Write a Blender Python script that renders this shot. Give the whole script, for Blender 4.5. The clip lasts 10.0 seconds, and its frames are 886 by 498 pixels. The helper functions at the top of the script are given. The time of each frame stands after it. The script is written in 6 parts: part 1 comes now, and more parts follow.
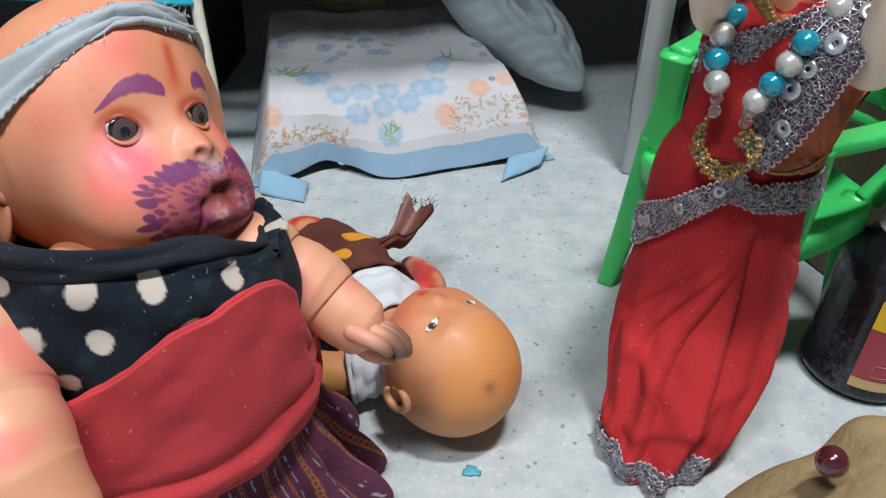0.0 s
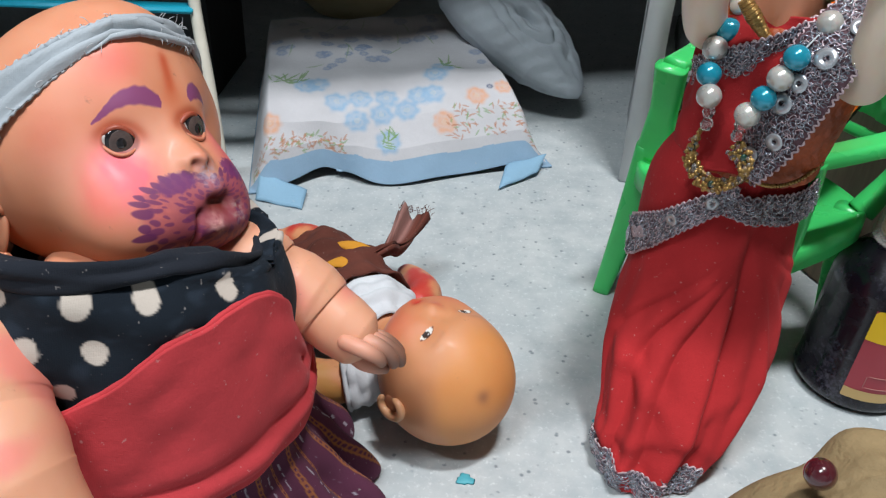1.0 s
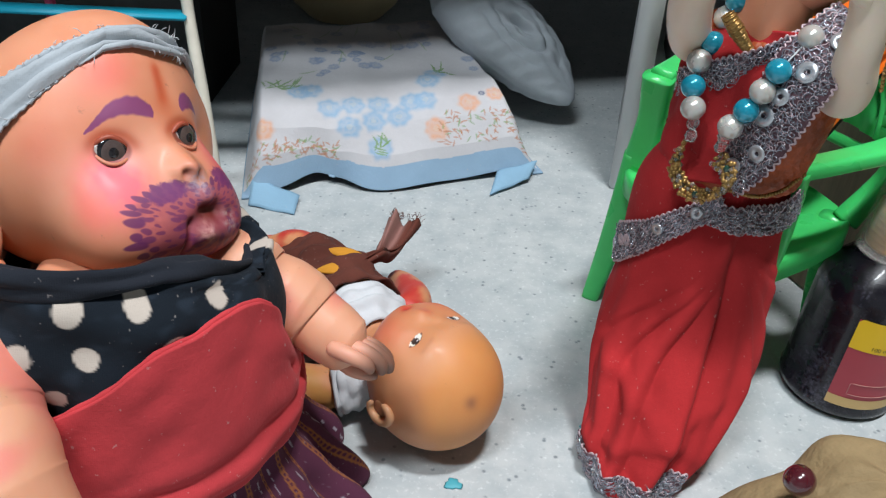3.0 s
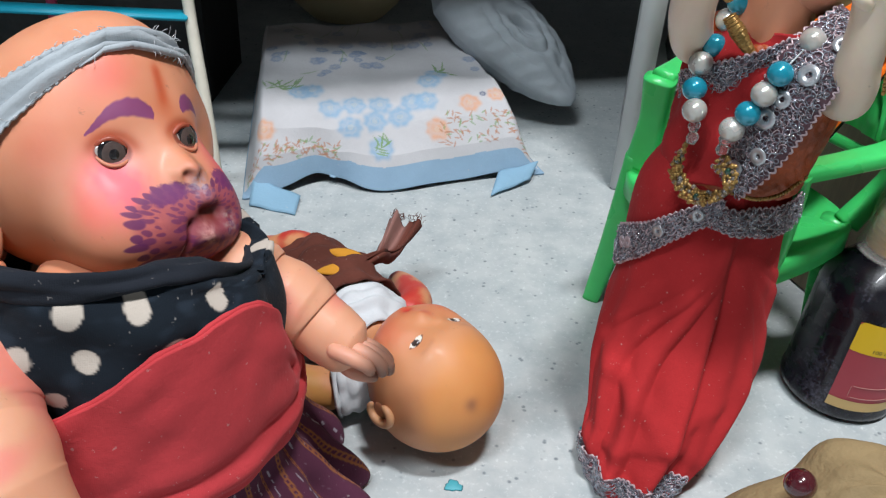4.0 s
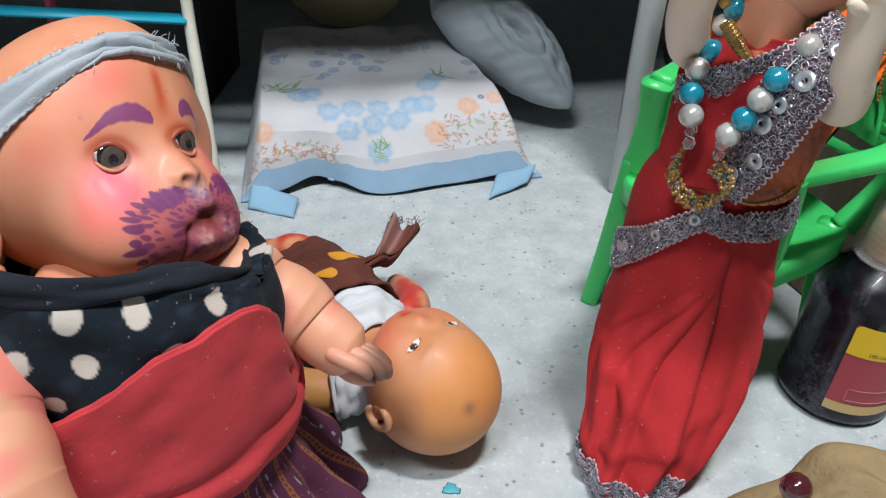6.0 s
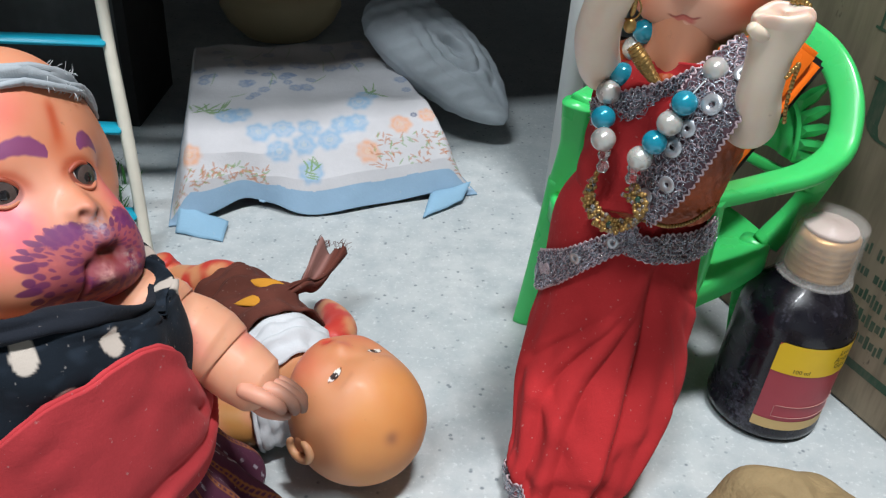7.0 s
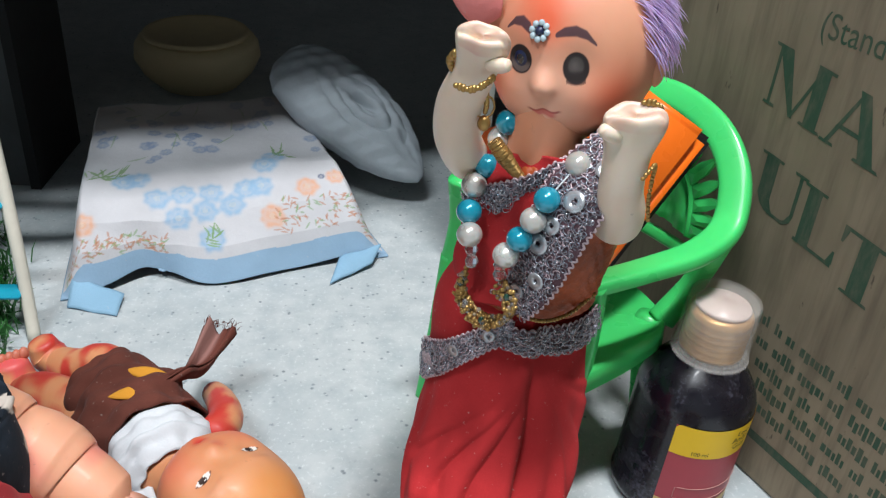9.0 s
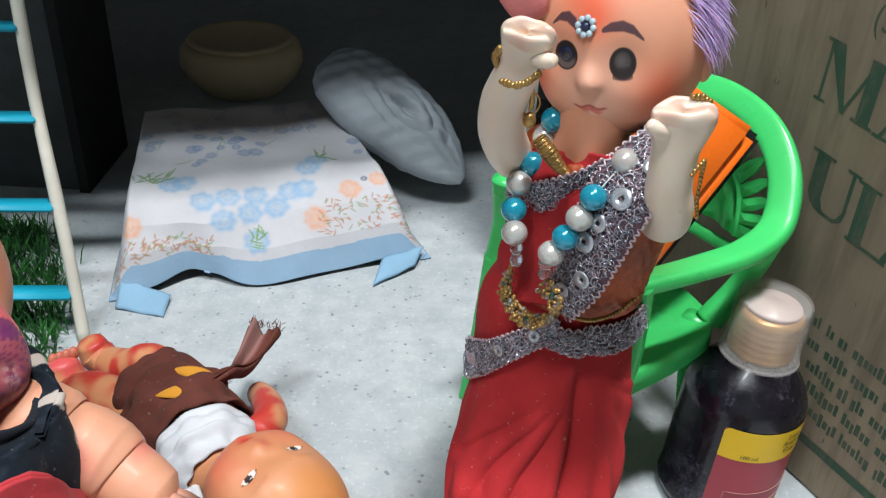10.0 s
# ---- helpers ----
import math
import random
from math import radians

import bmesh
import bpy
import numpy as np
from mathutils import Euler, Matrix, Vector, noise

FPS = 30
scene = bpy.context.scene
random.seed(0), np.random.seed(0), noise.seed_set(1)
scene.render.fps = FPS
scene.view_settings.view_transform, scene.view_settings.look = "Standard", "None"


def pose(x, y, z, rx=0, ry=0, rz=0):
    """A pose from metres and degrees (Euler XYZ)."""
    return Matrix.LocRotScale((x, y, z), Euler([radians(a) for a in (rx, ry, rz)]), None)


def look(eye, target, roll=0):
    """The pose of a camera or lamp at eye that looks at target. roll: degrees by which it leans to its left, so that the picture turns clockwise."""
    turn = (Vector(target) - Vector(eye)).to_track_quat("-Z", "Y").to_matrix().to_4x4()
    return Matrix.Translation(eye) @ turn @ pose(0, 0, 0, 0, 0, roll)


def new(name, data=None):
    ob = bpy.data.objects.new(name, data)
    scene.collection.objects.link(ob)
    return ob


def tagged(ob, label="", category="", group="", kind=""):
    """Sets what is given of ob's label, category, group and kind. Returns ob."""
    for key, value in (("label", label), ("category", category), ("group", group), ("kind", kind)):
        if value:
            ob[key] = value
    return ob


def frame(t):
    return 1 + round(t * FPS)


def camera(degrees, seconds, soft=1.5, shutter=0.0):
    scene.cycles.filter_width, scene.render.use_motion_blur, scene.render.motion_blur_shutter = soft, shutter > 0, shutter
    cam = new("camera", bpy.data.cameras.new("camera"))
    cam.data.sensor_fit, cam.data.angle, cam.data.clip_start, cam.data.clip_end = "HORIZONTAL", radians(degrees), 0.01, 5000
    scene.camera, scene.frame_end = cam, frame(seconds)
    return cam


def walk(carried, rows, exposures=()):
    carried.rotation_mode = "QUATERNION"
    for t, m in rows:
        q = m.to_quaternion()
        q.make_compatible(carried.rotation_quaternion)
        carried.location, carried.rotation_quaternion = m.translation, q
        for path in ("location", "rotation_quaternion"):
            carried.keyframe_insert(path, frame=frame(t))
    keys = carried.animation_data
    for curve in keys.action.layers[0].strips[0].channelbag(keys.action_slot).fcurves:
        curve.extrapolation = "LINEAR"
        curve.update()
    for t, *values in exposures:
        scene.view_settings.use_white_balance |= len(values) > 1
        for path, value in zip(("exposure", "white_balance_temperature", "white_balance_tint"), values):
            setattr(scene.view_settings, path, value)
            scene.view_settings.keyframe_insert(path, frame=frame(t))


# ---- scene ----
cam = camera(53.5, 10.0, soft=1.25)
PATH = [
    (0, (0.0979, 0.1089, 0.2354), (-0.0099, 1.9228, -1.0054), 2.7),
    (0.5, (0.0979, 0.1078, 0.2376), (-0.0099, 1.9239, -0.9999), 2.9),
    (1, (0.1001, 0.1089, 0.2387), (-0.0121, 1.9250, -0.9977), 2.9),
    (1.5, (0.1001, 0.1089, 0.2387), (-0.0077, 1.9283, -0.9933), 3.1),
    (2, (0.1012, 0.1089, 0.2409), (-0.0066, 1.9261, -0.9944), 3.2),
    (2.5, (0.1023, 0.1067, 0.2420), (0.0011, 1.9272, -0.9889), 3.3),
    (4, (0.1023, 0.1078, 0.2431), (-0.0011, 1.9261, -0.9911), 3.4),
    (4.5, (0.1001, 0.1067, 0.2409), (-0.0011, 1.9283, -0.9889), 3.6),
    (5, (0.1012, 0.1067, 0.2431), (-0.0022, 1.9261, -0.9911), 3.5),
    (6.5, (0.1045, 0.1078, 0.2453), (0.0121, 1.9316, -0.9812), 3.5),
    (7, (0.1155, 0.1155, 0.2475), (0.1133, 1.9536, -0.9603), 4.0),
    (7.5, (0.1364, 0.1408, 0.2508), (0.1881, 1.9943, -0.9339), 4.1),
    (8, (0.1474, 0.1430, 0.2574), (0.2167, 2.0152, -0.8954), 4.1),
    (8.5, (0.1419, 0.1386, 0.2585), (0.2299, 2.0053, -0.9042), 4.4),
    (9, (0.1430, 0.1386, 0.2607), (0.2288, 2.0097, -0.8921), 4.3),
    (9.5, (0.1419, 0.1397, 0.2585), (0.2200, 2.0163, -0.8855), 4.0),
    (10, (0.1419, 0.1386, 0.2585), (0.1265, 2.0152, -0.8888), 2.6),
]
walk(cam, [(t, look(eye, target, roll)) for t, eye, target, roll in PATH], [(0, -0.08), (2, -0.05), (6.5, 0.0), (8, 0.08), (10, 0.14)])

# ---- world, lamps ----
world = bpy.data.worlds.new("room_air")
scene.world = world
world.use_nodes = True
world.node_tree.nodes["Background"].inputs[0].default_value = (0.80, 0.90, 1.0, 1)
world.node_tree.nodes["Background"].inputs[1].default_value = 0.35


def area_lamp(name, place, sx, sy, watts, colour):
    d = bpy.data.lights.new(name, "AREA")
    d.shape, d.size, d.size_y, d.energy, d.color = "RECTANGLE", sx, sy, watts, colour
    ob = new(name, d)
    ob.matrix_world = place
    return ob


# a tube light over the floor and a smaller bulb fitting beyond it
tube_light = area_lamp("tube_light", pose(-0.35, -0.40, 1.80, 0, 0, 20), 0.60, 0.10, 23.0, (0.92, 0.98, 1.03))
bulb_light = area_lamp("bulb_light", pose(0.35, 0.12, 1.80, 0, 0, 20), 0.24, 0.10, 30.0, (0.97, 0.965, 0.985))


# ---- materials ----
def nodes_of(name):
    m = bpy.data.materials.new(name)
    m.use_nodes = True
    t = m.node_tree
    return m, t, t.nodes["Principled BSDF"]


def put(t, kind, **values):
    n = t.nodes.new(kind)
    for k, v in values.items():
        n.inputs[k.replace("_", " ")].default_value = v
    return n


def coords(t):
    return t.nodes.new("ShaderNodeTexCoord").outputs["Object"]


def stretch(t, vec, s):
    m = t.nodes.new("ShaderNodeMapping")
    m.inputs["Scale"].default_value = s
    t.links.new(vec, m.inputs["Vector"])
    return m.outputs[0]


def noise_at(t, vec, scale, detail=4.0, rough=0.55):
    n = put(t, "ShaderNodeTexNoise", Scale=scale, Detail=detail, Roughness=rough)
    t.links.new(vec, n.inputs["Vector"])
    return n.outputs["Fac"]


def ramp(t, fac, *stops):
    r = t.nodes.new("ShaderNodeValToRGB")
    e = r.color_ramp.elements
    while len(e) < len(stops):
        e.new(0.5)
    for el, (p, c) in zip(e, stops):
        el.position = p
        el.color = (c, c, c, 1) if isinstance(c, float) else (*c, 1)
    t.links.new(fac, r.inputs[0])
    return r.outputs[0]


def mix(t, fac, a, b, how="MIX"):
    m = t.nodes.new("ShaderNodeMix")
    m.data_type, m.blend_type = "RGBA", how
    for sock, v in ((m.inputs[0], fac), (m.inputs[6], a), (m.inputs[7], b)):
        if isinstance(v, (int, float)):
            sock.default_value = v
        elif isinstance(v, tuple):
            sock.default_value = (*v, 1)
        else:
            t.links.new(v, sock)
    return m.outputs[2]


def bump(t, bsdf, height, strength, distance, before=None):
    b = put(t, "ShaderNodeBump", Strength=strength, Distance=distance)
    t.links.new(height, b.inputs["Height"])
    if before is not None:
        t.links.new(before, b.inputs["Normal"])
    t.links.new(b.outputs[0], bsdf.inputs["Normal"])
    return b.outputs[0]


def plain(name, colour, rough=0.5, metal=0.0, vary=0.25, scale=300.0, bumpy=0.15, depth=0.0003, sss=0.0, coat=0.0):
    """Paint, plastic, metal: a colour with grain, smudges and fine relief."""
    m, t, b = nodes_of(name)
    v = coords(t)
    big, fine = noise_at(t, v, scale * 0.15), noise_at(t, v, scale)
    dark = tuple(c * (1 - vary) for c in colour)
    c1 = mix(t, ramp(t, big, (0.3, 0.0), (0.75, 1.0)), dark, colour)
    t.links.new(mix(t, ramp(t, fine, (0.35, 0.0), (0.8, 0.5)), c1, dark), b.inputs["Base Color"])
    t.links.new(ramp(t, big, (0.2, max(0.03, rough - 0.10)), (0.8, min(1.0, rough + 0.12))), b.inputs["Roughness"])
    b.inputs["Metallic"].default_value = metal
    b.inputs["Subsurface Weight"].default_value = sss
    b.inputs["Subsurface Scale"].default_value = 0.004
    b.inputs["Coat Weight"].default_value = coat
    bump(t, b, fine, bumpy, depth)
    return m


def cloth(name, colour, thread=0.0006, vary=0.25, painted=False, fuzz=0.06, rough=0.92):
    """Woven cloth; painted: its colour comes from the dyed pattern on the mesh."""
    m, t, b = nodes_of(name)
    v = coords(t)
    if painted:
        a = t.nodes.new("ShaderNodeVertexColor")
        a.layer_name = "Col"
        base = a.outputs[0]
        dark = mix(t, 1.0, base, (1 - vary, 1 - vary, 1 - vary), "MULTIPLY")
    else:
        base, dark = colour, tuple(c * (1 - vary) for c in colour)
    big, fine = noise_at(t, v, 45.0), noise_at(t, v, 1500.0, 2.0)
    c = mix(t, ramp(t, big, (0.3, 0.0), (0.7, 1.0)), dark, base)
    c = mix(t, ramp(t, fine, (0.3, 0.35), (0.75, 0.0)), c, dark)
    lint = ramp(t, noise_at(t, v, 620.0, 2.0, 0.5), (0.70, 0.0), (0.76, 0.30))
    c = mix(t, lint, c, (0.52, 0.48, 0.46))
    t.links.new(c, b.inputs["Base Color"])
    b.inputs["Roughness"].default_value = rough
    b.inputs["Specular IOR Level"].default_value = 0.2
    b.inputs["Sheen Weight"].default_value = fuzz * 0.5
    b.inputs["Sheen Roughness"].default_value = 0.5
    w = []
    for axis in ("X", "Z"):
        n = put(t, "ShaderNodeTexWave", Scale=0.314 / thread, Distortion=1.5, Detail=1.0)
        n.bands_direction = axis
        t.links.new(v, n.inputs["Vector"])
        w.append(n.outputs["Fac"])
    weave = mix(t, 0.5, w[0], w[1])
    n1 = bump(t, b, weave, 0.12, 0.0002)
    n2 = bump(t, b, noise_at(t, v, 900.0, 3.0, 0.7), 0.30, 0.0004, n1)
    bump(t, b, noise_at(t, v, 130.0, 3.0), 0.35, 0.0012, n2)
    return m


def doll_vinyl(name, rough=0.42, coat=0.14, sss=0.12):
    """Moulded vinyl whose paint is on the mesh, with mottling, scuffs and faint grime."""
    m, t, b = nodes_of(name)
    v = coords(t)
    a = t.nodes.new("ShaderNodeVertexColor")
    a.layer_name = "Col"
    mot, fine = noise_at(t, v, 90.0, 5.0), noise_at(t, v, 900.0, 3.0)
    c = mix(t, ramp(t, mot, (0.35, 0.22), (0.65, 0.0)), a.outputs[0], mix(t, 1.0, a.outputs[0], (0.86, 0.72, 0.62), "MULTIPLY"))
    c = mix(t, ramp(t, noise_at(t, v, 260.0, 6.0, 0.7), (0.66, 0.0), (0.74, 0.35)), c, (0.16, 0.09, 0.06))
    t.links.new(c, b.inputs["Base Color"])
    t.links.new(ramp(t, mot, (0.3, rough - 0.08), (0.7, rough + 0.14)), b.inputs["Roughness"])
    b.inputs["Subsurface Weight"].default_value = sss
    b.inputs["Subsurface Scale"].default_value = 0.0007
    b.inputs["Subsurface Radius"].default_value = (1.0, 0.4, 0.2)
    b.inputs["Coat Weight"].default_value = coat
    b.inputs["Coat Roughness"].default_value = 0.22
    bump(t, b, fine, 0.08, 0.0002, bump(t, b, mot, 0.15, 0.0008))
    return m


def cement_material():
    m, t, b = nodes_of("smooth_cement")
    v = coords(t)
    big, mid, fine = noise_at(t, v, 9.0, 5.0), noise_at(t, v, 70.0, 6.0, 0.65), noise_at(t, v, 420.0, 4.0, 0.7)
    c = mix(t, ramp(t, big, (0.3, 0.0), (0.7, 1.0)), (0.40, 0.44, 0.45), (0.50, 0.53, 0.53))
    c = mix(t, ramp(t, mid, (0.3, 0.7), (0.60, 0.0)), c, (0.30, 0.35, 0.37))
    specks = put(t, "ShaderNodeTexVoronoi", Scale=230.0, Randomness=1.0)
    t.links.new(v, specks.inputs["Vector"])
    near = ramp(t, specks.outputs["Distance"], (0.10, 1.0), (0.24, 0.0))
    few = ramp(t, noise_at(t, v, 120.0, 3.0), (0.46, 0.0), (0.58, 0.95))
    dots = mix(t, 1.0, near, few, "MULTIPLY")
    c = mix(t, dots, c, (0.17, 0.20, 0.22))
    c = mix(t, ramp(t, fine, (0.56, 0.0), (0.72, 0.65)), c, (0.64, 0.68, 0.68))
    stain = mix(t, 1.0, ramp(t, noise_at(t, v, 24.0, 3.0), (0.66, 0.0), (0.74, 0.5)), ramp(t, fine, (0.4, 0.2), (0.6, 1.0)), "MULTIPLY")
    c = mix(t, stain, c, (0.22, 0.40, 0.42))
    t.links.new(c, b.inputs["Base Color"])
    t.links.new(ramp(t, mid, (0.3, 0.48), (0.7, 0.72)), b.inputs["Roughness"])
    n1 = bump(t, b, mid, 0.25, 0.0008)
    n2 = bump(t, b, fine, 0.30, 0.0003, n1)
    bump(t, b, dots, -0.4, 0.0004, n2)
    return m


def card_material():
    m, t, b = nodes_of("brown_cardboard")
    v = coords(t)
    ribs = put(t, "ShaderNodeTexWave", Scale=42.0, Distortion=0.6, Detail=1.0)
    ribs.bands_direction = "X"
    t.links.new(v, ribs.inputs["Vector"])
    streak = noise_at(t, stretch(t, v, (1.0, 1.0, 0.10)), 190.0, 4.0, 0.6)
    big = noise_at(t, v, 14.0, 5.0)
    c = mix(t, ramp(t, big, (0.3, 0.0), (0.7, 1.0)), (0.180, 0.145, 0.098), (0.275, 0.222, 0.152))
    c = mix(t, ramp(t, streak, (0.32, 0.50), (0.55, 0.0)), c, (0.105, 0.080, 0.055))
    c = mix(t, ramp(t, noise_at(t, stretch(t, v, (1.0, 1.0, 0.04)), 420.0, 3.0, 0.6), (0.50, 0.0), (0.68, 0.22)), c, (0.27, 0.22, 0.155))
    c = mix(t, ramp(t, noise_at(t, stretch(t, v, (1.0, 1.0, 0.35)), 150.0, 4.0, 0.7), (0.66, 0.0), (0.71, 0.75)), c, (0.05, 0.038, 0.028))
    t.links.new(c, b.inputs["Base Color"])
    b.inputs["Roughness"].default_value = 0.85
    n1 = bump(t, b, ribs.outputs["Fac"], 0.22, 0.0010)
    bump(t, b, streak, 0.25, 0.0006, n1)
    return m


def faded_ink():
    m, t, b = nodes_of("faded_green_ink")
    v = coords(t)
    wear = noise_at(t, stretch(t, v, (1, 1, 0.3)), 240.0, 5.0, 0.7)
    c = mix(t, ramp(t, wear, (0.42, 0.0), (0.72, 0.8)), (0.030, 0.075, 0.045), (0.12, 0.115, 0.08))
    t.links.new(c, b.inputs["Base Color"])
    b.inputs["Roughness"].default_value = 0.8
    return m


def frosted(name, colour, rough, clearness=0.75, veil=1.0):
    """Clear plastic or crystal; veil below 1 lets the things behind it show straight through."""
    m, t, b = nodes_of(name)
    v = coords(t)
    b.inputs["Base Color"].default_value = (*colour, 1)
    b.inputs["Transmission Weight"].default_value = clearness
    b.inputs["IOR"].default_value = 1.45
    b.inputs["Alpha"].default_value = veil
    t.links.new(ramp(t, noise_at(t, v, 200.0), (0.3, rough - 0.08), (0.7, rough + 0.1)), b.inputs["Roughness"])
    return m


def syrup_bottle_material():
    m, t, b = nodes_of("dark_syrup_bottle")
    v = coords(t)
    dust = ramp(t, mix(t, 0.5, noise_at(t, v, 60.0, 5.0), noise_at(t, v, 700.0, 4.0, 0.7)), (0.53, 0.0), (0.68, 0.22))
    t.links.new(mix(t, dust, (0.006, 0.005, 0.009), (0.30, 0.30, 0.40)), b.inputs["Base Color"])
    t.links.new(ramp(t, noise_at(t, v, 120.0, 5.0), (0.3, 0.16), (0.75, 0.42)), b.inputs["Roughness"])
    b.inputs["Coat Weight"].default_value = 0.2
    return m


CEMENT, CARD, INK = cement_material(), card_material(), faded_ink()
WALL_GREY = plain("grey_plaster", (0.105, 0.115, 0.120), 0.85, vary=0.55, scale=120, bumpy=0.5, depth=0.002)
WALL_PALE = plain("pale_wall_paint", (0.31, 0.335, 0.345), 0.8, vary=0.15, scale=30, bumpy=0.2, depth=0.001)
# near-black, so the deep shade at the back is put into the colour
WALL_DARK = plain("deep_shade_wall", (0.012, 0.012, 0.013), 0.9, vary=0.4, scale=60, bumpy=0.3, depth=0.002)
WOOD_DARK = plain("dark_wood", (0.05, 0.035, 0.025), 0.7, vary=0.5, scale=80, bumpy=0.3, depth=0.001)
GREEN = plain("green_plastic", (0.06, 0.64, 0.16), 0.30, vary=0.16, scale=160, bumpy=0.08, depth=0.0004, sss=0.12)
WHITE = plain("white_plastic", (0.72, 0.74, 0.74), 0.45, vary=0.12, scale=140)
CREAM_STICK = plain("cream_painted_wood", (0.70, 0.68, 0.58), 0.6, vary=0.22, scale=260, bumpy=0.35, depth=0.0006)
TURQ = plain("turquoise_paint", (0.01, 0.42, 0.60), 0.42, vary=0.22, scale=240, bumpy=0.25, depth=0.0004)
PINK = plain("pink_plastic", (0.62, 0.06, 0.18), 0.5)
RED_CLOTH = cloth("red_sari_cotton", (0.50, 0.030, 0.034), 0.00045, 0.30, fuzz=0.03)
WRAP_CLOTH = cloth("red_wrap_cotton", (0.56, 0.052, 0.062), 0.0005, 0.30, fuzz=0.08)
MAROON_CLOTH = cloth("maroon_brown_cotton", (0.13, 0.040, 0.028), 0.0005, 0.35)
DYED = cloth("dyed_cotton", (1, 1, 1), 0.0005, 0.14, painted=True)
NAVY_CLOTH = cloth("navy_black_cotton", (0.016, 0.020, 0.029), 0.0005, 0.3)
PURPLE_CLOTH = cloth("dark_purple_cotton", (0.060, 0.016, 0.036), 0.0005, 0.3)
GREY_CLOTH = cloth("grey_blue_cotton", (0.43, 0.48, 0.52), 0.0005, 0.22)
WHITE_CLOTH = cloth("white_cotton", (0.64, 0.67, 0.70), 0.0004, 0.2)
BROCADE = plain("orange_red_brocade", (0.60, 0.11, 0.02), 0.45, vary=0.75, scale=520, bumpy=0.6, depth=0.0008)
TINSEL = plain("bright_tinsel", (0.86, 0.88, 0.95), 0.15, metal=0.9, vary=0.15)
NET = plain("dusty_violet_net", (0.130, 0.060, 0.078), 0.7, vary=0.5, scale=900, bumpy=0.8, depth=0.0006)
SILVER = plain("silver_thread", (0.52, 0.55, 0.64), 0.22, metal=0.65, vary=0.45, scale=1500)
ROSE_THREAD = plain("rose_silver_thread", (0.70, 0.54, 0.58), 0.40, metal=0.25, vary=0.4, scale=1500)
SEQUIN = plain("grey_sequin", (0.55, 0.58, 0.62), 0.22, metal=0.6, vary=0.2)
GOLD = plain("gold_metal", (0.50, 0.31, 0.10), 0.28, metal=0.65, vary=0.4, scale=900, bumpy=0.4, depth=0.0004)
GOLD_DARK = plain("tarnished_gold", (0.20, 0.12, 0.04), 0.4, metal=0.6, vary=0.5, scale=900)
PEARL = plain("pearl_lacquer", (0.62, 0.62, 0.58), 0.24, metal=0.35, vary=0.22, scale=700, bumpy=0.25, depth=0.0003, sss=0.1, coat=0.8)
BLUE_BEAD = plain("turquoise_bead_lacquer", (0.010, 0.30, 0.43), 0.18, metal=0.25, vary=0.15, coat=0.9)
CRYSTAL = frosted("clear_crystal", (0.92, 0.92, 0.90), 0.12, 0.9)
GEM_GREEN = plain("dark_green_stone", (0.008, 0.05, 0.03), 0.12, coat=0.8)
GEM_BLUE = plain("pale_blue_stone", (0.50, 0.64, 0.70), 0.10, coat=0.9)
VINYL = doll_vinyl("painted_vinyl", 0.50, 0.06, 0.14)
VINYL_PALE = doll_vinyl("pale_vinyl", 0.40, 0.15, 0.25)
EYE = plain("glossy_eye", (0.018, 0.016, 0.018), 0.10, vary=0.3, coat=1.0)
EYE_WHITE = plain("eye_white", (0.50, 0.44, 0.41), 0.30, coat=0.4)
IRIS = plain("grey_brown_iris", (0.12, 0.085, 0.078), 0.15, vary=0.5, scale=1800, coat=1.0)
IRIS_BLUE = plain("dark_blue_iris", (0.014, 0.022, 0.070), 0.30, vary=0.4, scale=1800, coat=0.25)
HAIR = plain("lilac_doll_hair", (0.66, 0.47, 0.80), 0.55, vary=0.2, scale=900, sss=0.15)
ORANGE = plain("orange_plastic", (0.90, 0.17, 0.012), 0.28, vary=0.08, coat=0.5)
BLACK = plain("black_rubber", (0.014, 0.014, 0.015), 0.5, vary=0.3)
BOTTLE = syrup_bottle_material()
CUP = frosted("frosted_measuring_cup", (0.85, 0.82, 0.78), 0.25, 0.0, 0.13)
CAP_GOLD = plain("gold_lacquered_cap", (0.66, 0.36, 0.13), 0.32, metal=0.45, vary=0.3, scale=600)
CAP_INNER = plain("pinkish_cap_top", (0.62, 0.47, 0.42), 0.5, vary=0.25, scale=350)
LABEL_YELLOW = plain("yellow_label", (0.84, 0.54, 0.012), 0.45, vary=0.08)
LABEL_RED = plain("crimson_label", (0.40, 0.045, 0.065), 0.40, vary=0.12)
LABEL_CREAM = plain("cream_label", (0.62, 0.42, 0.17), 0.45, vary=0.1)
PRINT = plain("black_print", (0.02, 0.015, 0.01), 0.6)
PRINT_PALE = plain("pale_print", (0.55, 0.28, 0.25), 0.6)
CLAY = plain("dried_ochre_clay", (0.33, 0.235, 0.115), 0.85, vary=0.35, scale=220, bumpy=0.7, depth=0.0015)
CLAY_DARK = plain("smoky_clay_patch", (0.05, 0.05, 0.05), 0.85, vary=0.4)
GARNET = plain("dark_red_bead", (0.075, 0.010, 0.016), 0.14, coat=1.0)
POT_CLAY = plain("buff_earthenware", (0.72, 0.60, 0.36), 0.7, vary=0.2, scale=80)
GRASS = plain("green_plastic_turf", (0.035, 0.19, 0.035), 0.5, vary=0.5)
BLUE_PAINT = plain("spilt_blue_colour", (0.08, 0.42, 0.50), 0.6, vary=0.25, scale=500)


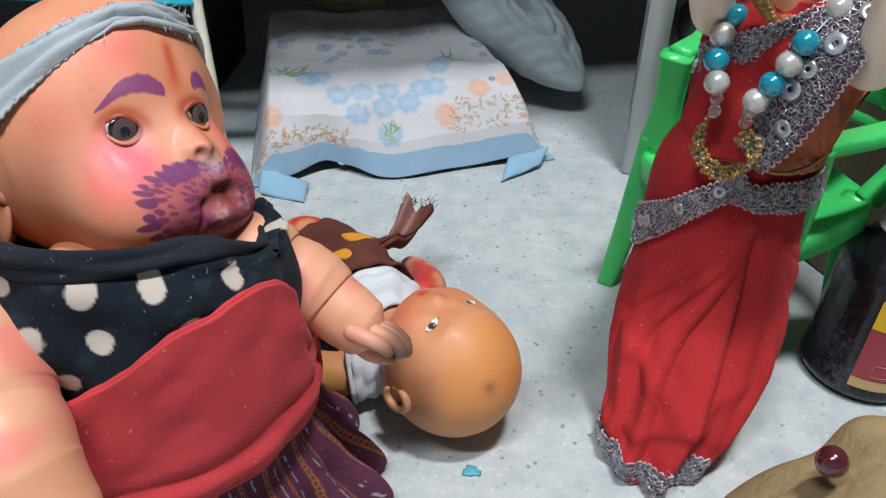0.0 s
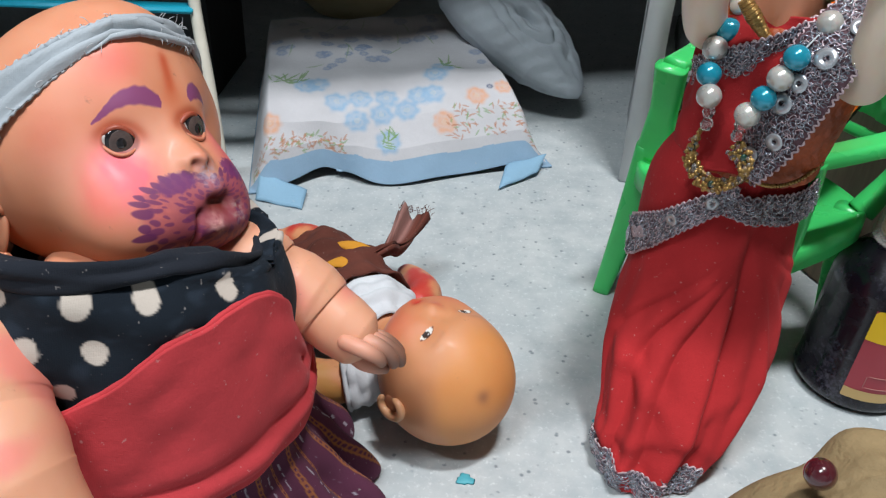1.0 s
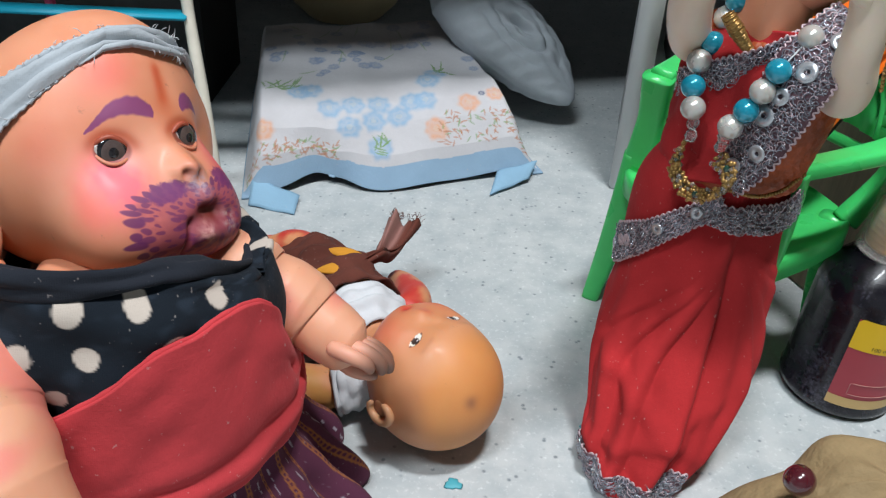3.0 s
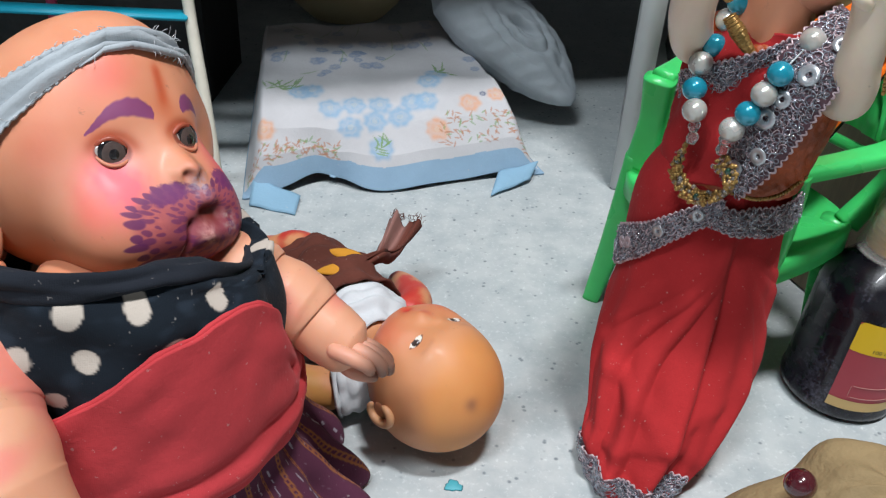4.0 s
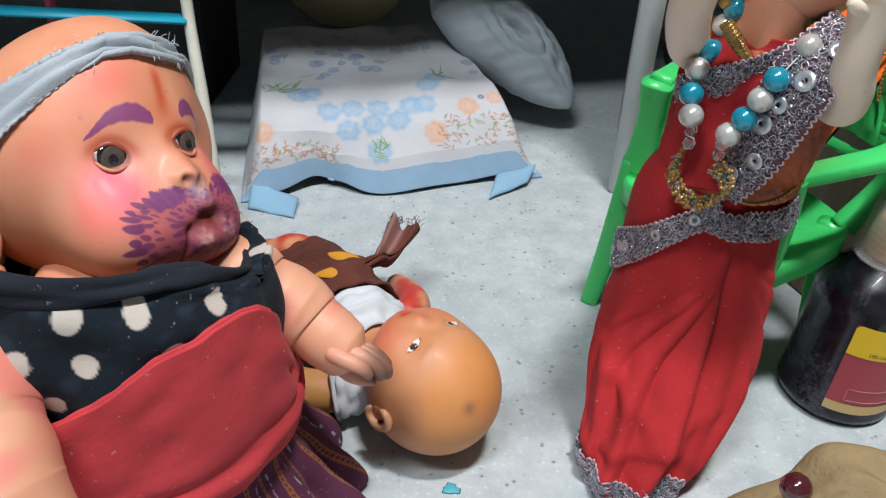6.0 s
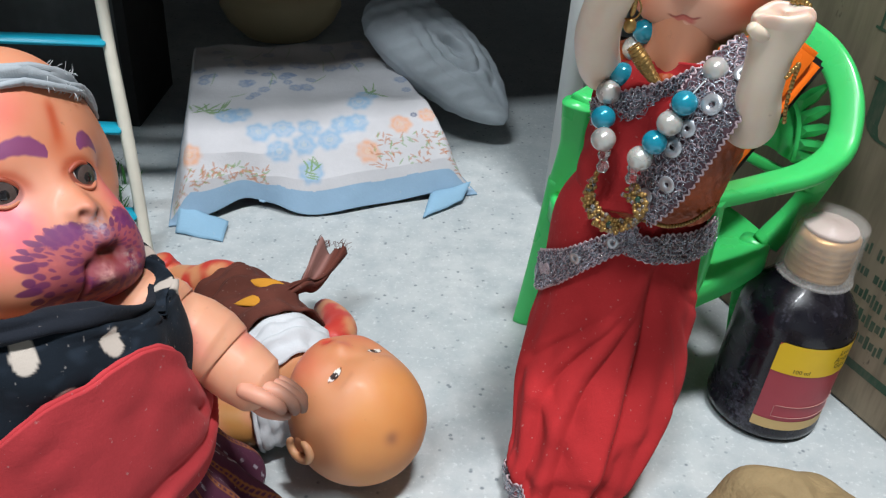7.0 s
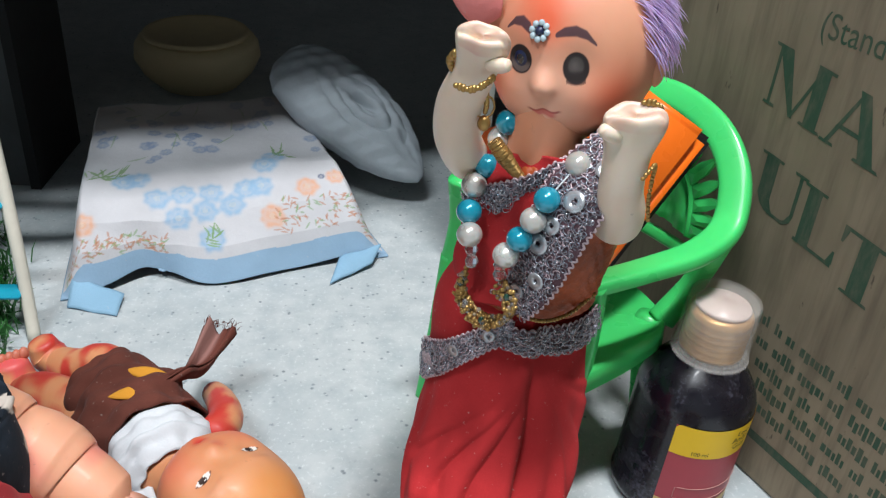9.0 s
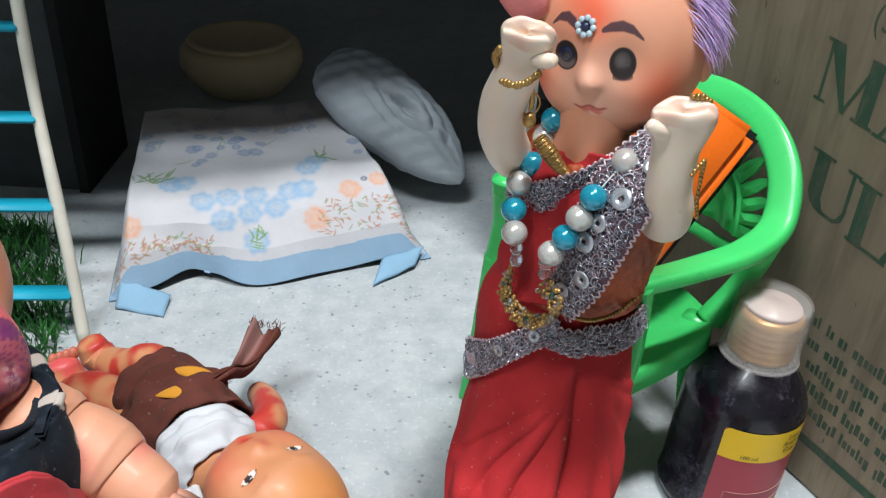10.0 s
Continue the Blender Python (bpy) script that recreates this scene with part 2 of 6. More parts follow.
# ---- mesh tools ----
def unit(v):
    v = np.asarray(v, float)
    return v / np.linalg.norm(v)


def spline(points, n):
    """A smooth line of n points through the given ones."""
    p = np.asarray(points, float)
    q = np.vstack([2 * p[0] - p[1], p, 2 * p[-1] - p[-2]])
    out = []
    for s in np.linspace(0, len(p) - 1 - 1e-9, n):
        i = int(s)
        t = s - i
        a, b, c, d = q[i:i + 4]
        out.append(0.5 * (2 * b + (c - a) * t + (2 * a - 5 * b + 4 * c - d) * t * t + (3 * b - a - 3 * c + d) * t ** 3))
    return np.array(out)


class Form:
    """Collects surfaces with colours and material slots, and makes one mesh of them."""

    def __init__(self):
        self.v, self.f, self.c, self.m, self.n = [], [], [], [], 0

    def grid(self, p, colour=(1, 1, 1), slot=0, wrap=True, caps=False):
        """p: rows of points; wrap joins each row's end to its start."""
        a, b, _ = p.shape
        v = p.reshape(-1, 3)
        c = np.broadcast_to(np.asarray(colour, float), (a, b, 3)).reshape(-1, 3)
        i, j = np.meshgrid(np.arange(a - 1), np.arange(b if wrap else b - 1), indexing="ij")
        j2 = (j + 1) % b
        quads = np.stack([i * b + j, i * b + j2, (i + 1) * b + j2, (i + 1) * b + j], -1).reshape(-1, 4)
        faces = (quads + self.n).tolist()
        if caps:
            faces.append([self.n + k for k in range(b)][::-1])
            faces.append([self.n + (a - 1) * b + k for k in range(b)])
        self.v.append(v), self.c.append(c)
        self.f += faces
        self.m += [slot] * len(faces)
        self.n += len(v)
        return self

    def tube(self, points, radii, colour=(1, 1, 1), slot=0, n=24, seg=14, flat=1.0, side=None, ends=True, tip=0.10, square=1.0):
        """A limb along a smooth line; radii follow it; flat squeezes it across side."""
        p = spline(points, n)
        r = np.interp(np.linspace(0, 1, n), np.linspace(0, 1, len(radii)), radii)
        if ends:
            k = np.linspace(0, 1, n)
            r = r * np.sqrt(np.clip(1 - np.clip((k - 1 + tip) / tip, 0, 1) ** 2, 0.0004, 1)) * np.sqrt(np.clip(1 - np.clip((0.10 - k) / 0.10, 0, 1) ** 2, 0.0004, 1))
        t = np.gradient(p, axis=0)
        t /= np.linalg.norm(t, axis=1)[:, None]
        s0 = unit(np.cross(t[0], side if side is not None else (0.31, 0.52, 0.79)))
        rows = []
        a = np.linspace(0, 2 * np.pi, seg, endpoint=False)
        ca, sa = (np.sign(q) * np.abs(q) ** square for q in (np.cos(a), np.sin(a)))
        for k in range(n):
            s0 = unit(s0 - t[k] * (s0 @ t[k]))
            u = np.cross(t[k], s0)
            rows.append(p[k] + r[k] * (ca[:, None] * s0 + flat * sa[:, None] * u))
        col = colour(np.array(rows)) if callable(colour) else colour
        return self.grid(np.array(rows), col, slot, caps=True)

    def ball(self, centre, radii, axes=None, swell=None, colour=(1, 1, 1), slot=0, nu=32, nv=20, dense=0.0):
        """An ellipsoid; axes: rows forward, side, up. swell(az, el) is added along the ray; colour may be a function of az, el in degrees."""
        ax = np.eye(3) if axes is None else np.asarray(axes)
        az = np.linspace(-np.pi, np.pi, nu, endpoint=False)
        el = np.linspace(-np.pi / 2 + 0.002, np.pi / 2 - 0.002, nv)
        az, el = az - dense * np.sin(az), el - 0.5 * dense * np.sin(2 * el)
        e, a = np.meshgrid(el, az, indexing="ij")
        d = np.stack([np.cos(e) * np.cos(a), np.cos(e) * np.sin(a), np.sin(e)], -1)
        q = d * np.asarray(radii)
        if swell is not None:
            q = q + d * swell(np.degrees(a), np.degrees(e))[..., None]
        col = colour(np.degrees(a), np.degrees(e)) if callable(colour) else colour
        return self.grid(np.asarray(centre) + q @ ax, col, slot, caps=True)

    def mesh(self, name, mats, smooth=True):
        me = bpy.data.meshes.new(name)
        me.from_pydata(np.vstack(self.v).tolist(), [], self.f)
        for m in mats:
            me.materials.append(m)
        me.polygons.foreach_set("material_index", np.array(self.m, np.int32))
        me.polygons.foreach_set("use_smooth", np.full(len(self.f), smooth))
        c = np.vstack(self.c)
        at = me.color_attributes.new("Col", "FLOAT_COLOR", "POINT")
        at.data.foreach_set("color", np.hstack([c, np.ones((len(c), 1))]).astype(np.float32).ravel())
        me.update()
        return me


def part(name, form, mats, parent=None, label="", smooth=True):
    """One mesh object from a Form, a bmesh or a mesh, under a thing or a part."""
    mats = mats if isinstance(mats, (list, tuple)) else [mats]
    if isinstance(form, Form):
        me = form.mesh(name, mats, smooth)
    elif isinstance(form, bmesh.types.BMesh):
        me = bpy.data.meshes.new(name)
        form.to_mesh(me)
        form.free()
        for m in mats:
            me.materials.append(m)
        if smooth:
            me.polygons.foreach_set("use_smooth", np.full(len(me.polygons), True))
    else:
        me = form
        if not me.materials:
            for m in mats:
                me.materials.append(m)
    ob = new(name, me)
    if parent is not None:
        ob.parent = parent
        ob.matrix_parent_inverse = parent.matrix_world.inverted()
    return tagged(ob, label)


def thing(name, place, label, category, group="", kind=""):
    ob = new(name)
    ob.empty_display_size = 0.01
    ob.matrix_world = place if isinstance(place, Matrix) else Matrix.Translation(place)
    return tagged(ob, label, category, group, kind)


def block(x0, x1, y0, y1, z0, z1, bevel=0.0, m=None, seg=2):
    b = bmesh.new()
    bmesh.ops.create_cube(b, size=1.0)
    bmesh.ops.transform(b, matrix=Matrix.Translation(((x0 + x1) / 2, (y0 + y1) / 2, (z0 + z1) / 2)) @ Matrix.Diagonal((x1 - x0, y1 - y0, z1 - z0, 1)), verts=b.verts)
    if bevel:
        bmesh.ops.bevel(b, geom=list(b.edges), offset=bevel, segments=seg, affect="EDGES")
    if m is not None:
        bmesh.ops.transform(b, matrix=m, verts=b.verts)
    return b


def lathe(profile, n=40, centre=(0, 0, 0), colour=(1, 1, 1)):
    a = np.linspace(0, 2 * np.pi, n, endpoint=False)
    rows = [[(centre[0] + r * math.cos(k), centre[1] + r * math.sin(k), centre[2] + z) for k in a] for r, z in profile]
    return Form().grid(np.array(rows), colour, caps=True)


def bell(az, el, a0, e0, s, amp):
    """A soft swelling round one direction, in degrees."""
    da = (az - a0) * np.cos(np.radians(el))
    return amp * np.exp(-(da ** 2 + (el - e0) ** 2) / (2 * s * s))


def blend(c, other, k):
    k = np.clip(np.asarray(k, float), 0, 1)[..., None]
    return c * (1 - k) + np.asarray(other, float) * k


def smooth01(x, a, b):
    t = np.clip((x - a) / (b - a), 0, 1)
    return t * t * (3 - 2 * t)


def letters(words, size):
    """The outline of a word as a flat mesh in x (along) and y (up)."""
    cu = bpy.data.curves.new("letters", "FONT")
    cu.body, cu.size = words, size
    ob = new("letters", cu)
    bpy.context.view_layer.update()
    me = bpy.data.meshes.new_from_object(ob.evaluated_get(bpy.context.evaluated_depsgraph_get()))
    bpy.data.objects.remove(ob)
    bpy.data.curves.remove(cu)
    return me


def moved(me, fn):
    for v in me.vertices:
        v.co = fn(v.co.x, v.co.y, v.co.z)
    me.update()
    return me


# ---- setting ----
def slab(name, m, label, category, *box):
    return tagged(part(name, block(*box), m, smooth=False), label, category, kind="structure")


slab("floor", CEMENT, "speckled pale grey cement floor", "floor", -1.6, 1.8, -1.6, 1.9, -0.02, 0.0)
slab("wall_back", WALL_DARK, "near-black wall with deep shade put into its colour", "wall", -1.6, 1.8, 1.72, 1.80, 0.0, 2.3)
slab("wall_front", WALL_PALE, "pale painted wall behind the viewer", "wall", -1.6, 1.8, -1.68, -1.6, 0.0, 2.3)
slab("wall_left", WALL_PALE, "pale painted side wall", "wall", -1.68, -1.6, -1.6, 1.80, 0.0, 2.3)
slab("wall_right", WALL_PALE, "pale painted side wall", "wall", 1.8, 1.88, -1.6, 1.80, 0.0, 2.3)
slab("ceiling", WALL_PALE, "pale flat ceiling", "ceiling", -1.68, 1.88, -1.68, 1.80, 2.3, 2.36)
slab("wall_low", WALL_GREY, "low rough grey plaster wall behind the ladder", "wall", -0.62, -0.085, 0.61, 0.67, 0.0, 0.30)
# thin black sheet added where the low wall's end lies in shade
slab("wall_end_shade", WALL_DARK, "added black sheet for the shade at the low wall's end", "wall", -0.084, -0.078, 0.606, 0.674, 0.0, 0.302)

# a wooden cot stands over the far part of the floor and shades it
COT = pose(0.02, 0.450, 0.0, 0, 0, 20)
cot = thing("wooden_cot", COT, "dark wooden cot standing over the shaded floor", "cot")
part("board", block(-0.95, 1.35, 0.0, 0.74, 0.36, 0.39, 0.003, COT), WOOD_DARK, cot)
for lx in (-0.94, 1.29):
    for ly in (0.03, 0.68):
        part("leg", block(lx, lx + 0.05, ly, ly + 0.05, 0.0, 0.36, 0.003, COT), WOOD_DARK, cot)


# ---- cardboard carton with green print ----
BOX0, BOXD, BOXN = np.array((0.283, 0.403, 0.0)), np.array((0.454, -0.891, 0.0)), np.array((-0.891, -0.454, 0.0))


def on_box(s, z, out=0.00018):
    return Vector(BOX0 + BOXD * s + BOXN * out + np.array((0, 0, z)))


def carton():
    yaw = math.degrees(math.atan2(BOXD[1], BOXD[0]))
    base = pose(*BOX0, 0, 0, yaw)
    ob = thing("cardboard_carton", base, "worn brown cardboard carton with faded green lettering", "carton")
    part("side_panel", block(-0.155, 0.30, 0.0, 0.004, 0.0, 0.34, 0.0012, base), CARD, ob, smooth=False)
    part("end_panel", block(-0.155, -0.151, 0.0045, 0.25, 0.0, 0.34, 0.0012, base), CARD, ob, smooth=False)
    part("back_panel", block(-0.155, 0.30, 0.251, 0.255, 0.0, 0.34, 0.0012, base), CARD, ob, smooth=False)

    def word(text, s, z, height, wide=1.0, slant=0.0):
        me = letters(text, height / 0.70)
        moved(me, lambda x, y, k: on_box(s + x * wide + y * slant, z + y))
        part("lettering", me, INK, ob, "faded green print")

    # big serif capitals, cut from strokes: each quad is a foot, a head and two widths, in letter heights
    glyphs = {
        "M": ((0.10, 0.0, 0.12, 1.0, 0.07, 0.07), (0.68, 0.0, 0.22, 1.0, 0.10, 0.34), (0.66, 0.0, 1.16, 1.0, 0.07, 0.07), (1.14, 0.0, 1.16, 1.0, 0.30, 0.30), (0.12, 0.0, 0.12, 0.05, 0.30, 0.26), (1.14, 0.0, 1.14, 0.05, 0.52, 0.46), (0.10, 0.95, 0.10, 1.0, 0.22, 0.26), (1.22, 0.95, 1.22, 1.0, 0.40, 0.44)),
        "A": ((0.06, 0.0, 0.52, 1.0, 0.08, 0.06), (0.86, 0.0, 0.52, 1.0, 0.30, 0.20), (0.42, 0.32, 0.44, 0.39, 0.52, 0.46), (0.08, 0.0, 0.08, 0.05, 0.30, 0.26), (0.86, 0.0, 0.86, 0.05, 0.50, 0.44)),
        "U": ((0.22, 0.25, 0.22, 1.0, 0.28, 0.28), (0.86, 0.25, 0.86, 1.0, 0.07, 0.07), (0.30, 0.10, 0.22, 0.25, 0.26, 0.28), (0.80, 0.10, 0.86, 0.25, 0.10, 0.07), (0.42, 0.02, 0.30, 0.10, 0.22, 0.26), (0.68, 0.02, 0.80, 0.10, 0.14, 0.10), (0.55, 0.0, 0.55, 0.06, 0.34, 0.46), (0.22, 0.95, 0.22, 1.0, 0.46, 0.50), (0.86, 0.95, 0.86, 1.0, 0.26, 0.30)),
        "L": ((0.24, 0.0, 0.24, 1.0, 0.28, 0.28), (0.48, 0.0, 0.48, 0.06, 0.88, 0.86), (0.86, 0.06, 0.90, 0.28, 0.14, 0.04), (0.24, 0.95, 0.24, 1.0, 0.48, 0.52)),
        "T": ((0.45, 0.0, 0.45, 1.0, 0.28, 0.28), (0.45, 0.94, 0.45, 1.0, 0.90, 0.90), (0.02, 0.72, 0.05, 0.94, 0.04, 0.10), (0.88, 0.72, 0.85, 0.94, 0.04, 0.10), (0.45, 0.0, 0.45, 0.05, 0.50, 0.46)),
    }

    def capital(ch, s0, z0, width, height, reach):
        b = bmesh.new()
        for x0, y0, x1, y1, w0, w1 in glyphs[ch]:
            quad = ((x0 - w0 / 2, y0), (x0 + w0 / 2, y0), (x1 + w1 / 2, y1), (x1 - w1 / 2, y1))
            b.faces.new([b.verts.new(on_box(s0 + x / reach * width, z0 + y * height - 0.10 * x / reach * width, 0.00018 + 0.00002 * len(b.faces))) for x, y in quad])
        part("lettering", b, INK, ob, "faded green print", smooth=False)

    capital("M", -0.0345, 0.1480, 0.0262, 0.0220, 1.40)
    capital("A", -0.0068, 0.1448, 0.0225, 0.0220, 1.05)
    capital("U", -0.0280, 0.1105, 0.0215, 0.0215, 0.98)
    capital("L", -0.0070, 0.1065, 0.0200, 0.0225, 0.98)
    capital("T", 0.0125, 0.1000, 0.0225, 0.0225, 0.92)
    word("(Stand", -0.0200, 0.1770, 0.0085, 0.85)
    # lines of small print that cannot be read
    rnd = random.Random(4)
    for s0, s1, z in ((-0.0095, 0.075, 0.0672), (-0.0075, 0.085, 0.0580), (-0.0050, 0.080, 0.0490), (-0.0020, 0.090, 0.0402), (0.0000, 0.060, 0.0315)):
        s = s0
        while s < s1:
            b = bmesh.new()
            for k in range(rnd.randint(2, 7)):
                w, h = rnd.uniform(0.0011, 0.0021), rnd.choice((0.0034, 0.0036, 0.0050))
                low = rnd.choice((0, 0, 0, -0.0010))
                b.faces.new([b.verts.new(on_box(*q)) for q in ((s, z - 0.08 * s + low), (s + w, z - 0.08 * s + low), (s + w, z - 0.08 * s + h), (s, z - 0.08 * s + h))])
                s += w + 0.0006
            part("print_word", b, INK, ob, smooth=False)
            s += rnd.uniform(0.0016, 0.0030)
    b = bmesh.new()
    b.faces.new([b.verts.new(on_box(*q)) for q in ((-0.14, 0.0185), (0.29, 0.0175), (0.29, 0.0215), (-0.14, 0.0225))])
    part("printed_stripe", b, INK, ob, "faded green stripe", smooth=False)


carton()


# ---- syrup bottle ----
def bottle():
    cx, cy = 0.2520, 0.3912
    ob = thing("syrup_bottle", (cx, cy, 0), "small dark medicine syrup bottle with yellow and crimson label", "bottle")
    R = 0.0225
    body = [(0.004, 0.0012), (R - 0.004, 0.0), (R - 0.0015, 0.0006), (R, 0.0022), (R + 0.0002, 0.0045), (R - 0.0004, 0.0056), (R - 0.0004, 0.048)]
    body += [(R - 0.0004 - 0.0117 * k ** 1.75, 0.0475 + 0.0190 * k ** 0.9) for k in np.linspace(0.06, 1.0, 16)]
    body += [(0.0108, 0.0665), (0.0106, 0.072)]
    part("body", lathe(body, 64, (cx, cy, 0)), BOTTLE, ob, "dusty dark brown bottle body")
    cap = [(0.0114, 0.0690)]
    for k in range(5):
        z = 0.0705 + 0.0026 * k
        cap += [(0.0116, z), (0.0110, z + 0.0010), (0.0116, z + 0.0019)]
    cap += [(0.0114, 0.0850), (0.0102, 0.0862), (0.001, 0.0862)]
    part("cap", lathe(cap, 48, (cx, cy, 0)), CAP_GOLD, ob, "ribbed gold screw cap")
    part("cap_disc", lathe([(0.0003, 0.0864), (0.0095, 0.0864), (0.0099, 0.0872), (0.0095, 0.0880), (0.0003, 0.0880)], 40, (cx, cy, 0)), CAP_INNER, ob, "pinkish cap top")
    cup = [(0.0141, 0.0680), (0.0143, 0.0672), (0.0137, 0.0690), (0.0133, 0.0780), (0.0129, 0.0895), (0.0125, 0.0905), (0.0005, 0.0905),
           (0.0005, 0.0897), (0.0119, 0.0897), (0.0123, 0.0890), (0.0127, 0.0780), (0.0132, 0.0690)]
    part("measuring_cup", lathe(cup, 64, (cx, cy, 0)), CUP, ob, "frosted clear measuring cup")

    def wrap(a, z, out=0.00025):
        r = R - 0.0004 + out
        return Vector((cx + r * math.cos(a), cy + r * math.sin(a), z))

    a0, a1 = radians(-121), radians(32)

    def band(name, z0, z1, m, label, out, corner=False):
        f = Form()
        cols = np.linspace(a0, a1, 60)
        rows = []
        for k in np.linspace(0, 1, 8):
            rows.append([wrap(a, z0 + (z1 - z0) * k - (0.0018 * max(0, 1 - (a - a0) / 0.08) ** 2 if corner and k > 0.8 else 0), out) for a in cols])
        f.grid(np.array(rows), wrap=False)
        return part(name, f, m, label_part, label)

    label_part = part("label", Form().grid(np.array([[wrap(a, z, 0.0001) for a in np.linspace(a0, a1, 60)] for z in (0.0075, 0.0475)]), wrap=False), LABEL_RED, ob, "crimson paper label")
    band("yellow_band", 0.0345, 0.0480, LABEL_YELLOW, "yellow label top", 0.00025, True)
    band("cream_band", 0.0070, 0.0115, LABEL_CREAM, "cream label foot", 0.00025)

    def print_on(text, ang, z, h, m=PRINT):
        me = letters(text, h / 0.70)
        moved(me, lambda x, y, k: wrap(a0 + radians(ang) + x / R, z + y, 0.0005))
        part("lettering", me, m, label_part, "black print")

    print_on("100 ml", 19, 0.0358, 0.0017)
    print_on("Levo", 62, 0.0440, 0.0024)
    print_on("Ambro", 58, 0.0410, 0.0024)
    print_on("Guai", 60, 0.0380, 0.0024)
    f = Form()
    for (p, q) in (((16, 0.0135), (100, 0.0135)), ((16, 0.0190), (100, 0.0190))):
        f.tube([wrap(a0 + radians(k), p[1], 0.0003) for k in np.linspace(p[0], q[0], 12)], [0.00013] * 3, n=30, seg=5)
    f.tube([wrap(a0 + radians(16), z, 0.0003) for z in (0.0135, 0.016, 0.019)], [0.00013] * 3, n=8, seg=5)
    part("printed_frame", f, PRINT_PALE, label_part, "thin pale printed frame")
    ob.matrix_world = Matrix.Translation((cx - 0.0008, cy, 0.0006)) @ pose(0, 0, 0, 0, 2.5, 0)


bottle()


# ---- green toy chair ----
CH_F = unit((-0.82, -0.57, 0))
CH_L = np.array((-CH_F[1], CH_F[0], 0))
CH_O = np.array((0.155, 0.439, 0.0)) + CH_L * 0.0425


def chair_at(u, v, z):
    """u: towards the near arm, v: towards the back."""
    return CH_O + CH_L * u - CH_F * v + np.array((0, 0, z))


def toy_chair():
    ob = thing("toy_armchair", CH_O, "bright green plastic toy armchair with pierced back", "chair")

    def bar(name, pts, radii, flat=1.0, n=40, side=None, label=""):
        part(name, Form().tube([chair_at(*p) for p in pts], radii, n=n, seg=24, flat=flat, side=side, ends=False, square=0.55), GREEN, ob, label)

    rim = [(0.041, -0.004, 0.108), (0.046, 0.018, 0.110), (0.048, 0.040, 0.111), (0.0455, 0.057, 0.1155), (0.0370, 0.0665, 0.1285), (0.0220, 0.0715, 0.1390), (0.0, 0.0730, 0.1430)]
    rim += [(-u, v, z) for u, v, z in rim[-2:1:-1]] + [(-0.034, 0.018, 0.1140), (-0.0255, -0.002, 0.1150)]
    bar("armrest_rim", rim, [0.0046, 0.0048, 0.0052, 0.0056, 0.0055, 0.0054, 0.0054, 0.0054, 0.0055, 0.0056, 0.0052, 0.0048, 0.0046], 0.62, 120, (0.25, 0.15, 0.95))
    for s, top, mid, low, foot in ((1, (0.041, 0.109), (0.0400, 0.088), (0.0370, 0.068), 0.0280), (-1, (0.0255, 0.115), (0.028, 0.096), (0.031, 0.074), 0.0415)):
        bar("arm_post", [(s * top[0], -0.003, top[1]), (s * mid[0], 0.000, mid[1]), (s * low[0], 0.001, low[1])], [0.0062, 0.0054, 0.0066], 0.6)
        bar("front_leg", [(s * low[0], 0.001, low[1] + 0.004), (s * (low[0] + foot) / 2, -0.001, 0.035), (s * foot, -0.003, 0.0)], [0.0066, 0.0052, 0.0038], 0.6)
        bar("back_leg", [(s * 0.031, 0.046, 0.072), (s * 0.0325, 0.050, 0.03), (s * 0.034, 0.054, 0.0)], [0.0055, 0.0045, 0.0036], 0.7)
        bar("back_post", [(s * 0.033, 0.050, 0.070), (s * 0.037, 0.060, 0.088), (s * 0.046, 0.059, 0.117)], [0.0055, 0.0045, 0.0045], 0.7)
    # seat: a slightly dished plate with a rounded apron
    rows = []
    outline = [(0.044, -0.004), (0.042, 0.03), (0.034, 0.050), (0.0, 0.056), (-0.034, 0.050), (-0.038, 0.03), (-0.033, -0.004), (0.0, -0.010)]
    ring = spline([(x, y, 0) for x, y in outline] + [(outline[0][0], outline[0][1], 0)], 65)[:-1]
    for k, z in ((0.02, 0.0695), (0.5, 0.0700), (0.88, 0.0718), (0.97, 0.0728), (1.0, 0.0715), (1.0, 0.0630), (0.96, 0.0625), (0.94, 0.0670), (0.02, 0.0665)):
        rows.append([chair_at(q[0] * k, 0.03 + (q[1] - 0.03) * k, z) for q in ring])
    part("seat", Form().grid(np.array(rows), caps=True), GREEN, ob)
    # pierced back: a round plate with pointed leaves that reach to the rim
    outer = spline([(0.044, 0.060, 0.100), (0.043, 0.060, 0.114), (0.036, 0.0655, 0.1265), (0.0215, 0.0705, 0.1370), (0, 0.0722, 0.1410), (-0.0215, 0.0705, 0.1370), (-0.036, 0.0655, 0.1265), (-0.043, 0.060, 0.114), (-0.044, 0.060, 0.100)], 61)
    hub = np.array((0.0, 0.0725, 0.0960))
    line = hub + (outer - hub) * 0.58
    bar("back_rail", [(0.041, 0.058, 0.096), (0.02, 0.068, 0.090), (0, 0.071, 0.088), (-0.02, 0.068, 0.090), (-0.041, 0.058, 0.096)], [0.0040] * 5, 0.6)
    bar("back_ring", [tuple(q) for q in line[::5]], [0.0020] * 5, 0.7, 70)
    plate = [[chair_at(*(hub + (q - hub) * k + np.array((0, w, 0)))) for q in line] for k, w in ((0.05, -0.0010), (0.30, -0.0014), (0.34, -0.0004), (0.60, -0.0004), (0.64, -0.0014), (1.0, -0.0012), (1.0, 0.0010), (0.05, 0.0010))]
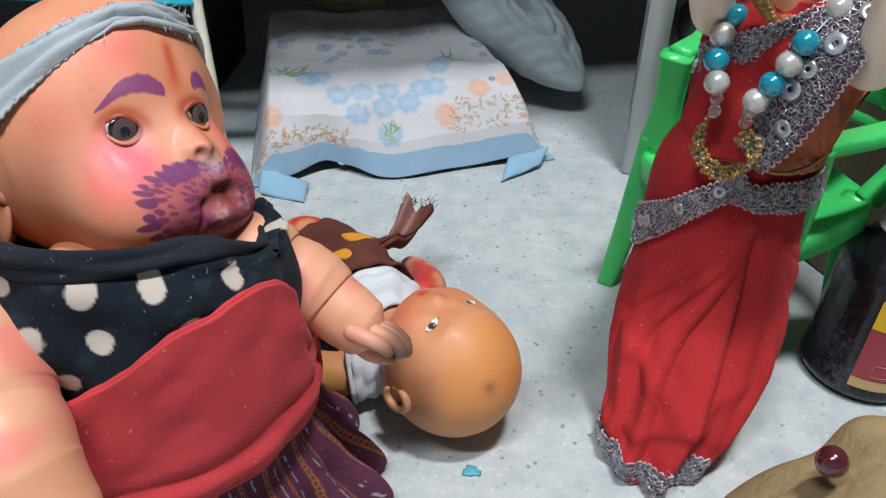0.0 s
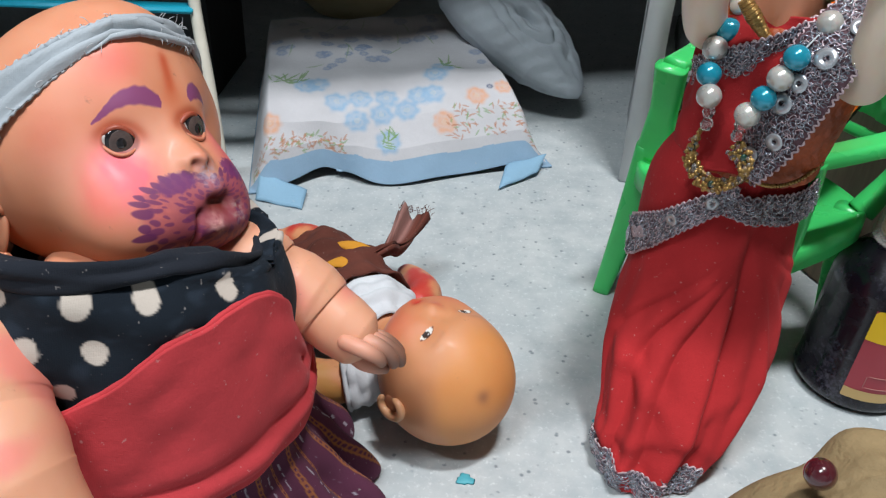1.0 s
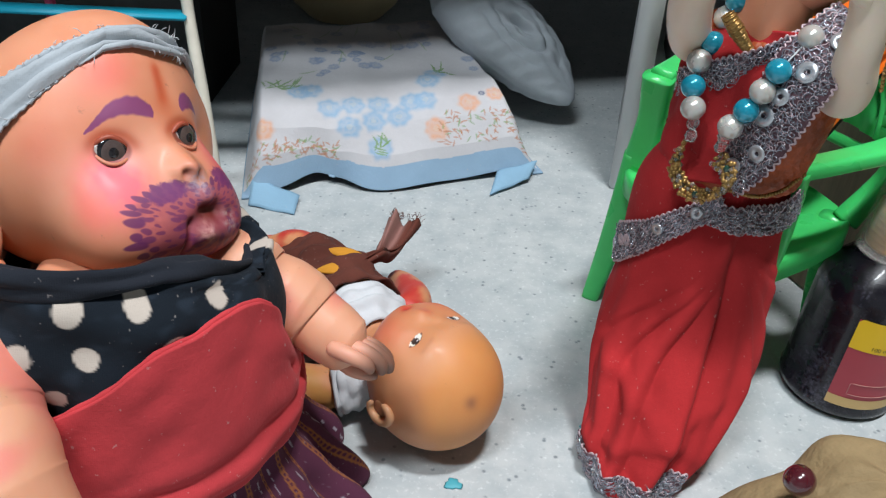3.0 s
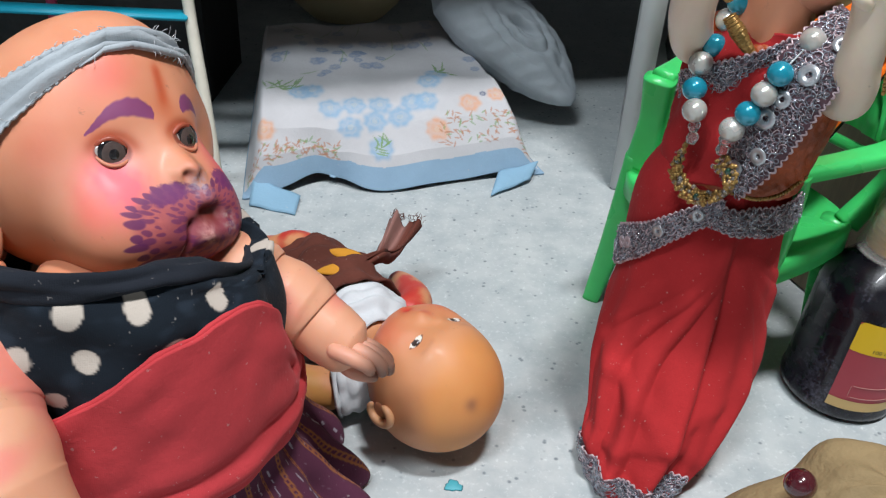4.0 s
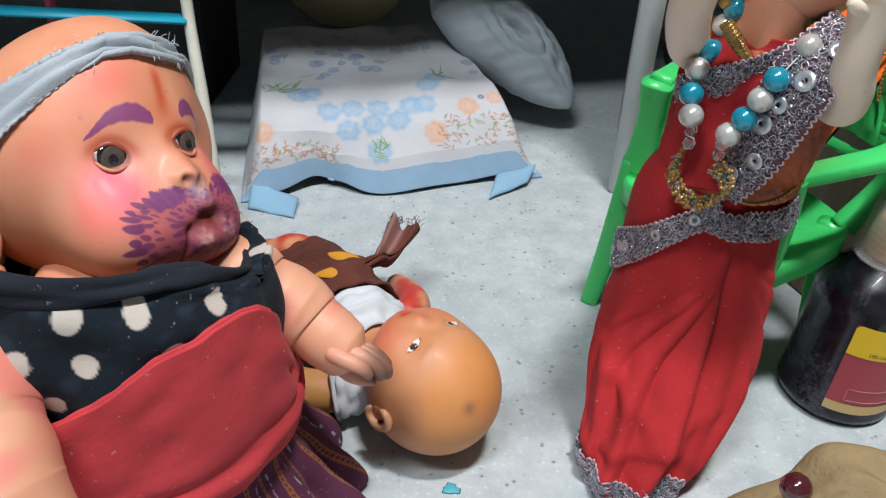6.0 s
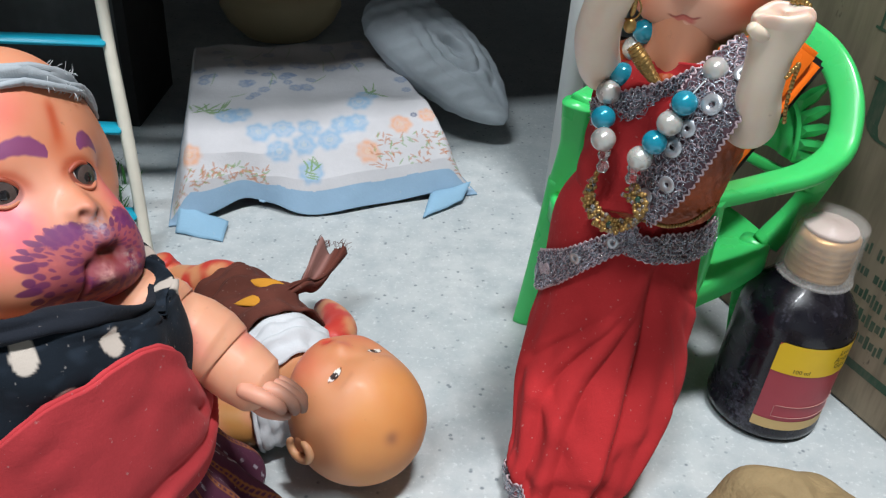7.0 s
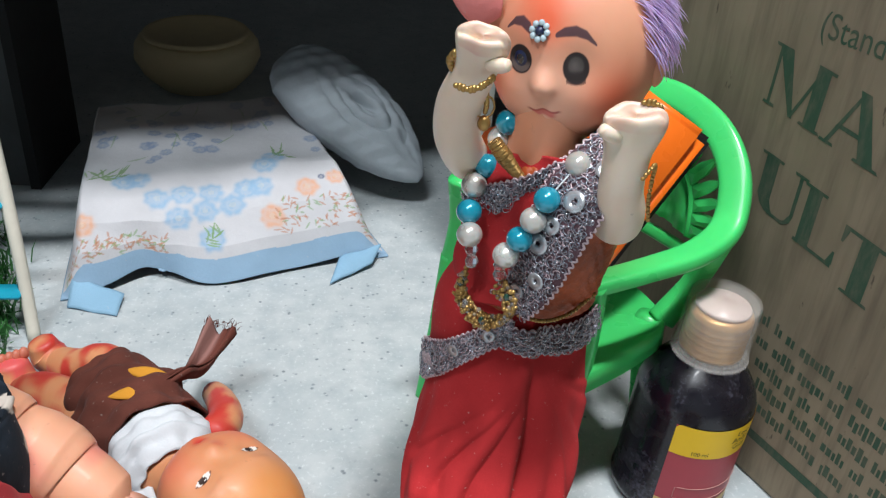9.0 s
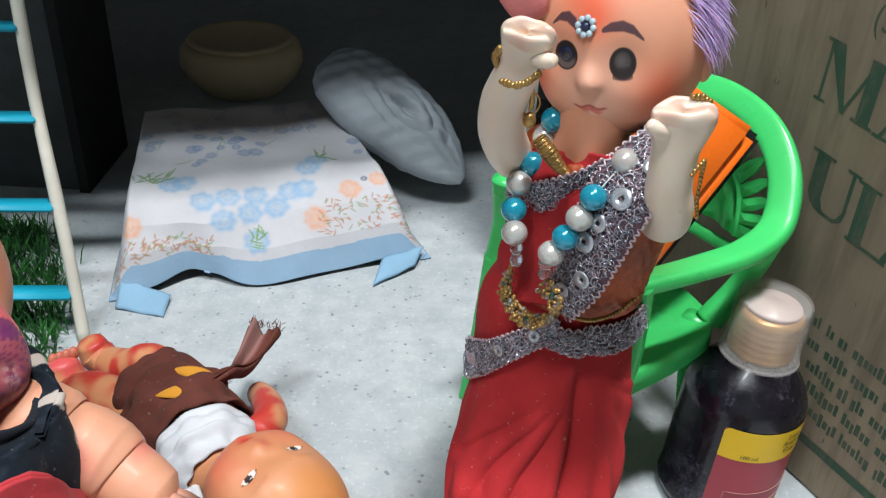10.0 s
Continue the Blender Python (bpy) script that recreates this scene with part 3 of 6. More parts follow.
    part("back_plate", Form().grid(np.array(plate), wrap=False), GREEN, ob)
    for k in range(1, 58, 4):
        b = bmesh.new()
        tri = [line[k], 0.55 * line[k] + 0.45 * outer[min(60, k + 1)], outer[min(60, k + 2)] * 0.97 + line[k + 2 if k < 58 else 60] * 0.03, 0.55 * line[min(60, k + 4)] + 0.45 * outer[min(60, k + 3)], line[min(60, k + 4)]]
        rib = 0.75 * line[min(60, k + 2)] + 0.25 * outer[min(60, k + 2)]
        nrm = -CH_F * 0.0010
        lo = [b.verts.new(chair_at(*q) + nrm) for q in tri]
        hi = [b.verts.new(chair_at(*q) - nrm) for q in tri]
        top = b.verts.new(chair_at(*rib) + CH_F * 0.0022)
        b.faces.new(lo)
        for i in range(5):
            b.faces.new([lo[i], hi[i], hi[(i + 1) % 5], lo[(i + 1) % 5]])
            b.faces.new([hi[(i + 1) % 5], hi[i], top])
        bmesh.ops.recalc_face_normals(b, faces=b.faces)
        part("back_leaf", b, GREEN, ob, smooth=False)


toy_chair()


# ---- orange and black slab leaning in the chair ----
def orange_case():
    across, along = Vector((0.806, -0.419, -0.418)).normalized(), Vector((0.578, 0.405, 0.707)).normalized()
    out = across.cross(along).normalized()
    along = out.cross(across)
    mid = Vector((0.2435, 0.4120, 0.1425)) - across * 0.018 - along * 0.0405 - out * 0.004
    m = Matrix.Translation(mid) @ Matrix((across, along, out)).transposed().to_4x4()
    ob = thing("orange_toy_case", m, "glossy orange toy case with black rubber edge", "toy")
    part("back_shell", block(-0.0188, 0.0195, -0.0412, 0.0415, -0.0040, -0.0005, 0.0016, m, 3), BLACK, ob, "black rubber edge")
    part("front_shell", block(-0.0180, 0.0180, -0.0405, 0.0405, 0.0, 0.0080, 0.0036, m, 4), ORANGE, ob, "glossy orange face")


orange_case()


# ---- white rack behind the chair ----
def rack():
    m = pose(0.1685, 0.540, 0.0, 0, 0, -8)
    ob = thing("white_rack", m, "white plastic rack holding small toys", "rack")
    for x in (0.0, 0.088):
        for y in (0.0, 0.085):
            part("post", block(x, x + (0.012 if x == 0 and y == 0 else 0.008), y, y + 0.008, 0.0, 0.26, 0.001, m), WHITE, ob)
    part("side_panel", block(0.0005, 0.0035, 0.0085, 0.0845, 0.0, 0.26, 0.0008, m), WHITE, ob)
    for z in (0.004, 0.062, 0.12, 0.18):
        part("shelf", block(0.001, 0.095, 0.001, 0.092, z, z + 0.004, 0.001, m), WHITE, ob)
        part("rim", block(0.0122, 0.0878, -0.0015, 0.0015, z + 0.0042, z + 0.012, 0.0006, m), WHITE, ob)
    for q, (dx, z, r, mt, word, lab) in enumerate(((0.03, 0.019, 0.011, ORANGE, "toy_ball", "small orange toy ball on the white rack"), (0.062, 0.022, 0.014, BLACK, "black_toy", "small black rubber toy on the white rack"),
                                                   (0.028, 0.078, 0.012, WALL_GREY, "toy_cup", "small grey toy cup on the white rack"), (0.060, 0.080, 0.014, BLACK, "black_toy", "small black rubber toy on the white rack"))):
        c = m @ Vector((dx, 0.035, z))
        prof = [(0.2 * r, -r), (0.8 * r, -0.95 * r), (r, -0.3 * r), (0.95 * r, 0.5 * r), (0.7 * r, 0.85 * r), (0.2 * r, 0.9 * r)]
        tagged(part(word, lathe(prof, 24, c), mt), lab, "toy")


rack()


# ---- ladder, low wall, turf ----
def ladder():
    ob = thing("toy_ladder", (-0.026, 0.462, 0), "cream toy ladder with turquoise rungs leaning on the wall", "ladder")
    foot, head = np.array((-0.0265, 0.462, 0.0)), np.array((-0.066, 0.545, 0.190))
    away = np.array((-0.13, -0.012, 0.0))
    for k, off in enumerate((np.zeros(3), away)):
        a, b = foot + off, head + off
        pts = [a + (b - a) * q + np.array((0.0006 * math.sin(9 * q + k), 0, 0)) for q in np.linspace(0, 1, 7)]
        part("upright", Form().tube(pts, [0.0030, 0.0029, 0.0031, 0.0028, 0.0030, 0.0029, 0.0028], n=40, seg=8, ends=False), CREAM_STICK, ob)
    for q in (0.112, 0.307, 0.498, 0.690, 0.880):
        c = foot + (head - foot) * q
        yaw = math.degrees(math.atan2(away[1], away[0]))
        m = Matrix.Translation(c) @ pose(0, 0, 0, 0, 0, yaw + 180)
        part("rung", block(-0.130, -0.001, -0.0052, 0.0052, -0.0011, 0.0011, 0.0005, m), TURQ, ob, "turquoise painted slat")


ladder()


def turf():
    rnd = random.Random(7)
    V, F = [], []
    for _ in range(8000):
        x, y = rnd.uniform(-0.24, -0.022), rnd.uniform(0.395, 0.560)
        if x > -0.038 + 0.4 * max(0.0, 0.44 - y) - 0.5 * max(0.0, y - 0.47) + rnd.gauss(0, 0.004):
            continue
        h, a, w = rnd.uniform(0.005, 0.018), rnd.uniform(0, 6.28), rnd.uniform(0.0004, 0.0008)
        lx, ly = rnd.gauss(0, 0.005), rnd.gauss(0, 0.005)
        dx, dy = w * math.cos(a), w * math.sin(a)
        i = len(V)
        V += [(x - dx, y - dy, 0.0008), (x + dx, y + dy, 0.0008), (x + lx * 0.4 + dx, y + ly * 0.4 + dy, h * 0.6), (x + lx * 0.4 - dx, y + ly * 0.4 - dy, h * 0.6), (x + lx, y + ly, h)]
        F += [(i, i + 1, i + 2, i + 3), (i + 3, i + 2, i + 4)]
    me = bpy.data.meshes.new("turf")
    me.from_pydata(V, [], F)
    me.materials.append(GRASS)
    tagged(new("turf", me), "green plastic turf tufts by the ladder foot", "turf", kind="stuff")


turf()
pink = [(-0.150, 0.560, 0.0), (-0.149, 0.566, 0.06), (-0.151, 0.575, 0.13), (-0.155, 0.585, 0.20)]
tagged(part("pink_stick", Form().tube(pink, [0.003, 0.003, 0.003, 0.003], n=24, seg=10), PINK), "pink plastic stick leaning on the grey wall", "stick")


# ---- floral cloth spread as a little bed ----
FL, FR, BL, BR = (np.array(q) for q in ((-0.0265, 0.4940), (0.132, 0.550), (-0.058, 0.640), (0.068, 0.675)))


def bed_point(u, v):
    """Place on the spread: u across from the turf side, v from the front hem to the back."""
    front = 0.012 * np.exp(-((u - 0.24) / 0.10) ** 2) - 0.006 * np.exp(-((u - 0.50) / 0.16) ** 2)
    q = (1 - v)[..., None] * ((1 - u)[..., None] * FL + u[..., None] * FR) + v[..., None] * ((1 - u)[..., None] * BL + u[..., None] * BR)
    z = np.interp(v, [0, 0.05, 0.12, 0.20, 0.30, 0.6, 0.93, 0.97, 1.0], [0.003, 0.020, 0.031, 0.0375, 0.0415, 0.043, 0.0440, 0.038, 0.004])
    side = smooth01(u, -0.005, 0.075) * (1 - smooth01(u, 0.90, 1.005))
    z = z * (0.06 + 0.94 * side)
    soft = 0.0012 * np.sin(9 * u + 4 * v) * np.sin(5 * v + 1) + 0.0006 * np.sin(21 * u - 6 * v + 2) + 0.0003 * np.sin(33 * v + 5 * u)
    fold = 0.004 * np.exp(-((u - 0.27 - 0.25 * v) / 0.05) ** 2) * np.clip(1 - 3 * v, 0, 1)
    z = np.maximum(0.0015, z + soft * (0.3 + side) - fold)
    lift = 0.004 * np.exp(-((u - 0.25) / 0.09) ** 2) * np.clip(1 - v / 0.06, 0, 1)
    out = np.concatenate([q, (z + lift)[..., None]], -1)
    out[..., 1] += front * np.clip(1 - v / 0.12, 0, 1)
    return out


def floral_spread():
    nu, nv = 330, 300
    vv = np.concatenate([np.linspace(0, 0.14, 110), np.linspace(0.14, 1, nv - 109)[1:]])
    u, v = np.meshgrid(np.linspace(0, 1, nu), vv)
    p = bed_point(u, v)
    col = np.tile(np.array((0.56, 0.565, 0.59)), (*u.shape, 1))
    wob = np.vectorize(lambda a, b: noise.noise((a, b, 0.3)))(u * 26, v * 26)
    tint = np.vectorize(lambda a, b: noise.noise((a, b, 7.3)))(u * 60, v * 60)
    rnd = random.Random(11)

    def spot(uc, vc, r, c, k=0.85, petals=7):
        nonlocal col
        o = bed_point(np.array([uc]), np.array([vc]))[0]
        d = p - o
        dist = np.linalg.norm(d, axis=-1)
        ang = np.arctan2(d[..., 2] + 0.6 * d[..., 1], d[..., 0])
        edge = r * (0.94 + 0.07 * np.cos(petals * ang) + 0.12 * wob)
        m = (1 - smooth01(dist, edge * 0.60, edge * 1.08)) * (0.82 + 0.18 * np.cos(dist / r * 9 + 3 * tint))
        col = blend(col, c, k * m)
        col = blend(col, (0.60, 0.58, 0.50), 0.35 * (dist < 0.20 * r))

    def leaf(uc, vc, length, ang, c, k=0.8):
        nonlocal col
        o = bed_point(np.array([uc]), np.array([vc]))[0]
        d = p - o
        a, b = d[..., 0], d[..., 2] * 0.85 + d[..., 1] * 0.5
        x = a * math.cos(ang) + b * math.sin(ang)
        y = -a * math.sin(ang) + b * math.cos(ang) - x * x * 18
        w = 0.00055 * np.clip(1 - np.abs(x / length - 0.5) * 2, 0, 1) ** 0.6
        col = blend(col, c, k * ((np.abs(y) < w) & (x > 0) & (x < length) & (np.linalg.norm(d, axis=-1) < 0.03)))

    blue, orange, green, rust = (0.25, 0.42, 0.60), (0.72, 0.36, 0.20), (0.20, 0.34, 0.14), (0.46, 0.20, 0.10)
    for uc, vc in ((0.355, 0.12), (0.439, 0.14), (0.526, 0.147), (0.377, 0.204), (0.467, 0.206), (0.297, 0.196), (0.453, 0.067), (0.577, 0.198), (0.627, 0.195), (0.198, 0.292), (0.702, 0.356), (0.240, 0.30), (0.66, 0.30)):
        spot(uc, vc, 0.0082, blue)
    for uc, vc, r in ((0.073, 0.118, 0.0076), (0.644, 0.094, 0.0080), (0.777, 0.176, 0.0076), (0.881, 0.206, 0.0062)):
        spot(uc, vc, r, orange, 0.8)
    spot(0.835, 0.215, 0.0024, (0.10, 0.13, 0.22), 0.9)
    for uc, vc, n in ((0.453, 0.070, 11), (0.15, 0.32, 8), (0.73, 0.37, 7), (0.11, 0.315, 6)):
        for k in range(n):
            leaf(uc + rnd.uniform(-0.03, 0.03), vc + rnd.uniform(-0.012, 0.006), rnd.uniform(0.005, 0.009), rnd.uniform(-0.5, 3.6), green)
    for k in range(230):
        near = k % 2
        uc = rnd.uniform(0.01, 0.30) if near else rnd.uniform(0.66, 0.97)
        vc = rnd.uniform(0.035, 0.075) if near else rnd.uniform(0.045, 0.13)
        leaf(uc, vc, rnd.uniform(0.0022, 0.0048), rnd.uniform(-0.7, 3.4), rust if rnd.random() < 0.75 else green, 0.6)
    for k in range(44):
        spot(rnd.uniform(0.10, 0.95), rnd.uniform(0.40, 0.90), rnd.uniform(0.0032, 0.0058), (0.20, 0.28, 0.44), 0.75)
    for k in range(14):
        leaf(rnd.uniform(0.1, 0.9), rnd.uniform(0.40, 0.90), 0.010, rnd.uniform(0, 3), green, 0.5)
    col = blend(col, (0.66, 0.52, 0.44), 0.35 * smooth01(v, 0.66, 0.72) * (1 - smooth01(v, 0.90, 0.95)))
    hem = (v < 0.034 + 0.006 * wob * 0.3) | (u > 0.992) | (u < 0.006)
    col = blend(col, (0.26, 0.41, 0.56), hem * 0.95)
    f = Form().grid(p, col, wrap=False)
    ob = tagged(part("floral_spread", f, DYED), "white cotton spread with blue and orange flowers and blue hem", "bedspread")
    mod = ob.modifiers.new("thickness", "SOLIDIFY")
    mod.thickness, mod.offset = 0.0012, -1.0
    # loose corners of the blue hem that lie folded on the floor
    hemc = (0.25, 0.43, 0.58)
    for a, b, c, d in (((-0.0215, 0.4885, 0.001), (0.0040, 0.4835, 0.001), (0.0035, 0.4990, 0.003), (-0.0225, 0.503, 0.010)), ((0.1030, 0.519, 0.002), (0.1240, 0.538, 0.003), (0.128, 0.549, 0.009), (0.106, 0.541, 0.005))):
        a, b, c, d = map(np.array, (a, b, c, d))
        s, t = np.meshgrid(np.linspace(0, 1, 14), np.linspace(0, 1, 10))
        q = (1 - t)[..., None] * ((1 - s)[..., None] * a + s[..., None] * b) + t[..., None] * ((1 - s)[..., None] * d + s[..., None] * c)
        q[..., 2] += 0.0012 * np.sin(3.1 * s) * np.sin(3.1 * t) + 0.0004 * np.sin(9 * s)
        flap = part("folded_hem", Form().grid(q, hemc, wrap=False), DYED, ob, "folded blue hem corner")
        flap.modifiers.new("thickness", "SOLIDIFY").thickness = 0.0009


floral_spread()


# ---- pillow, pot ----
def pillow():
    """A soft square pillow that leans on one corner, pinched in the middle, with slack folds hanging round the pinch."""
    c = np.array((0.1060, 0.6290, 0.0490))
    a = unit((0.086, -0.030, -0.056))
    nrm = unit(np.cross(a, (0.45, 0.75, 0.30)))
    if nrm[1] > 0:
        nrm = -nrm
    b = np.cross(nrm, a)
    f = Form()
    n = 170
    s, t = np.meshgrid(np.linspace(-1, 1, n), np.linspace(-1, 1, n))
    # full at the upper end, drawn out to a point at the lower corner
    girth = np.interp(s, (-1.0, -0.93, -0.8, -0.5, 0.0, 0.4, 0.7, 0.9, 1.0), (0.30, 0.62, 0.84, 0.98, 1.0, 0.88, 0.62, 0.34, 0.12))
    S, T = s * 1.02, t * girth - 0.16 * np.clip(s, 0, 1) ** 2
    for sign in (1, -1):
        edge = np.clip((1 - s ** 2) * (1 - t ** 2), 0, 1)
        puff = 0.0185 * edge ** 0.40
        x, y = S - 0.02, (T - 0.02) * 0.80
        rad, ang = np.hypot(x * 0.8, y), np.arctan2(y, x)
        if sign > 0:
            puff = puff - 0.0085 * np.exp(-((x / 0.15) ** 2 + (y / 0.07) ** 2))
            hang = smooth01(np.cos(ang + 0.9), -0.55, 0.75)
            ridge = np.abs(np.sin(17 * rad ** 0.85 + 0.5 * np.sin(2 * ang)))
            puff = puff + 0.0030 * np.clip(edge * 3, 0, 1) * (ridge - 0.5) * np.exp(-((rad - 0.32) / 0.18) ** 2) * (0.30 + 0.70 * hang)
        puff = puff + 0.0010 * edge * np.sin(6 * s + 4 * t) + 0.0007 * edge * np.sin(15 * t + 3 * s) + 0.0005 * np.clip(edge * 6, 0, 1) * np.sin(31 * s - 9 * t)
        p = c + (0.054 * S)[..., None] * a + (0.0265 * T)[..., None] * b + sign * (puff * (0.35 + 0.65 * girth))[..., None] * nrm
        p[..., 2] = np.maximum(p[..., 2], 0.0008)
        f.grid(p if sign > 0 else p[:, ::-1], wrap=False)
    tagged(part("pillow", f, GREY_CLOTH), "plump grey-blue cotton pillow leaning by the spread", "pillow")


pillow()
pot = thing("earthen_pot", (-0.024, 0.785, 0.0), "rounded buff earthen pot in the shade behind the spread", "pot")
part("body", lathe([(0.018, 0.000), (0.030, 0.003), (0.041, 0.014), (0.0465, 0.025), (0.0455, 0.034), (0.0425, 0.0385), (0.036, 0.0400)], 48, (-0.024, 0.785, 0.0)), POT_CLAY, pot)
part("rim", lathe([(0.034, 0.0395), (0.0385, 0.0402), (0.0395, 0.0418), (0.0380, 0.0434), (0.0345, 0.0430), (0.0300, 0.0405)], 48, (-0.024, 0.785, 0.0)), POT_CLAY, pot)


# ---- the lying baby doll ----
SKIN = np.array((0.60, 0.265, 0.125))
RUST, PINKISH = (0.50, 0.040, 0.028), (0.62, 0.09, 0.09)


def lying_doll():
    f = Form()
    C = np.array((0.0892, 0.3423, 0.0256))
    ax = np.array([(-0.132, 0.162, 0.978), (-0.616, -0.787, 0.046), (0.777, -0.596, 0.203)])

    def swell(az, el):
        s = bell(az, el, 0, -8, 5, 0.0018) + bell(az, el, 0, -26, 12, 0.0020) + bell(az, el, 32, -24, 17, 0.0040) + bell(az, el, -32, -24, 17, 0.0040) + bell(az, el, 0, 18, 14, 0.0008) + bell(az, el, 0, 4, 8, -0.0012)
        s += bell(az, el, 0, -48, 14, 0.0020) + bell(az, el, 24, 5, 7, -0.0014) + bell(az, el, -24, 5, 7, -0.0014) + bell(az, el, 24, 16, 8, 0.0007) + bell(az, el, -24, 16, 8, 0.0007)
        return s + bell(az, el, 0, -23, 2.6, -0.0012) + bell(az, el, 0, -20, 2.4, 0.0006) + bell(az, el, 0, -27, 3, 0.0007)

    def paint(az, el):
        c = np.broadcast_to(SKIN, (*az.shape, 3)).copy()
        c = blend(c, (0.66, 0.26, 0.05), smooth01(el, 18, 42) * 0.55)
        for a0, e0, s, k in ((30, -22, 13, 0.75), (-30, -22, 13, 0.75), (0, -23, 4, 1.0), (-5, -10, 4, 0.75), (20, -38, 9, 0.6)):
            c = blend(c, RUST if k > 0.9 else (0.60, 0.14, 0.08), bell(az, el, a0, e0, s, k))
        for a0 in (-24, 24):
            d = np.hypot((az - a0) * 0.72, (el - 5 + 0.010 * (az - a0) ** 2) * 1.75)
            c = blend(c, (0.75, 0.72, 0.68), d < 5.2)
            c = blend(c, (0.22, 0.09, 0.05), (d >= 5.0) & (d < 6.0) & (el > 4))
            c = blend(c, (0.03, 0.015, 0.012), (np.hypot(az - a0 - 1.0, el - 5.0) < 3.3) & (d < 5.3))
            # tiny white glint painted into each pupil
            c = blend(c, (0.80, 0.80, 0.80), np.hypot(az - a0 + 0.5, (el - 6.0) * 1.1) < 0.6)
            brow = np.abs(el - 17 + 0.012 * (az - a0) ** 2)
            c = blend(c, (0.42, 0.17, 0.09), np.exp(-(brow / 2.0) ** 2) * (1 - smooth01(np.abs(az - a0), 6, 12)) * 0.35)
        c = blend(c, (0.28, 0.11, 0.06), bell(az, el, 60, 70, 4, 0.8))
        return c

    f.ball(C, (0.0245, 0.0236, 0.0252), ax, swell, paint, nu=360, nv=260)
    for s in (1, -1):
        e = C + ax.T @ np.array((-0.001, s * 0.0232, -0.0035))
        ring = [e + ax.T @ np.array((0.0040 * math.cos(q), s * 0.0012, 0.0050 * math.sin(q))) for q in np.linspace(0.3, 5.6, 9)]
        f.tube(ring, [0.0010, 0.0014, 0.0016, 0.0017, 0.0017, 0.0016, 0.0014, 0.0013, 0.0010], (0.60, 0.32, 0.17), n=40, seg=10)
        # ear hollow: its shade is put in as a darker skin colour
        f.ball(e + ax.T @ np.array((0, -s * 0.0005, 0)), (0.0036, 0.0012, 0.0044), ax, colour=(0.42, 0.18, 0.09), nu=16, nv=10)

    def rusty(c0):
        def fn(rows):
            k = np.array([[noise.noise(Vector(q) * 120) for q in r] for r in rows])
            return blend(np.broadcast_to(SKIN * 1.02, rows.shape).copy(), c0, smooth01(k, -0.30, 0.20))
        return fn

    f.tube([(0.068, 0.358, 0.024), (0.060, 0.370, 0.022), (0.046, 0.386, 0.021), (0.034, 0.398, 0.020)], [0.010, 0.0175, 0.0185, 0.0165], SKIN, n=30, seg=24)
    # near arm, far arm
    f.tube([(0.0600, 0.3545, 0.014), (0.0480, 0.3490, 0.0115), (0.0340, 0.3500, 0.0110), (0.0230, 0.3570, 0.0100)], [0.0088, 0.0085, 0.0086, 0.0070], rusty((0.52, 0.25, 0.07)), n=36, seg=18)
    f.tube([(0.0730, 0.3760, 0.026), (0.0765, 0.3900, 0.024), (0.0715, 0.4060, 0.0185), (0.0640, 0.4200, 0.0125)], [0.0070, 0.0068, 0.0060, 0.0048], rusty(RUST), n=36, seg=18)
    # bent legs with knees and feet
    f.tube([(0.036, 0.405, 0.020), (0.022, 0.4185, 0.0225), (0.010, 0.4240, 0.0170), (-0.006, 0.4370, 0.0095)], [0.0125, 0.0105, 0.0090, 0.0070], rusty(RUST), n=44, seg=20)
    f.tube([(-0.004, 0.436, 0.0090), (-0.0105, 0.4400, 0.0110), (-0.0130, 0.4400, 0.0190)], [0.0070, 0.0078, 0.0055], rusty(RUST), n=24, seg=16)
    f.tube([(0.030, 0.3900, 0.018), (0.010, 0.3990, 0.0210), (-0.002, 0.4060, 0.0180), (-0.0100, 0.4130, 0.0105)], [0.0125, 0.0110, 0.0095, 0.0080], rusty(RUST), n=44, seg=20)
    f.tube([(-0.008, 0.412, 0.0095), (-0.0150, 0.4190, 0.0120), (-0.0175, 0.4220, 0.0230)], [0.0080, 0.0088, 0.0060], rusty(PINKISH), n=24, seg=16)
    for k in range(4):
        f.ball((-0.0208 + 0.0026 * k, 0.4222 + 0.0010 * k, 0.0215 + 0.0006 * k), (0.0020, 0.0024, 0.0030), colour=(0.52, 0.16, 0.10), nu=12, nv=8)
    tagged(part("lying_baby_doll", f, VINYL), "bald tan vinyl baby doll lying on its back", "doll")


lying_doll()


def wrapped(centre_pts, radii, turns, f, n=40, seg=60, ripple=0.0006, k0=5, flat=1.0, colour=(1, 1, 1), lo=0.0012):
    p = spline(centre_pts, n)
    r = np.interp(np.linspace(0, 1, n), np.linspace(0, 1, len(radii)), radii)
    t = np.gradient(p, axis=0)
    t /= np.linalg.norm(t, axis=1)[:, None]
    a = np.linspace(0, 2 * np.pi, seg, endpoint=False)
    rows = []
    for i in range(n):
        s0 = unit(np.cross(t[i], (0, 0, 1)))
        u = np.cross(s0, t[i])
        rr = r[i] + ripple * np.sin(k0 * a + turns * i / n * 6) + 0.5 * ripple * np.sin(11 * a - 9 * i / n) + 0.7 * ripple * np.sin(26 * i / n + 2 * np.cos(a))
        row = p[i] + rr[:, None] * (np.cos(a)[:, None] * s0 + flat * np.sin(a)[:, None] * u)
        row[:, 2] = np.maximum(row[:, 2], lo)
        rows.append(row)
    return f.grid(np.array(rows), colour)


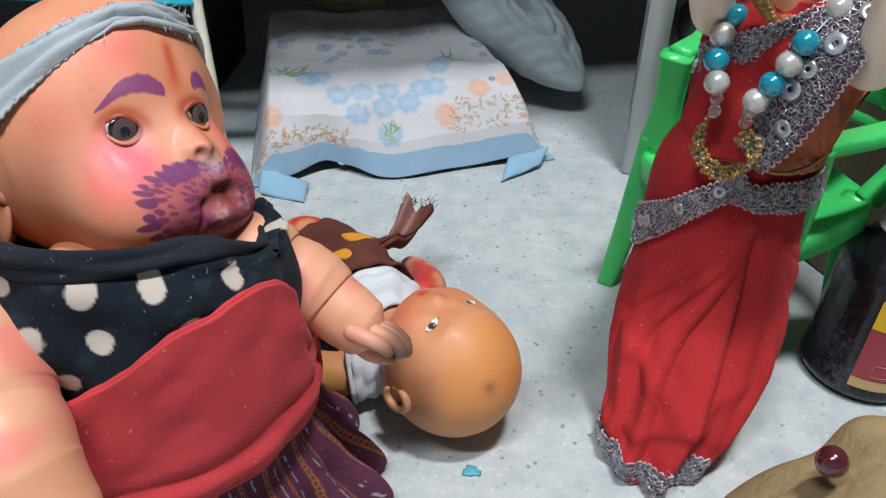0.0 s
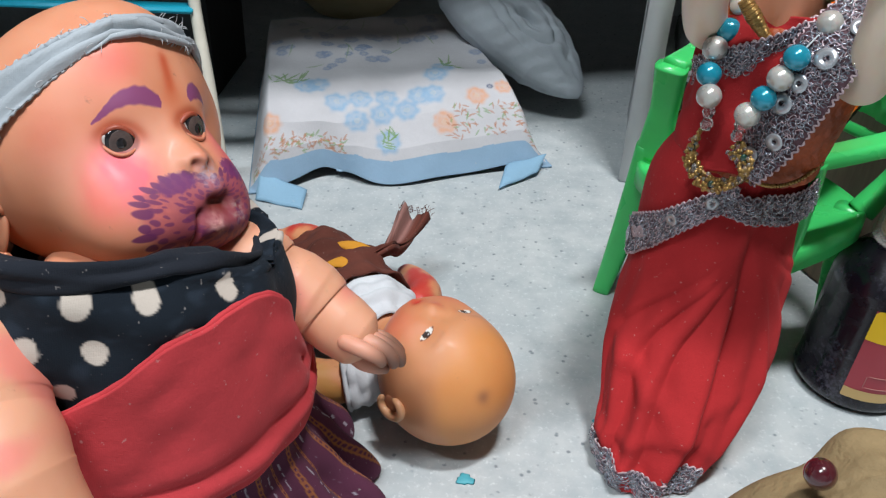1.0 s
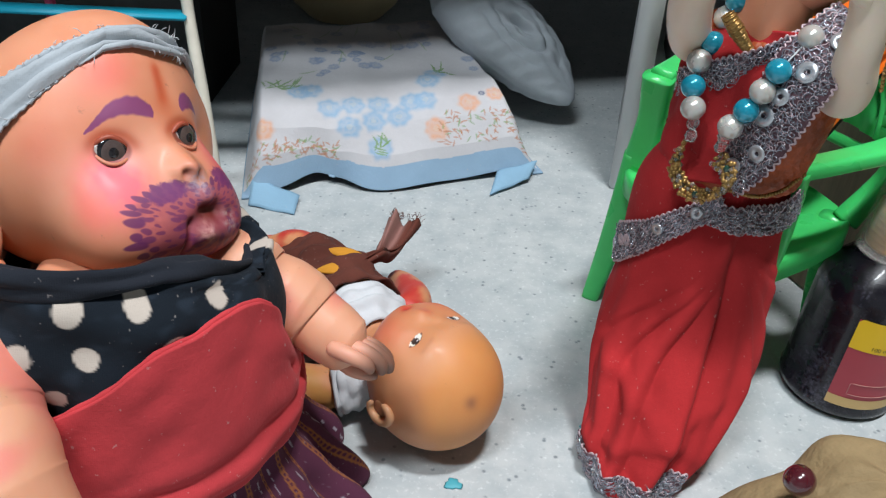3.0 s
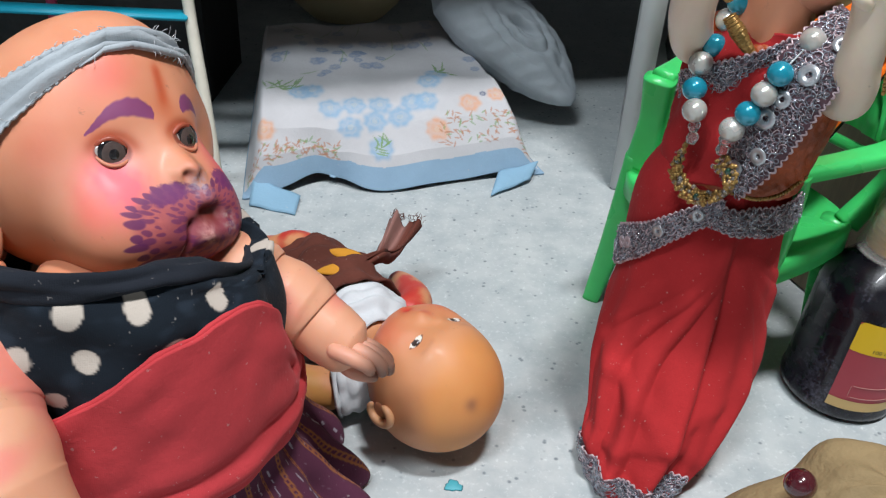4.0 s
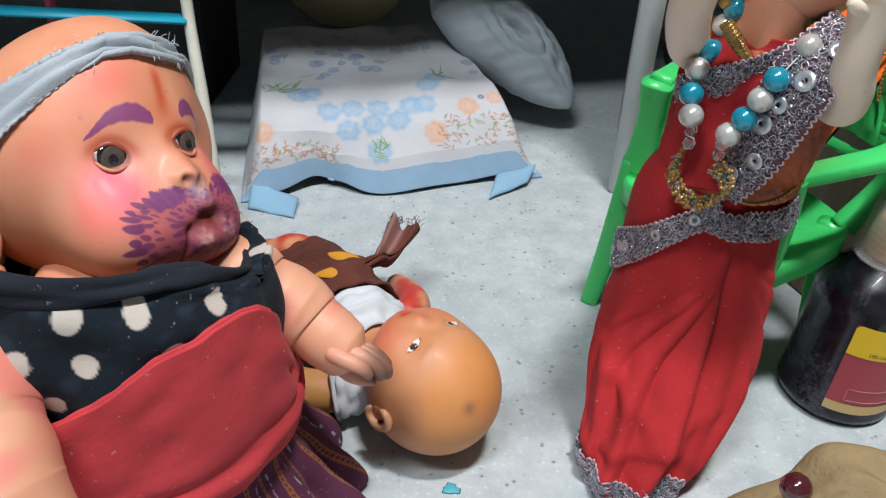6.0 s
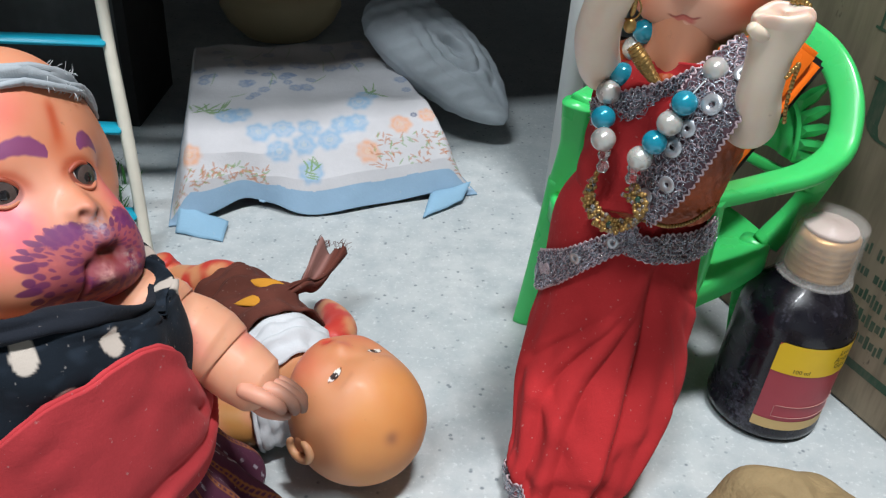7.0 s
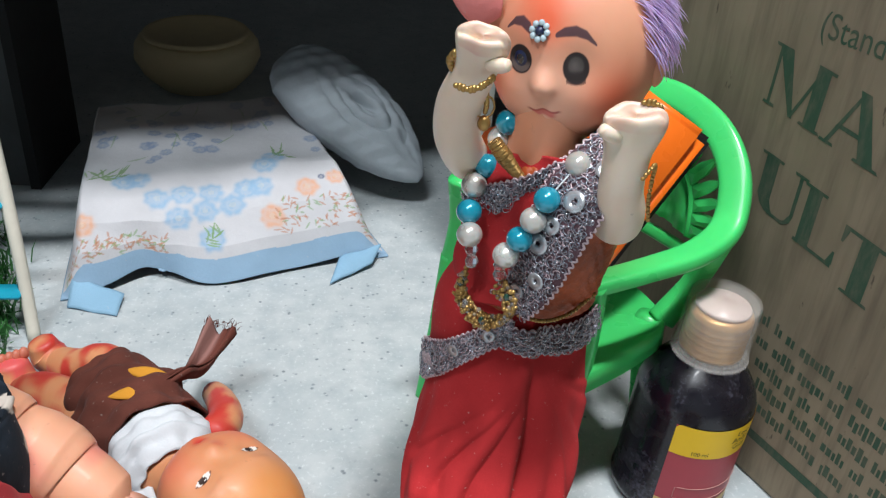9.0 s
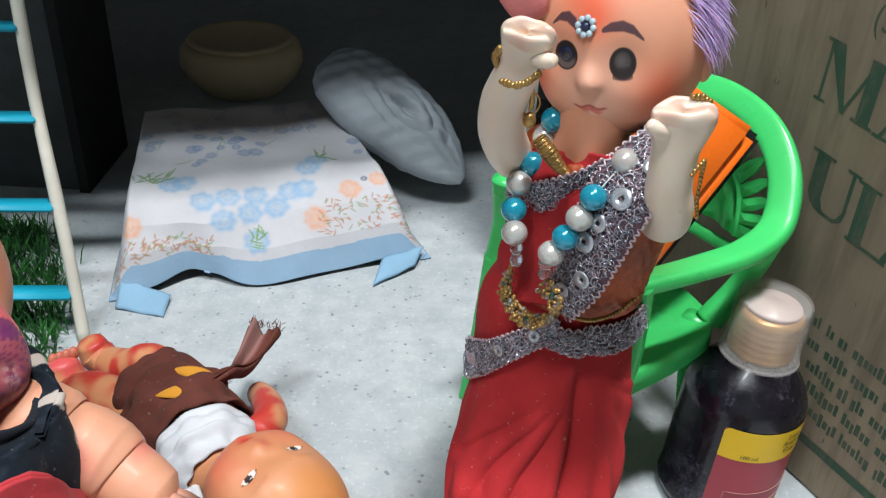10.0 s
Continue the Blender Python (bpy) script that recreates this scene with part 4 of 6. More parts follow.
def baby_clothes():
    shirt = thing("white_doll_shirt", (0.058, 0.366, 0.0), "crumpled white shirt on the lying baby doll", "shirt")
    f = Form()
    wrapped([(0.0655, 0.3600, 0.0235), (0.0615, 0.3665, 0.0225), (0.0570, 0.3725, 0.0220), (0.0515, 0.3790, 0.0215)], [0.0120, 0.0178, 0.0184, 0.0170], 1.0, f, ripple=0.0006, k0=9)
    ob = part("body", f, WHITE_CLOTH, shirt)
    ob.modifiers.new("thickness", "SOLIDIFY").thickness = 0.0008
    f = Form()
    wrapped([(0.0610, 0.3545, 0.0140), (0.0545, 0.3510, 0.0125), (0.0510, 0.3500, 0.0120)], [0.0095, 0.0105, 0.0112], 1.0, f, n=16, seg=40, ripple=0.0007)
    ob = part("sleeve", f, WHITE_CLOTH, shirt)
    ob.modifiers.new("thickness", "SOLIDIFY").thickness = 0.0008
    f = Form()
    wrapped([(0.0530, 0.3770, 0.0214), (0.044, 0.3880, 0.0216), (0.035, 0.3985, 0.0210), (0.024, 0.4060, 0.0205)], [0.0199, 0.0206, 0.0196, 0.0172], 2.0, f, n=50, seg=90, ripple=0.0011, k0=4)
    ob = tagged(part("brown_loincloth", f, MAROON_CLOTH), "maroon-brown cloth wrapped round the lying doll", "cloth")
    ob.modifiers.new("thickness", "SOLIDIFY").thickness = 0.0010
    # the knotted end, standing up
    f = Form()
    line = spline([(0.052, 0.392, 0.0400), (0.0585, 0.401, 0.0385), (0.0610, 0.409, 0.0330), (0.0635, 0.420, 0.0330), (0.0670, 0.431, 0.0370)], 40)
    w = np.interp(np.linspace(0, 1, 40), (0, 0.25, 0.42, 0.7, 1.0), (0.0030, 0.0042, 0.0032, 0.0058, 0.0078))
    s = np.linspace(-1, 1, 21)
    rows = []
    for i in range(40):
        across = unit((0.95, -0.30, 0.10 + 0.4 * math.sin(i * 0.15)))
        q = line[i] + (s * w[i])[:, None] * across
        q[:, 2] += 0.0022 * np.cos(s * 5 + i * 0.08) * w[i] / 0.006 + 0.0016 * np.sin(s * 9)
        if i > 36:
            q[:, 1] += 0.0012 * np.sin(s * 31)
        rows.append(q)
    worn = np.tile(np.array((0.13, 0.040, 0.028)), (40, 21, 1))
    worn = blend(worn, (0.30, 0.155, 0.135), smooth01(np.linspace(0, 1, 40), 0.45, 0.75)[:, None] * smooth01(-s, -0.35, 0.0)[None, :] * 0.9)
    f.grid(np.array(rows), worn, wrap=False)
    tail = part("knotted_tail", f, DYED, ob, "frayed knotted cloth end, worn pale")
    tail.modifiers.new("thickness", "SOLIDIFY").thickness = 0.0016
    rnd = random.Random(3)
    f = Form()
    for k in range(60):
        q = line[-1] + rnd.uniform(-1, 1) * w[-1] * unit((0.95, -0.30, 0.2)) + np.array((0, 0, rnd.uniform(-0.001, 0.003)))
        d = np.array((rnd.gauss(0.0006, 0.0014), rnd.uniform(0.0006, 0.0030), rnd.gauss(0.0008, 0.001)))
        f.tube([q - np.array((0, 0.0012, 0)), q + d * 0.5, q + d + np.array((rnd.gauss(0, 0.0005), 0, 0))], [0.00012] * 3, n=5, seg=4)
    part("frayed_threads", f, MAROON_CLOTH, tail)
    # printed ochre leaves on the wrap
    for c, d in (((0.0455, 0.3830, 0.0428), (0.95, 0.25, 0.02)), ((0.0470, 0.3960, 0.0412), (0.95, 0.05, -0.20))):
        c, d = np.array(c), unit(d)
        n = unit((-0.05, -0.35, 0.93))
        b = np.cross(n, d)
        g = Form()
        s, t = np.meshgrid(np.linspace(-1, 1, 26), np.linspace(-1, 1, 8))
        wd = 0.0028 * (1 - s ** 2) ** 0.7 * (1 + 0.25 * s)
        q = c + (0.0088 * s)[..., None] * d + (wd * t)[..., None] * b - (0.0006 * t * t + 0.0015 * s * s)[..., None] * n
        g.grid(q, (0.60, 0.27, 0.03), wrap=False)
        patch = part("printed_leaf", g, DYED, ob, "ochre yellow printed leaf")
        patch.modifiers.new("thickness", "SOLIDIFY").thickness = 0.0006


baby_clothes()


# ---- the seated baby doll ----
PEACH = np.array((0.69, 0.290, 0.165))


def seated_doll():
    f = Form()
    C = np.array((-0.0109, 0.3278, 0.1154))
    ax = np.array([(0.8127, -0.5529, 0.1869), (0.5835, 0.7657, -0.2732), (0.0078, 0.3310, 0.9438)])
    MA, ME = 11.0, -12.0

    def swell(az, el):
        s = bell(az, el, 4, -14, 14, 0.0085) + bell(az, el, 27, -19, 15, 0.0140) + bell(az, el, -24.7, -22.7, 15.2, 0.0125)
        s += bell(az, el, 6.5, 4.0, 3.6, 0.0050) + bell(az, el, 4, 12, 5, 0.0008) + bell(az, el, 1.5, 1.8, 2.2, 0.0014) + bell(az, el, 12.0, 2.0, 2.2, 0.0012)
        s -= bell(az, el, 48, 11, 10, 0.0038) + bell(az, el, -22, 9, 7, 0.0012) + bell(az, el, 17, 13, 5, 0.0010)
        s += bell(az, el, 0, -52, 20, 0.0030) + bell(az, el, -62, 25, 22, 0.0013) + bell(az, el, -18, 27, 8, 0.0008) + bell(az, el, 22, 29, 8, 0.0008)
        s += bell(az, el, MA, ME + 5.5, 3.2, 0.0012) + bell(az, el, MA - 2, ME - 5.5, 2.2, 0.0008) - bell(az, el, MA - 2, ME, 2.3, 0.0034) - bell(az, el, MA + 3, ME + 0.5, 2.3, 0.0034)
        s -= bell(az, el, MA - 7.5, ME - 3, 2.0, 0.0016) + bell(az, el, MA + 9, ME - 1, 2.0, 0.0012) + bell(az, el, 4.0, 1.2, 1.3, 0.0016) + bell(az, el, 10.5, 0.8, 1.3, 0.0014)
        s -= 0.0010 * np.exp(-((az - MA + 8.0 - 0.12 * (el - ME)) / 1.1) ** 2) * smooth01(ME - el, 0, 4) * (1 - smooth01(ME - el, 12, 17))
        return s + 0.0065 * smooth01(el, 25, 90) + 0.015 * smooth01(np.abs(az), 55, 150) * np.cos(np.radians(el)) ** 2

    def paint(az, el):
        c = np.broadcast_to(PEACH, (*az.shape, 3)).copy()
        rag = np.sin(az * 0.9 + 1.7 * np.sin(el * 0.31)) * np.sin(el * 0.8 + 1.3 * np.sin(az * 0.23))
        c = blend(c, (0.74, 0.36, 0.25), bell(az, el, -8, 7, 8, 0.65) + bell(az, el, -45, -4, 9, 0.50) + bell(az, el, 2, 22, 8, 0.3))
        pink = (0.84, 0.14, 0.18)
        c = blend(c, pink, (bell(az, el, -26, -0.5, 8.5, 1.0) + bell(az, el, -16, -4, 6, 0.6) + bell(az, el, 33, 2, 8, 0.85)) * (1 + 0.12 * rag))
        c = blend(c, (0.80, 0.17, 0.13), bell(az, el, -31, -10, 5.0, 0.75) + bell(az, el, -57, 10, 10, 0.35) + bell(az, el, -24, 46, 9, 0.75) + bell(az, el, -40, 34, 12, 0.2))
        c = blend(c, (0.52, 0.075, 0.025), 0.85 * np.exp(-((az - 10 - 0.10 * (el - 40)) / 4.2) ** 2) * smooth01(el, 22, 34) * (1 - smooth01(el, 46, 54)))
        c = blend(c, (0.60, 0.15, 0.055), bell(az, el, 9, 26, 7, 0.55))
        # skin deepens to a darker orange tan towards the chin and underside
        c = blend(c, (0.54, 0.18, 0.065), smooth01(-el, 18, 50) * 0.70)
        c = blend(c, (0.62, 0.17, 0.08), bell(az, el, 6.5, 3, 3.2, 0.55))
        # reddish lids round the sockets
        for a0, e0 in ((-22.5, 9.0), (17.0, 13.5)):
            d = np.hypot((az - a0) * 0.72, (el - e0 - 1.0) * 1.0)
            c = blend(c, (0.44, 0.085, 0.035), 0.80 * np.exp(-((d - 7.6) / 2.4) ** 2) * smooth01(el, e0 - 3, e0 + 5))
            c = blend(c, (0.20, 0.035, 0.025), 0.8 * (1 - smooth01(d, 5.6, 7.0)))
        # purple painted brows with blunt inner ends
        for pts, half0 in ((((-35.5, 17.0), (-30, 22.0), (-25, 26.2), (-19.5, 28.6), (-13, 29.8), (-7, 29.4), (0.8, 26.8)), (0.5, 2.6, 3.7, 4.3, 4.8, 5.0, 3.2)), (((20.0, 28.5), (24, 30.5), (30, 31.0), (36, 28.5), (42, 24)), (2.8, 4.4, 4.4, 3.4, 0.8))):
            xs, ys = zip(*pts)
            mid = np.interp(az, xs, ys)
            half = np.interp(az, xs, half0) * smooth01(az, xs[0] - 0.8, xs[0] + 0.6) * (1 - smooth01(az, xs[-1] - 0.8, xs[-1] + 0.6))
            c = blend(c, (0.20, 0.038, 0.17), 0.90 * (1 - smooth01(np.abs(el - mid + 0.25 * rag), half * 0.72, half + 0.35)) * (half > 0.2))
        # purple dabs of paint all round the mouth
        x, y = (az - MA) * np.cos(np.radians(el)), el - ME
        rx = np.where(x < 0, 31.0, 25.0)
        ry = np.where(y > 0, 12.0 - 2.5 * np.exp(-(x / 9) ** 2), 21.0)
        ang = np.arctan2(y / ry, x / rx)
        rad = np.hypot(x / rx, y / ry)
        table = np.linspace(-np.pi, np.pi, 2000)
        j = np.interp(ang, table, [noise.noise((5.0 * math.cos(q), 5.0 * math.sin(q), 0.0)) for q in table])
        rad = rad - 0.07 * j
        fine = np.zeros_like(az)
        close = (np.abs(az - MA) < 40) & (np.abs(el - ME) < 32)
        fine[close] = [1.6 * noise.noise((a * 0.55, e * 0.75, 3.0)) + 0.8 * noise.noise((a * 1.5, e * 1.9, 9.0)) for a, e in zip(az[close], el[close])]
        c = blend(c, (0.38, 0.080, 0.115), 0.90 * (1 - smooth01(rad, 0.80, 0.98)))
        c = blend(c, (0.66, 0.17, 0.14), 0.75 * bell(az, el, -11, -14, 4.6, 1.0) * (0.75 + 0.25 * fine))
        c = blend(c, (0.24, 0.045, 0.085), 0.70 * bell(az, el, 2, -26, 8, 1.0) + 0.55 * bell(az, el, 22, -14, 7, 1.0))
        c = blend(c, (0.30, 0.060, 0.090), bell(az, el, MA - 1, ME - 8, 7, 0.75))
        for ring, (r0, count, long, wide, deep) in enumerate(((0.93, 34, 0.105, 0.42, 0.92), (0.77, 32, 0.085, 0.36, 0.82), (0.62, 30, 0.050, 0.22, 0.75), (0.48, 22, 0.060, 0.30, 0.75), (0.36, 16, 0.070, 0.34, 0.7))):
            cell = ang / (2 * np.pi) * count + 0.37 * ring
            idx = np.floor(cell)
            h1, h2 = np.sin(idx * 12.9898 + ring * 7.1) * 0.5, np.sin(idx * 78.233 + ring * 3.3) * 0.5
            dr = (rad - r0 - 0.07 * h1) / (long * (1 + 0.6 * h2))
            da = (cell - idx - 0.5 + 0.20 * h2 + 0.14 * dr) / (wide * (1 - 0.35 * np.clip(dr, -1, 1)))
            c = blend(c, (0.150, 0.026, 0.115), deep * (1 - smooth01(da * da + dr * dr, 0.60, 1.15)))
        # solid lobes of paint above both mouth corners
        for a0, e0, wa, we, lean in ((-4.0, -5.0, 9.0, 3.4, 0.22), (25.5, -2.6, 8.0, 3.6, -0.15)):
            d = np.hypot((az - a0) / wa, (el - e0 - lean * (az - a0)) / we)
            c = blend(c, (0.170, 0.030, 0.140), 0.90 * (1 - smooth01(d + 0.14 * fine, 0.72, 1.08)))
        c = blend(c, (0.52, 0.42, 0.50), np.clip(bell(az, el, 8.5, -1.4, 3.0, 0.85) * (0.7 + 0.5 * fine), 0, 1))
        c = blend(c, (0.15, 0.016, 0.012), np.clip(1.35 * np.exp(-(((az - MA) / 5.2) ** 2 + ((el - ME) / 2.9) ** 2)), 0, 1))
        c = blend(c, (0.68, 0.36, 0.34), np.clip(bell(az, el, MA - 2.5, ME - 5.5, 1.9, 0.9) * (0.8 + 0.6 * fine), 0, 1))
        c = blend(c, (0.48, 0.36, 0.34), np.clip(bell(az, el, MA + 8, ME - 2.5, 2.0, 0.8) * (0.4 + 0.9 * fine), 0, 1))
        # the crease and nostril dents are darkened in the colour too
        c = blend(c, (0.20, 0.030, 0.045), 0.8 * np.exp(-((az - MA + 8.0 - 0.12 * (el - ME)) / 0.8) ** 2) * smooth01(ME - el, 0, 3) * (1 - smooth01(ME - el, 11, 15)))
        c = blend(c, (0.20, 0.045, 0.03), bell(az, el, 4.0, 1.2, 1.1, 0.8) + bell(az, el, 10.5, 0.8, 1.1, 0.85))
        return c

    R = np.array((0.0261, 0.0320, 0.0352))
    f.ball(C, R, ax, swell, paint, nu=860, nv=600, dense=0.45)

    def on_face(az, el, out=0.0):
        a, e = radians(az), radians(el)
        d = np.array((math.cos(e) * math.cos(a), math.cos(e) * math.sin(a), math.sin(e)))
        r = d * R + d * (swell(np.array([az * 1.0]), np.array([el * 1.0]))[0] + out)
        return C + r @ ax, d @ ax

    for a0, e0, look_to in ((-23.0, 9.0, 0.0004), (17.0, 13.5, 0.0010)):
        p, d = on_face(a0, e0)
        d = unit(d + 0.45 * ax[0])
        sd = unit(np.cross(ax[2], d))
        e_ax = np.array([d, sd, np.cross(d, sd)])
        f.ball(p - d * 0.0040, (0.0048, 0.0068, 0.0052), e_ax, slot=1, nu=48, nv=32)
        q = p + sd * look_to + d * 0.0002
        f.ball(q - d * 0.0006, (0.0015, 0.0042, 0.0046), e_ax, slot=3, nu=44, nv=30)
        f.ball(q - d * 0.0003, (0.0013, 0.0037, 0.0041), e_ax, slot=2, nu=44, nv=30)
        f.ball(q + d * 0.0002, (0.0010, 0.0019, 0.0021), e_ax, slot=3, nu=30, nv=20)
        for top, lift, thick, tint in ((1, 6.2, 0.00085, (0.34, 0.070, 0.035)), (-1, 5.0, 0.00055, (0.60, 0.22, 0.13))):
            arc = [on_face(a0 + k, e0 + 0.4 + top * lift * (1 - (k / 9.6) ** 2) - 0.09 * k * (a0 < 0), 0.0006 - 0.00002 * k * k)[0] for k in np.linspace(-9.6, 9.2, 9)]
            f.tube(arc, [0.0002, thick * 0.8, thick, thick, thick, thick, thick, thick * 0.8, 0.0002], tint, n=40, seg=8)
    for s in (-1, 1):
        o, d = on_face(s * 99, -30)
        up = ax[2]
        fw = ax[0]
        ring = [o + fw * 0.0060 * math.cos(q) + up * 0.0100 * math.sin(q) + d * (0.002 + 0.0015 * math.cos(q - 2.6)) for q in np.linspace(0.5, 5.6, 9)]
        # rim in lightened skin, hollow in darkened skin: ear shading put into the colour
        f.tube(ring, [0.0018, 0.0032, 0.0038, 0.0040, 0.0040, 0.0038, 0.0036, 0.0034, 0.0022], PEACH * 1.05, n=44, seg=12)
        f.ball(o + d * 0.0006, (0.0060, 0.0020, 0.0088), np.array([fw, d, up]), colour=PEACH * 0.75, nu=20, nv=14)
    # torso, arms
    f.tube([(-0.004, 0.306, 0.100), (-0.003, 0.302, 0.080), (-0.001, 0.298, 0.055), (0.0, 0.297, 0.012)], [0.015, 0.029, 0.037, 0.037], PEACH, n=30, seg=30)

    def blushed(rows):
        k = np.array([[noise.noise(Vector(q) * 70) for q in r] for r in rows])
        return blend(np.broadcast_to(np.array((0.70, 0.34, 0.21)), rows.shape).copy(), (0.74, 0.20, 0.17), 0.75 * smooth01(k, 0.05, 0.55))

    far = [(0.0150, 0.3210, 0.0915), (0.0285, 0.3185, 0.0850), (0.0345, 0.3178, 0.0822), (0.0362, 0.3175, 0.0813), (0.0422, 0.3165, 0.0782), (0.0482, 0.3152, 0.0750), (0.0510, 0.3145, 0.0736), (0.0530, 0.3138, 0.0724), (0.0585, 0.3115, 0.0698), (0.0640, 0.3095, 0.0672), (0.0690, 0.3085, 0.0650)]
    f.tube(far, [0.0115, 0.0132, 0.0130, 0.0114, 0.0128, 0.0126, 0.0116, 0.0102, 0.0100, 0.0090, 0.0056], blushed, n=120, seg=32)

    def grubby(rows):
        return blend(np.broadcast_to(np.array((0.66, 0.32, 0.22)), rows.shape).copy(), (0.13, 0.065, 0.045), 0.80 * smooth01(rows[..., 0], 0.0670, 0.0750))

    for q0, q1, q2, q3 in (((0.0590, 0.3035, 0.0715), (0.0655, 0.3005, 0.0712), (0.0705, 0.3000, 0.0690), (0.0725, 0.3010, 0.0650)),
                           ((0.0630, 0.3060, 0.0705), (0.0700, 0.3040, 0.0698), (0.0745, 0.3035, 0.0665), (0.0752, 0.3040, 0.0618)),
                           ((0.0640, 0.3085, 0.0695), (0.0715, 0.3070, 0.0682), (0.0762, 0.3068, 0.0645), (0.0768, 0.3072, 0.0598)),
                           ((0.0640, 0.3110, 0.0685), (0.0710, 0.3105, 0.0668), (0.0755, 0.3105, 0.0630), (0.0760, 0.3108, 0.0588)),
                           ((0.0600, 0.3080, 0.0640), (0.0655, 0.3060, 0.0610), (0.0700, 0.3065, 0.0590), (0.0735, 0.3075, 0.0580))):
        f.tube([q0, q1, q2, q3], [0.0026, 0.0025, 0.0021, 0.0015], grubby, n=30, seg=14)
    near = [(-0.028, 0.270, 0.0990), (-0.0185, 0.2550, 0.0940), (-0.0125, 0.2460, 0.0890), (-0.0100, 0.2430, 0.0870), (-0.0070, 0.2390, 0.0840), (-0.0030, 0.2330, 0.0780), (0.0060, 0.2280, 0.0680), (0.0160, 0.2260, 0.0590)]
    f.tube(near, [0.0150, 0.0166, 0.0160, 0.0146, 0.0155, 0.0160, 0.0135, 0.0090], blushed, n=110, seg=36)
    # folded legs under the skirt
    f.tube([(0.006, 0.312, 0.020), (0.026, 0.298, 0.018), (0.038, 0.288, 0.012)], [0.016, 0.014, 0.010], PEACH, n=24, seg=18)
    f.tube([(-0.006, 0.290, 0.020), (0.008, 0.275, 0.018), (0.018, 0.266, 0.012)], [0.016, 0.014, 0.010], PEACH, n=24, seg=18)
    tagged(part("seated_baby_doll", f, [VINYL, EYE_WHITE, IRIS, EYE]), "large peach vinyl baby doll with purple painted mouth", "doll")
    return C, R, ax, swell, on_face


S_C, S_R, S_AX, S_SWELL, on_face = seated_doll()


def headband():
    """A torn strip of grey cloth tied slantwise over the brow and down behind the ear."""
    low = np.array([(-108, -40), (-98, -22), (-88, -6), (-79.5, 7.5), (-70.5, 19), (-59, 32.5), (-44.5, 44.5), (-27.5, 54), (-6, 56), (16, 53.5), (40, 51.0), (58, 50), (75, 44), (95, 30)], float)
    top = np.array([(-128, -32), (-118, -12), (-103, 12), (-91.5, 29), (-78.5, 41), (-64, 52), (-46, 59.5), (-23.5, 65.5), (8, 66), (34, 63.5), (52, 60), (64, 57), (84, 52), (104, 38)], float)
    along = np.linspace(0, 1, 14)

    def strip(k, s, out):
        a = np.interp(k, along, low[:, 0]) * (0.5 - s / 2) + np.interp(k, along, top[:, 0]) * (0.5 + s / 2)
        e = np.interp(k, along, low[:, 1]) * (0.5 - s / 2) + np.interp(k, along, top[:, 1]) * (0.5 + s / 2)
        return on_face(a, e, out)

    f = Form()
    rows = []
    for k in np.linspace(0, 1, 240):
        row = []
        pinch = math.exp(-((k - 0.60) / 0.10) ** 2)
        for s in np.linspace(-1, 1, 25):
            ridge = 0.0010 + 0.0007 * math.cos(s * 8 + k * 9) + 0.0006 * math.cos(s * 4 - k * 13) + 0.0012 * math.exp(-((s - 0.75 + 1.9 * (k - 0.22)) / 0.10) ** 2)
            ridge += 0.0009 * pinch * math.cos(s * 14)
            fray = 0.04 * math.sin(k * 310) * (abs(s) > 0.98)
            row.append(strip(k, s * (1 - 0.12 * pinch) + fray, ridge)[0])
        rows.append(row)
    f.grid(np.array(rows), wrap=False)
    ob = tagged(part("grey_headband", f, GREY_CLOTH), "torn grey cotton strip tied round the doll's head", "headband")
    ob.modifiers.new("thickness", "SOLIDIFY").thickness = 0.0007
    rnd = random.Random(9)
    g = Form()
    for k in range(190):
        q = rnd.choice((rnd.uniform(0.66, 0.84), rnd.uniform(0.72, 0.82), rnd.uniform(0.08, 0.60)))
        a, d = strip(q, rnd.choice((-1, 1)) * rnd.uniform(0.85, 1.0), 0.0016)
        step = np.array((rnd.gauss(0, 0.0010), rnd.gauss(0, 0.0010), rnd.gauss(-0.0002, 0.0012)))
        g.tube([a, a + step * 0.6 + d * 0.0006, a + step * 1.3], [0.00010] * 3, n=6, seg=4)
    a, d = strip(0.20, -1.0, 0.0012)
    for off in (0.0, 0.0012):
        g.tube([a + ax_side * off for ax_side in (S_AX[0],)] + [a + S_AX[0] * (0.0016 + off) - S_AX[2] * 0.0035 + d * 0.0008, a + S_AX[0] * (0.0026 + off) - S_AX[2] * 0.0080 + d * 0.0006], [0.00022, 0.0002, 0.00014], n=10, seg=5)
    part("frayed_threads", g, WHITE_CLOTH, ob, "pale frayed threads")


headband()


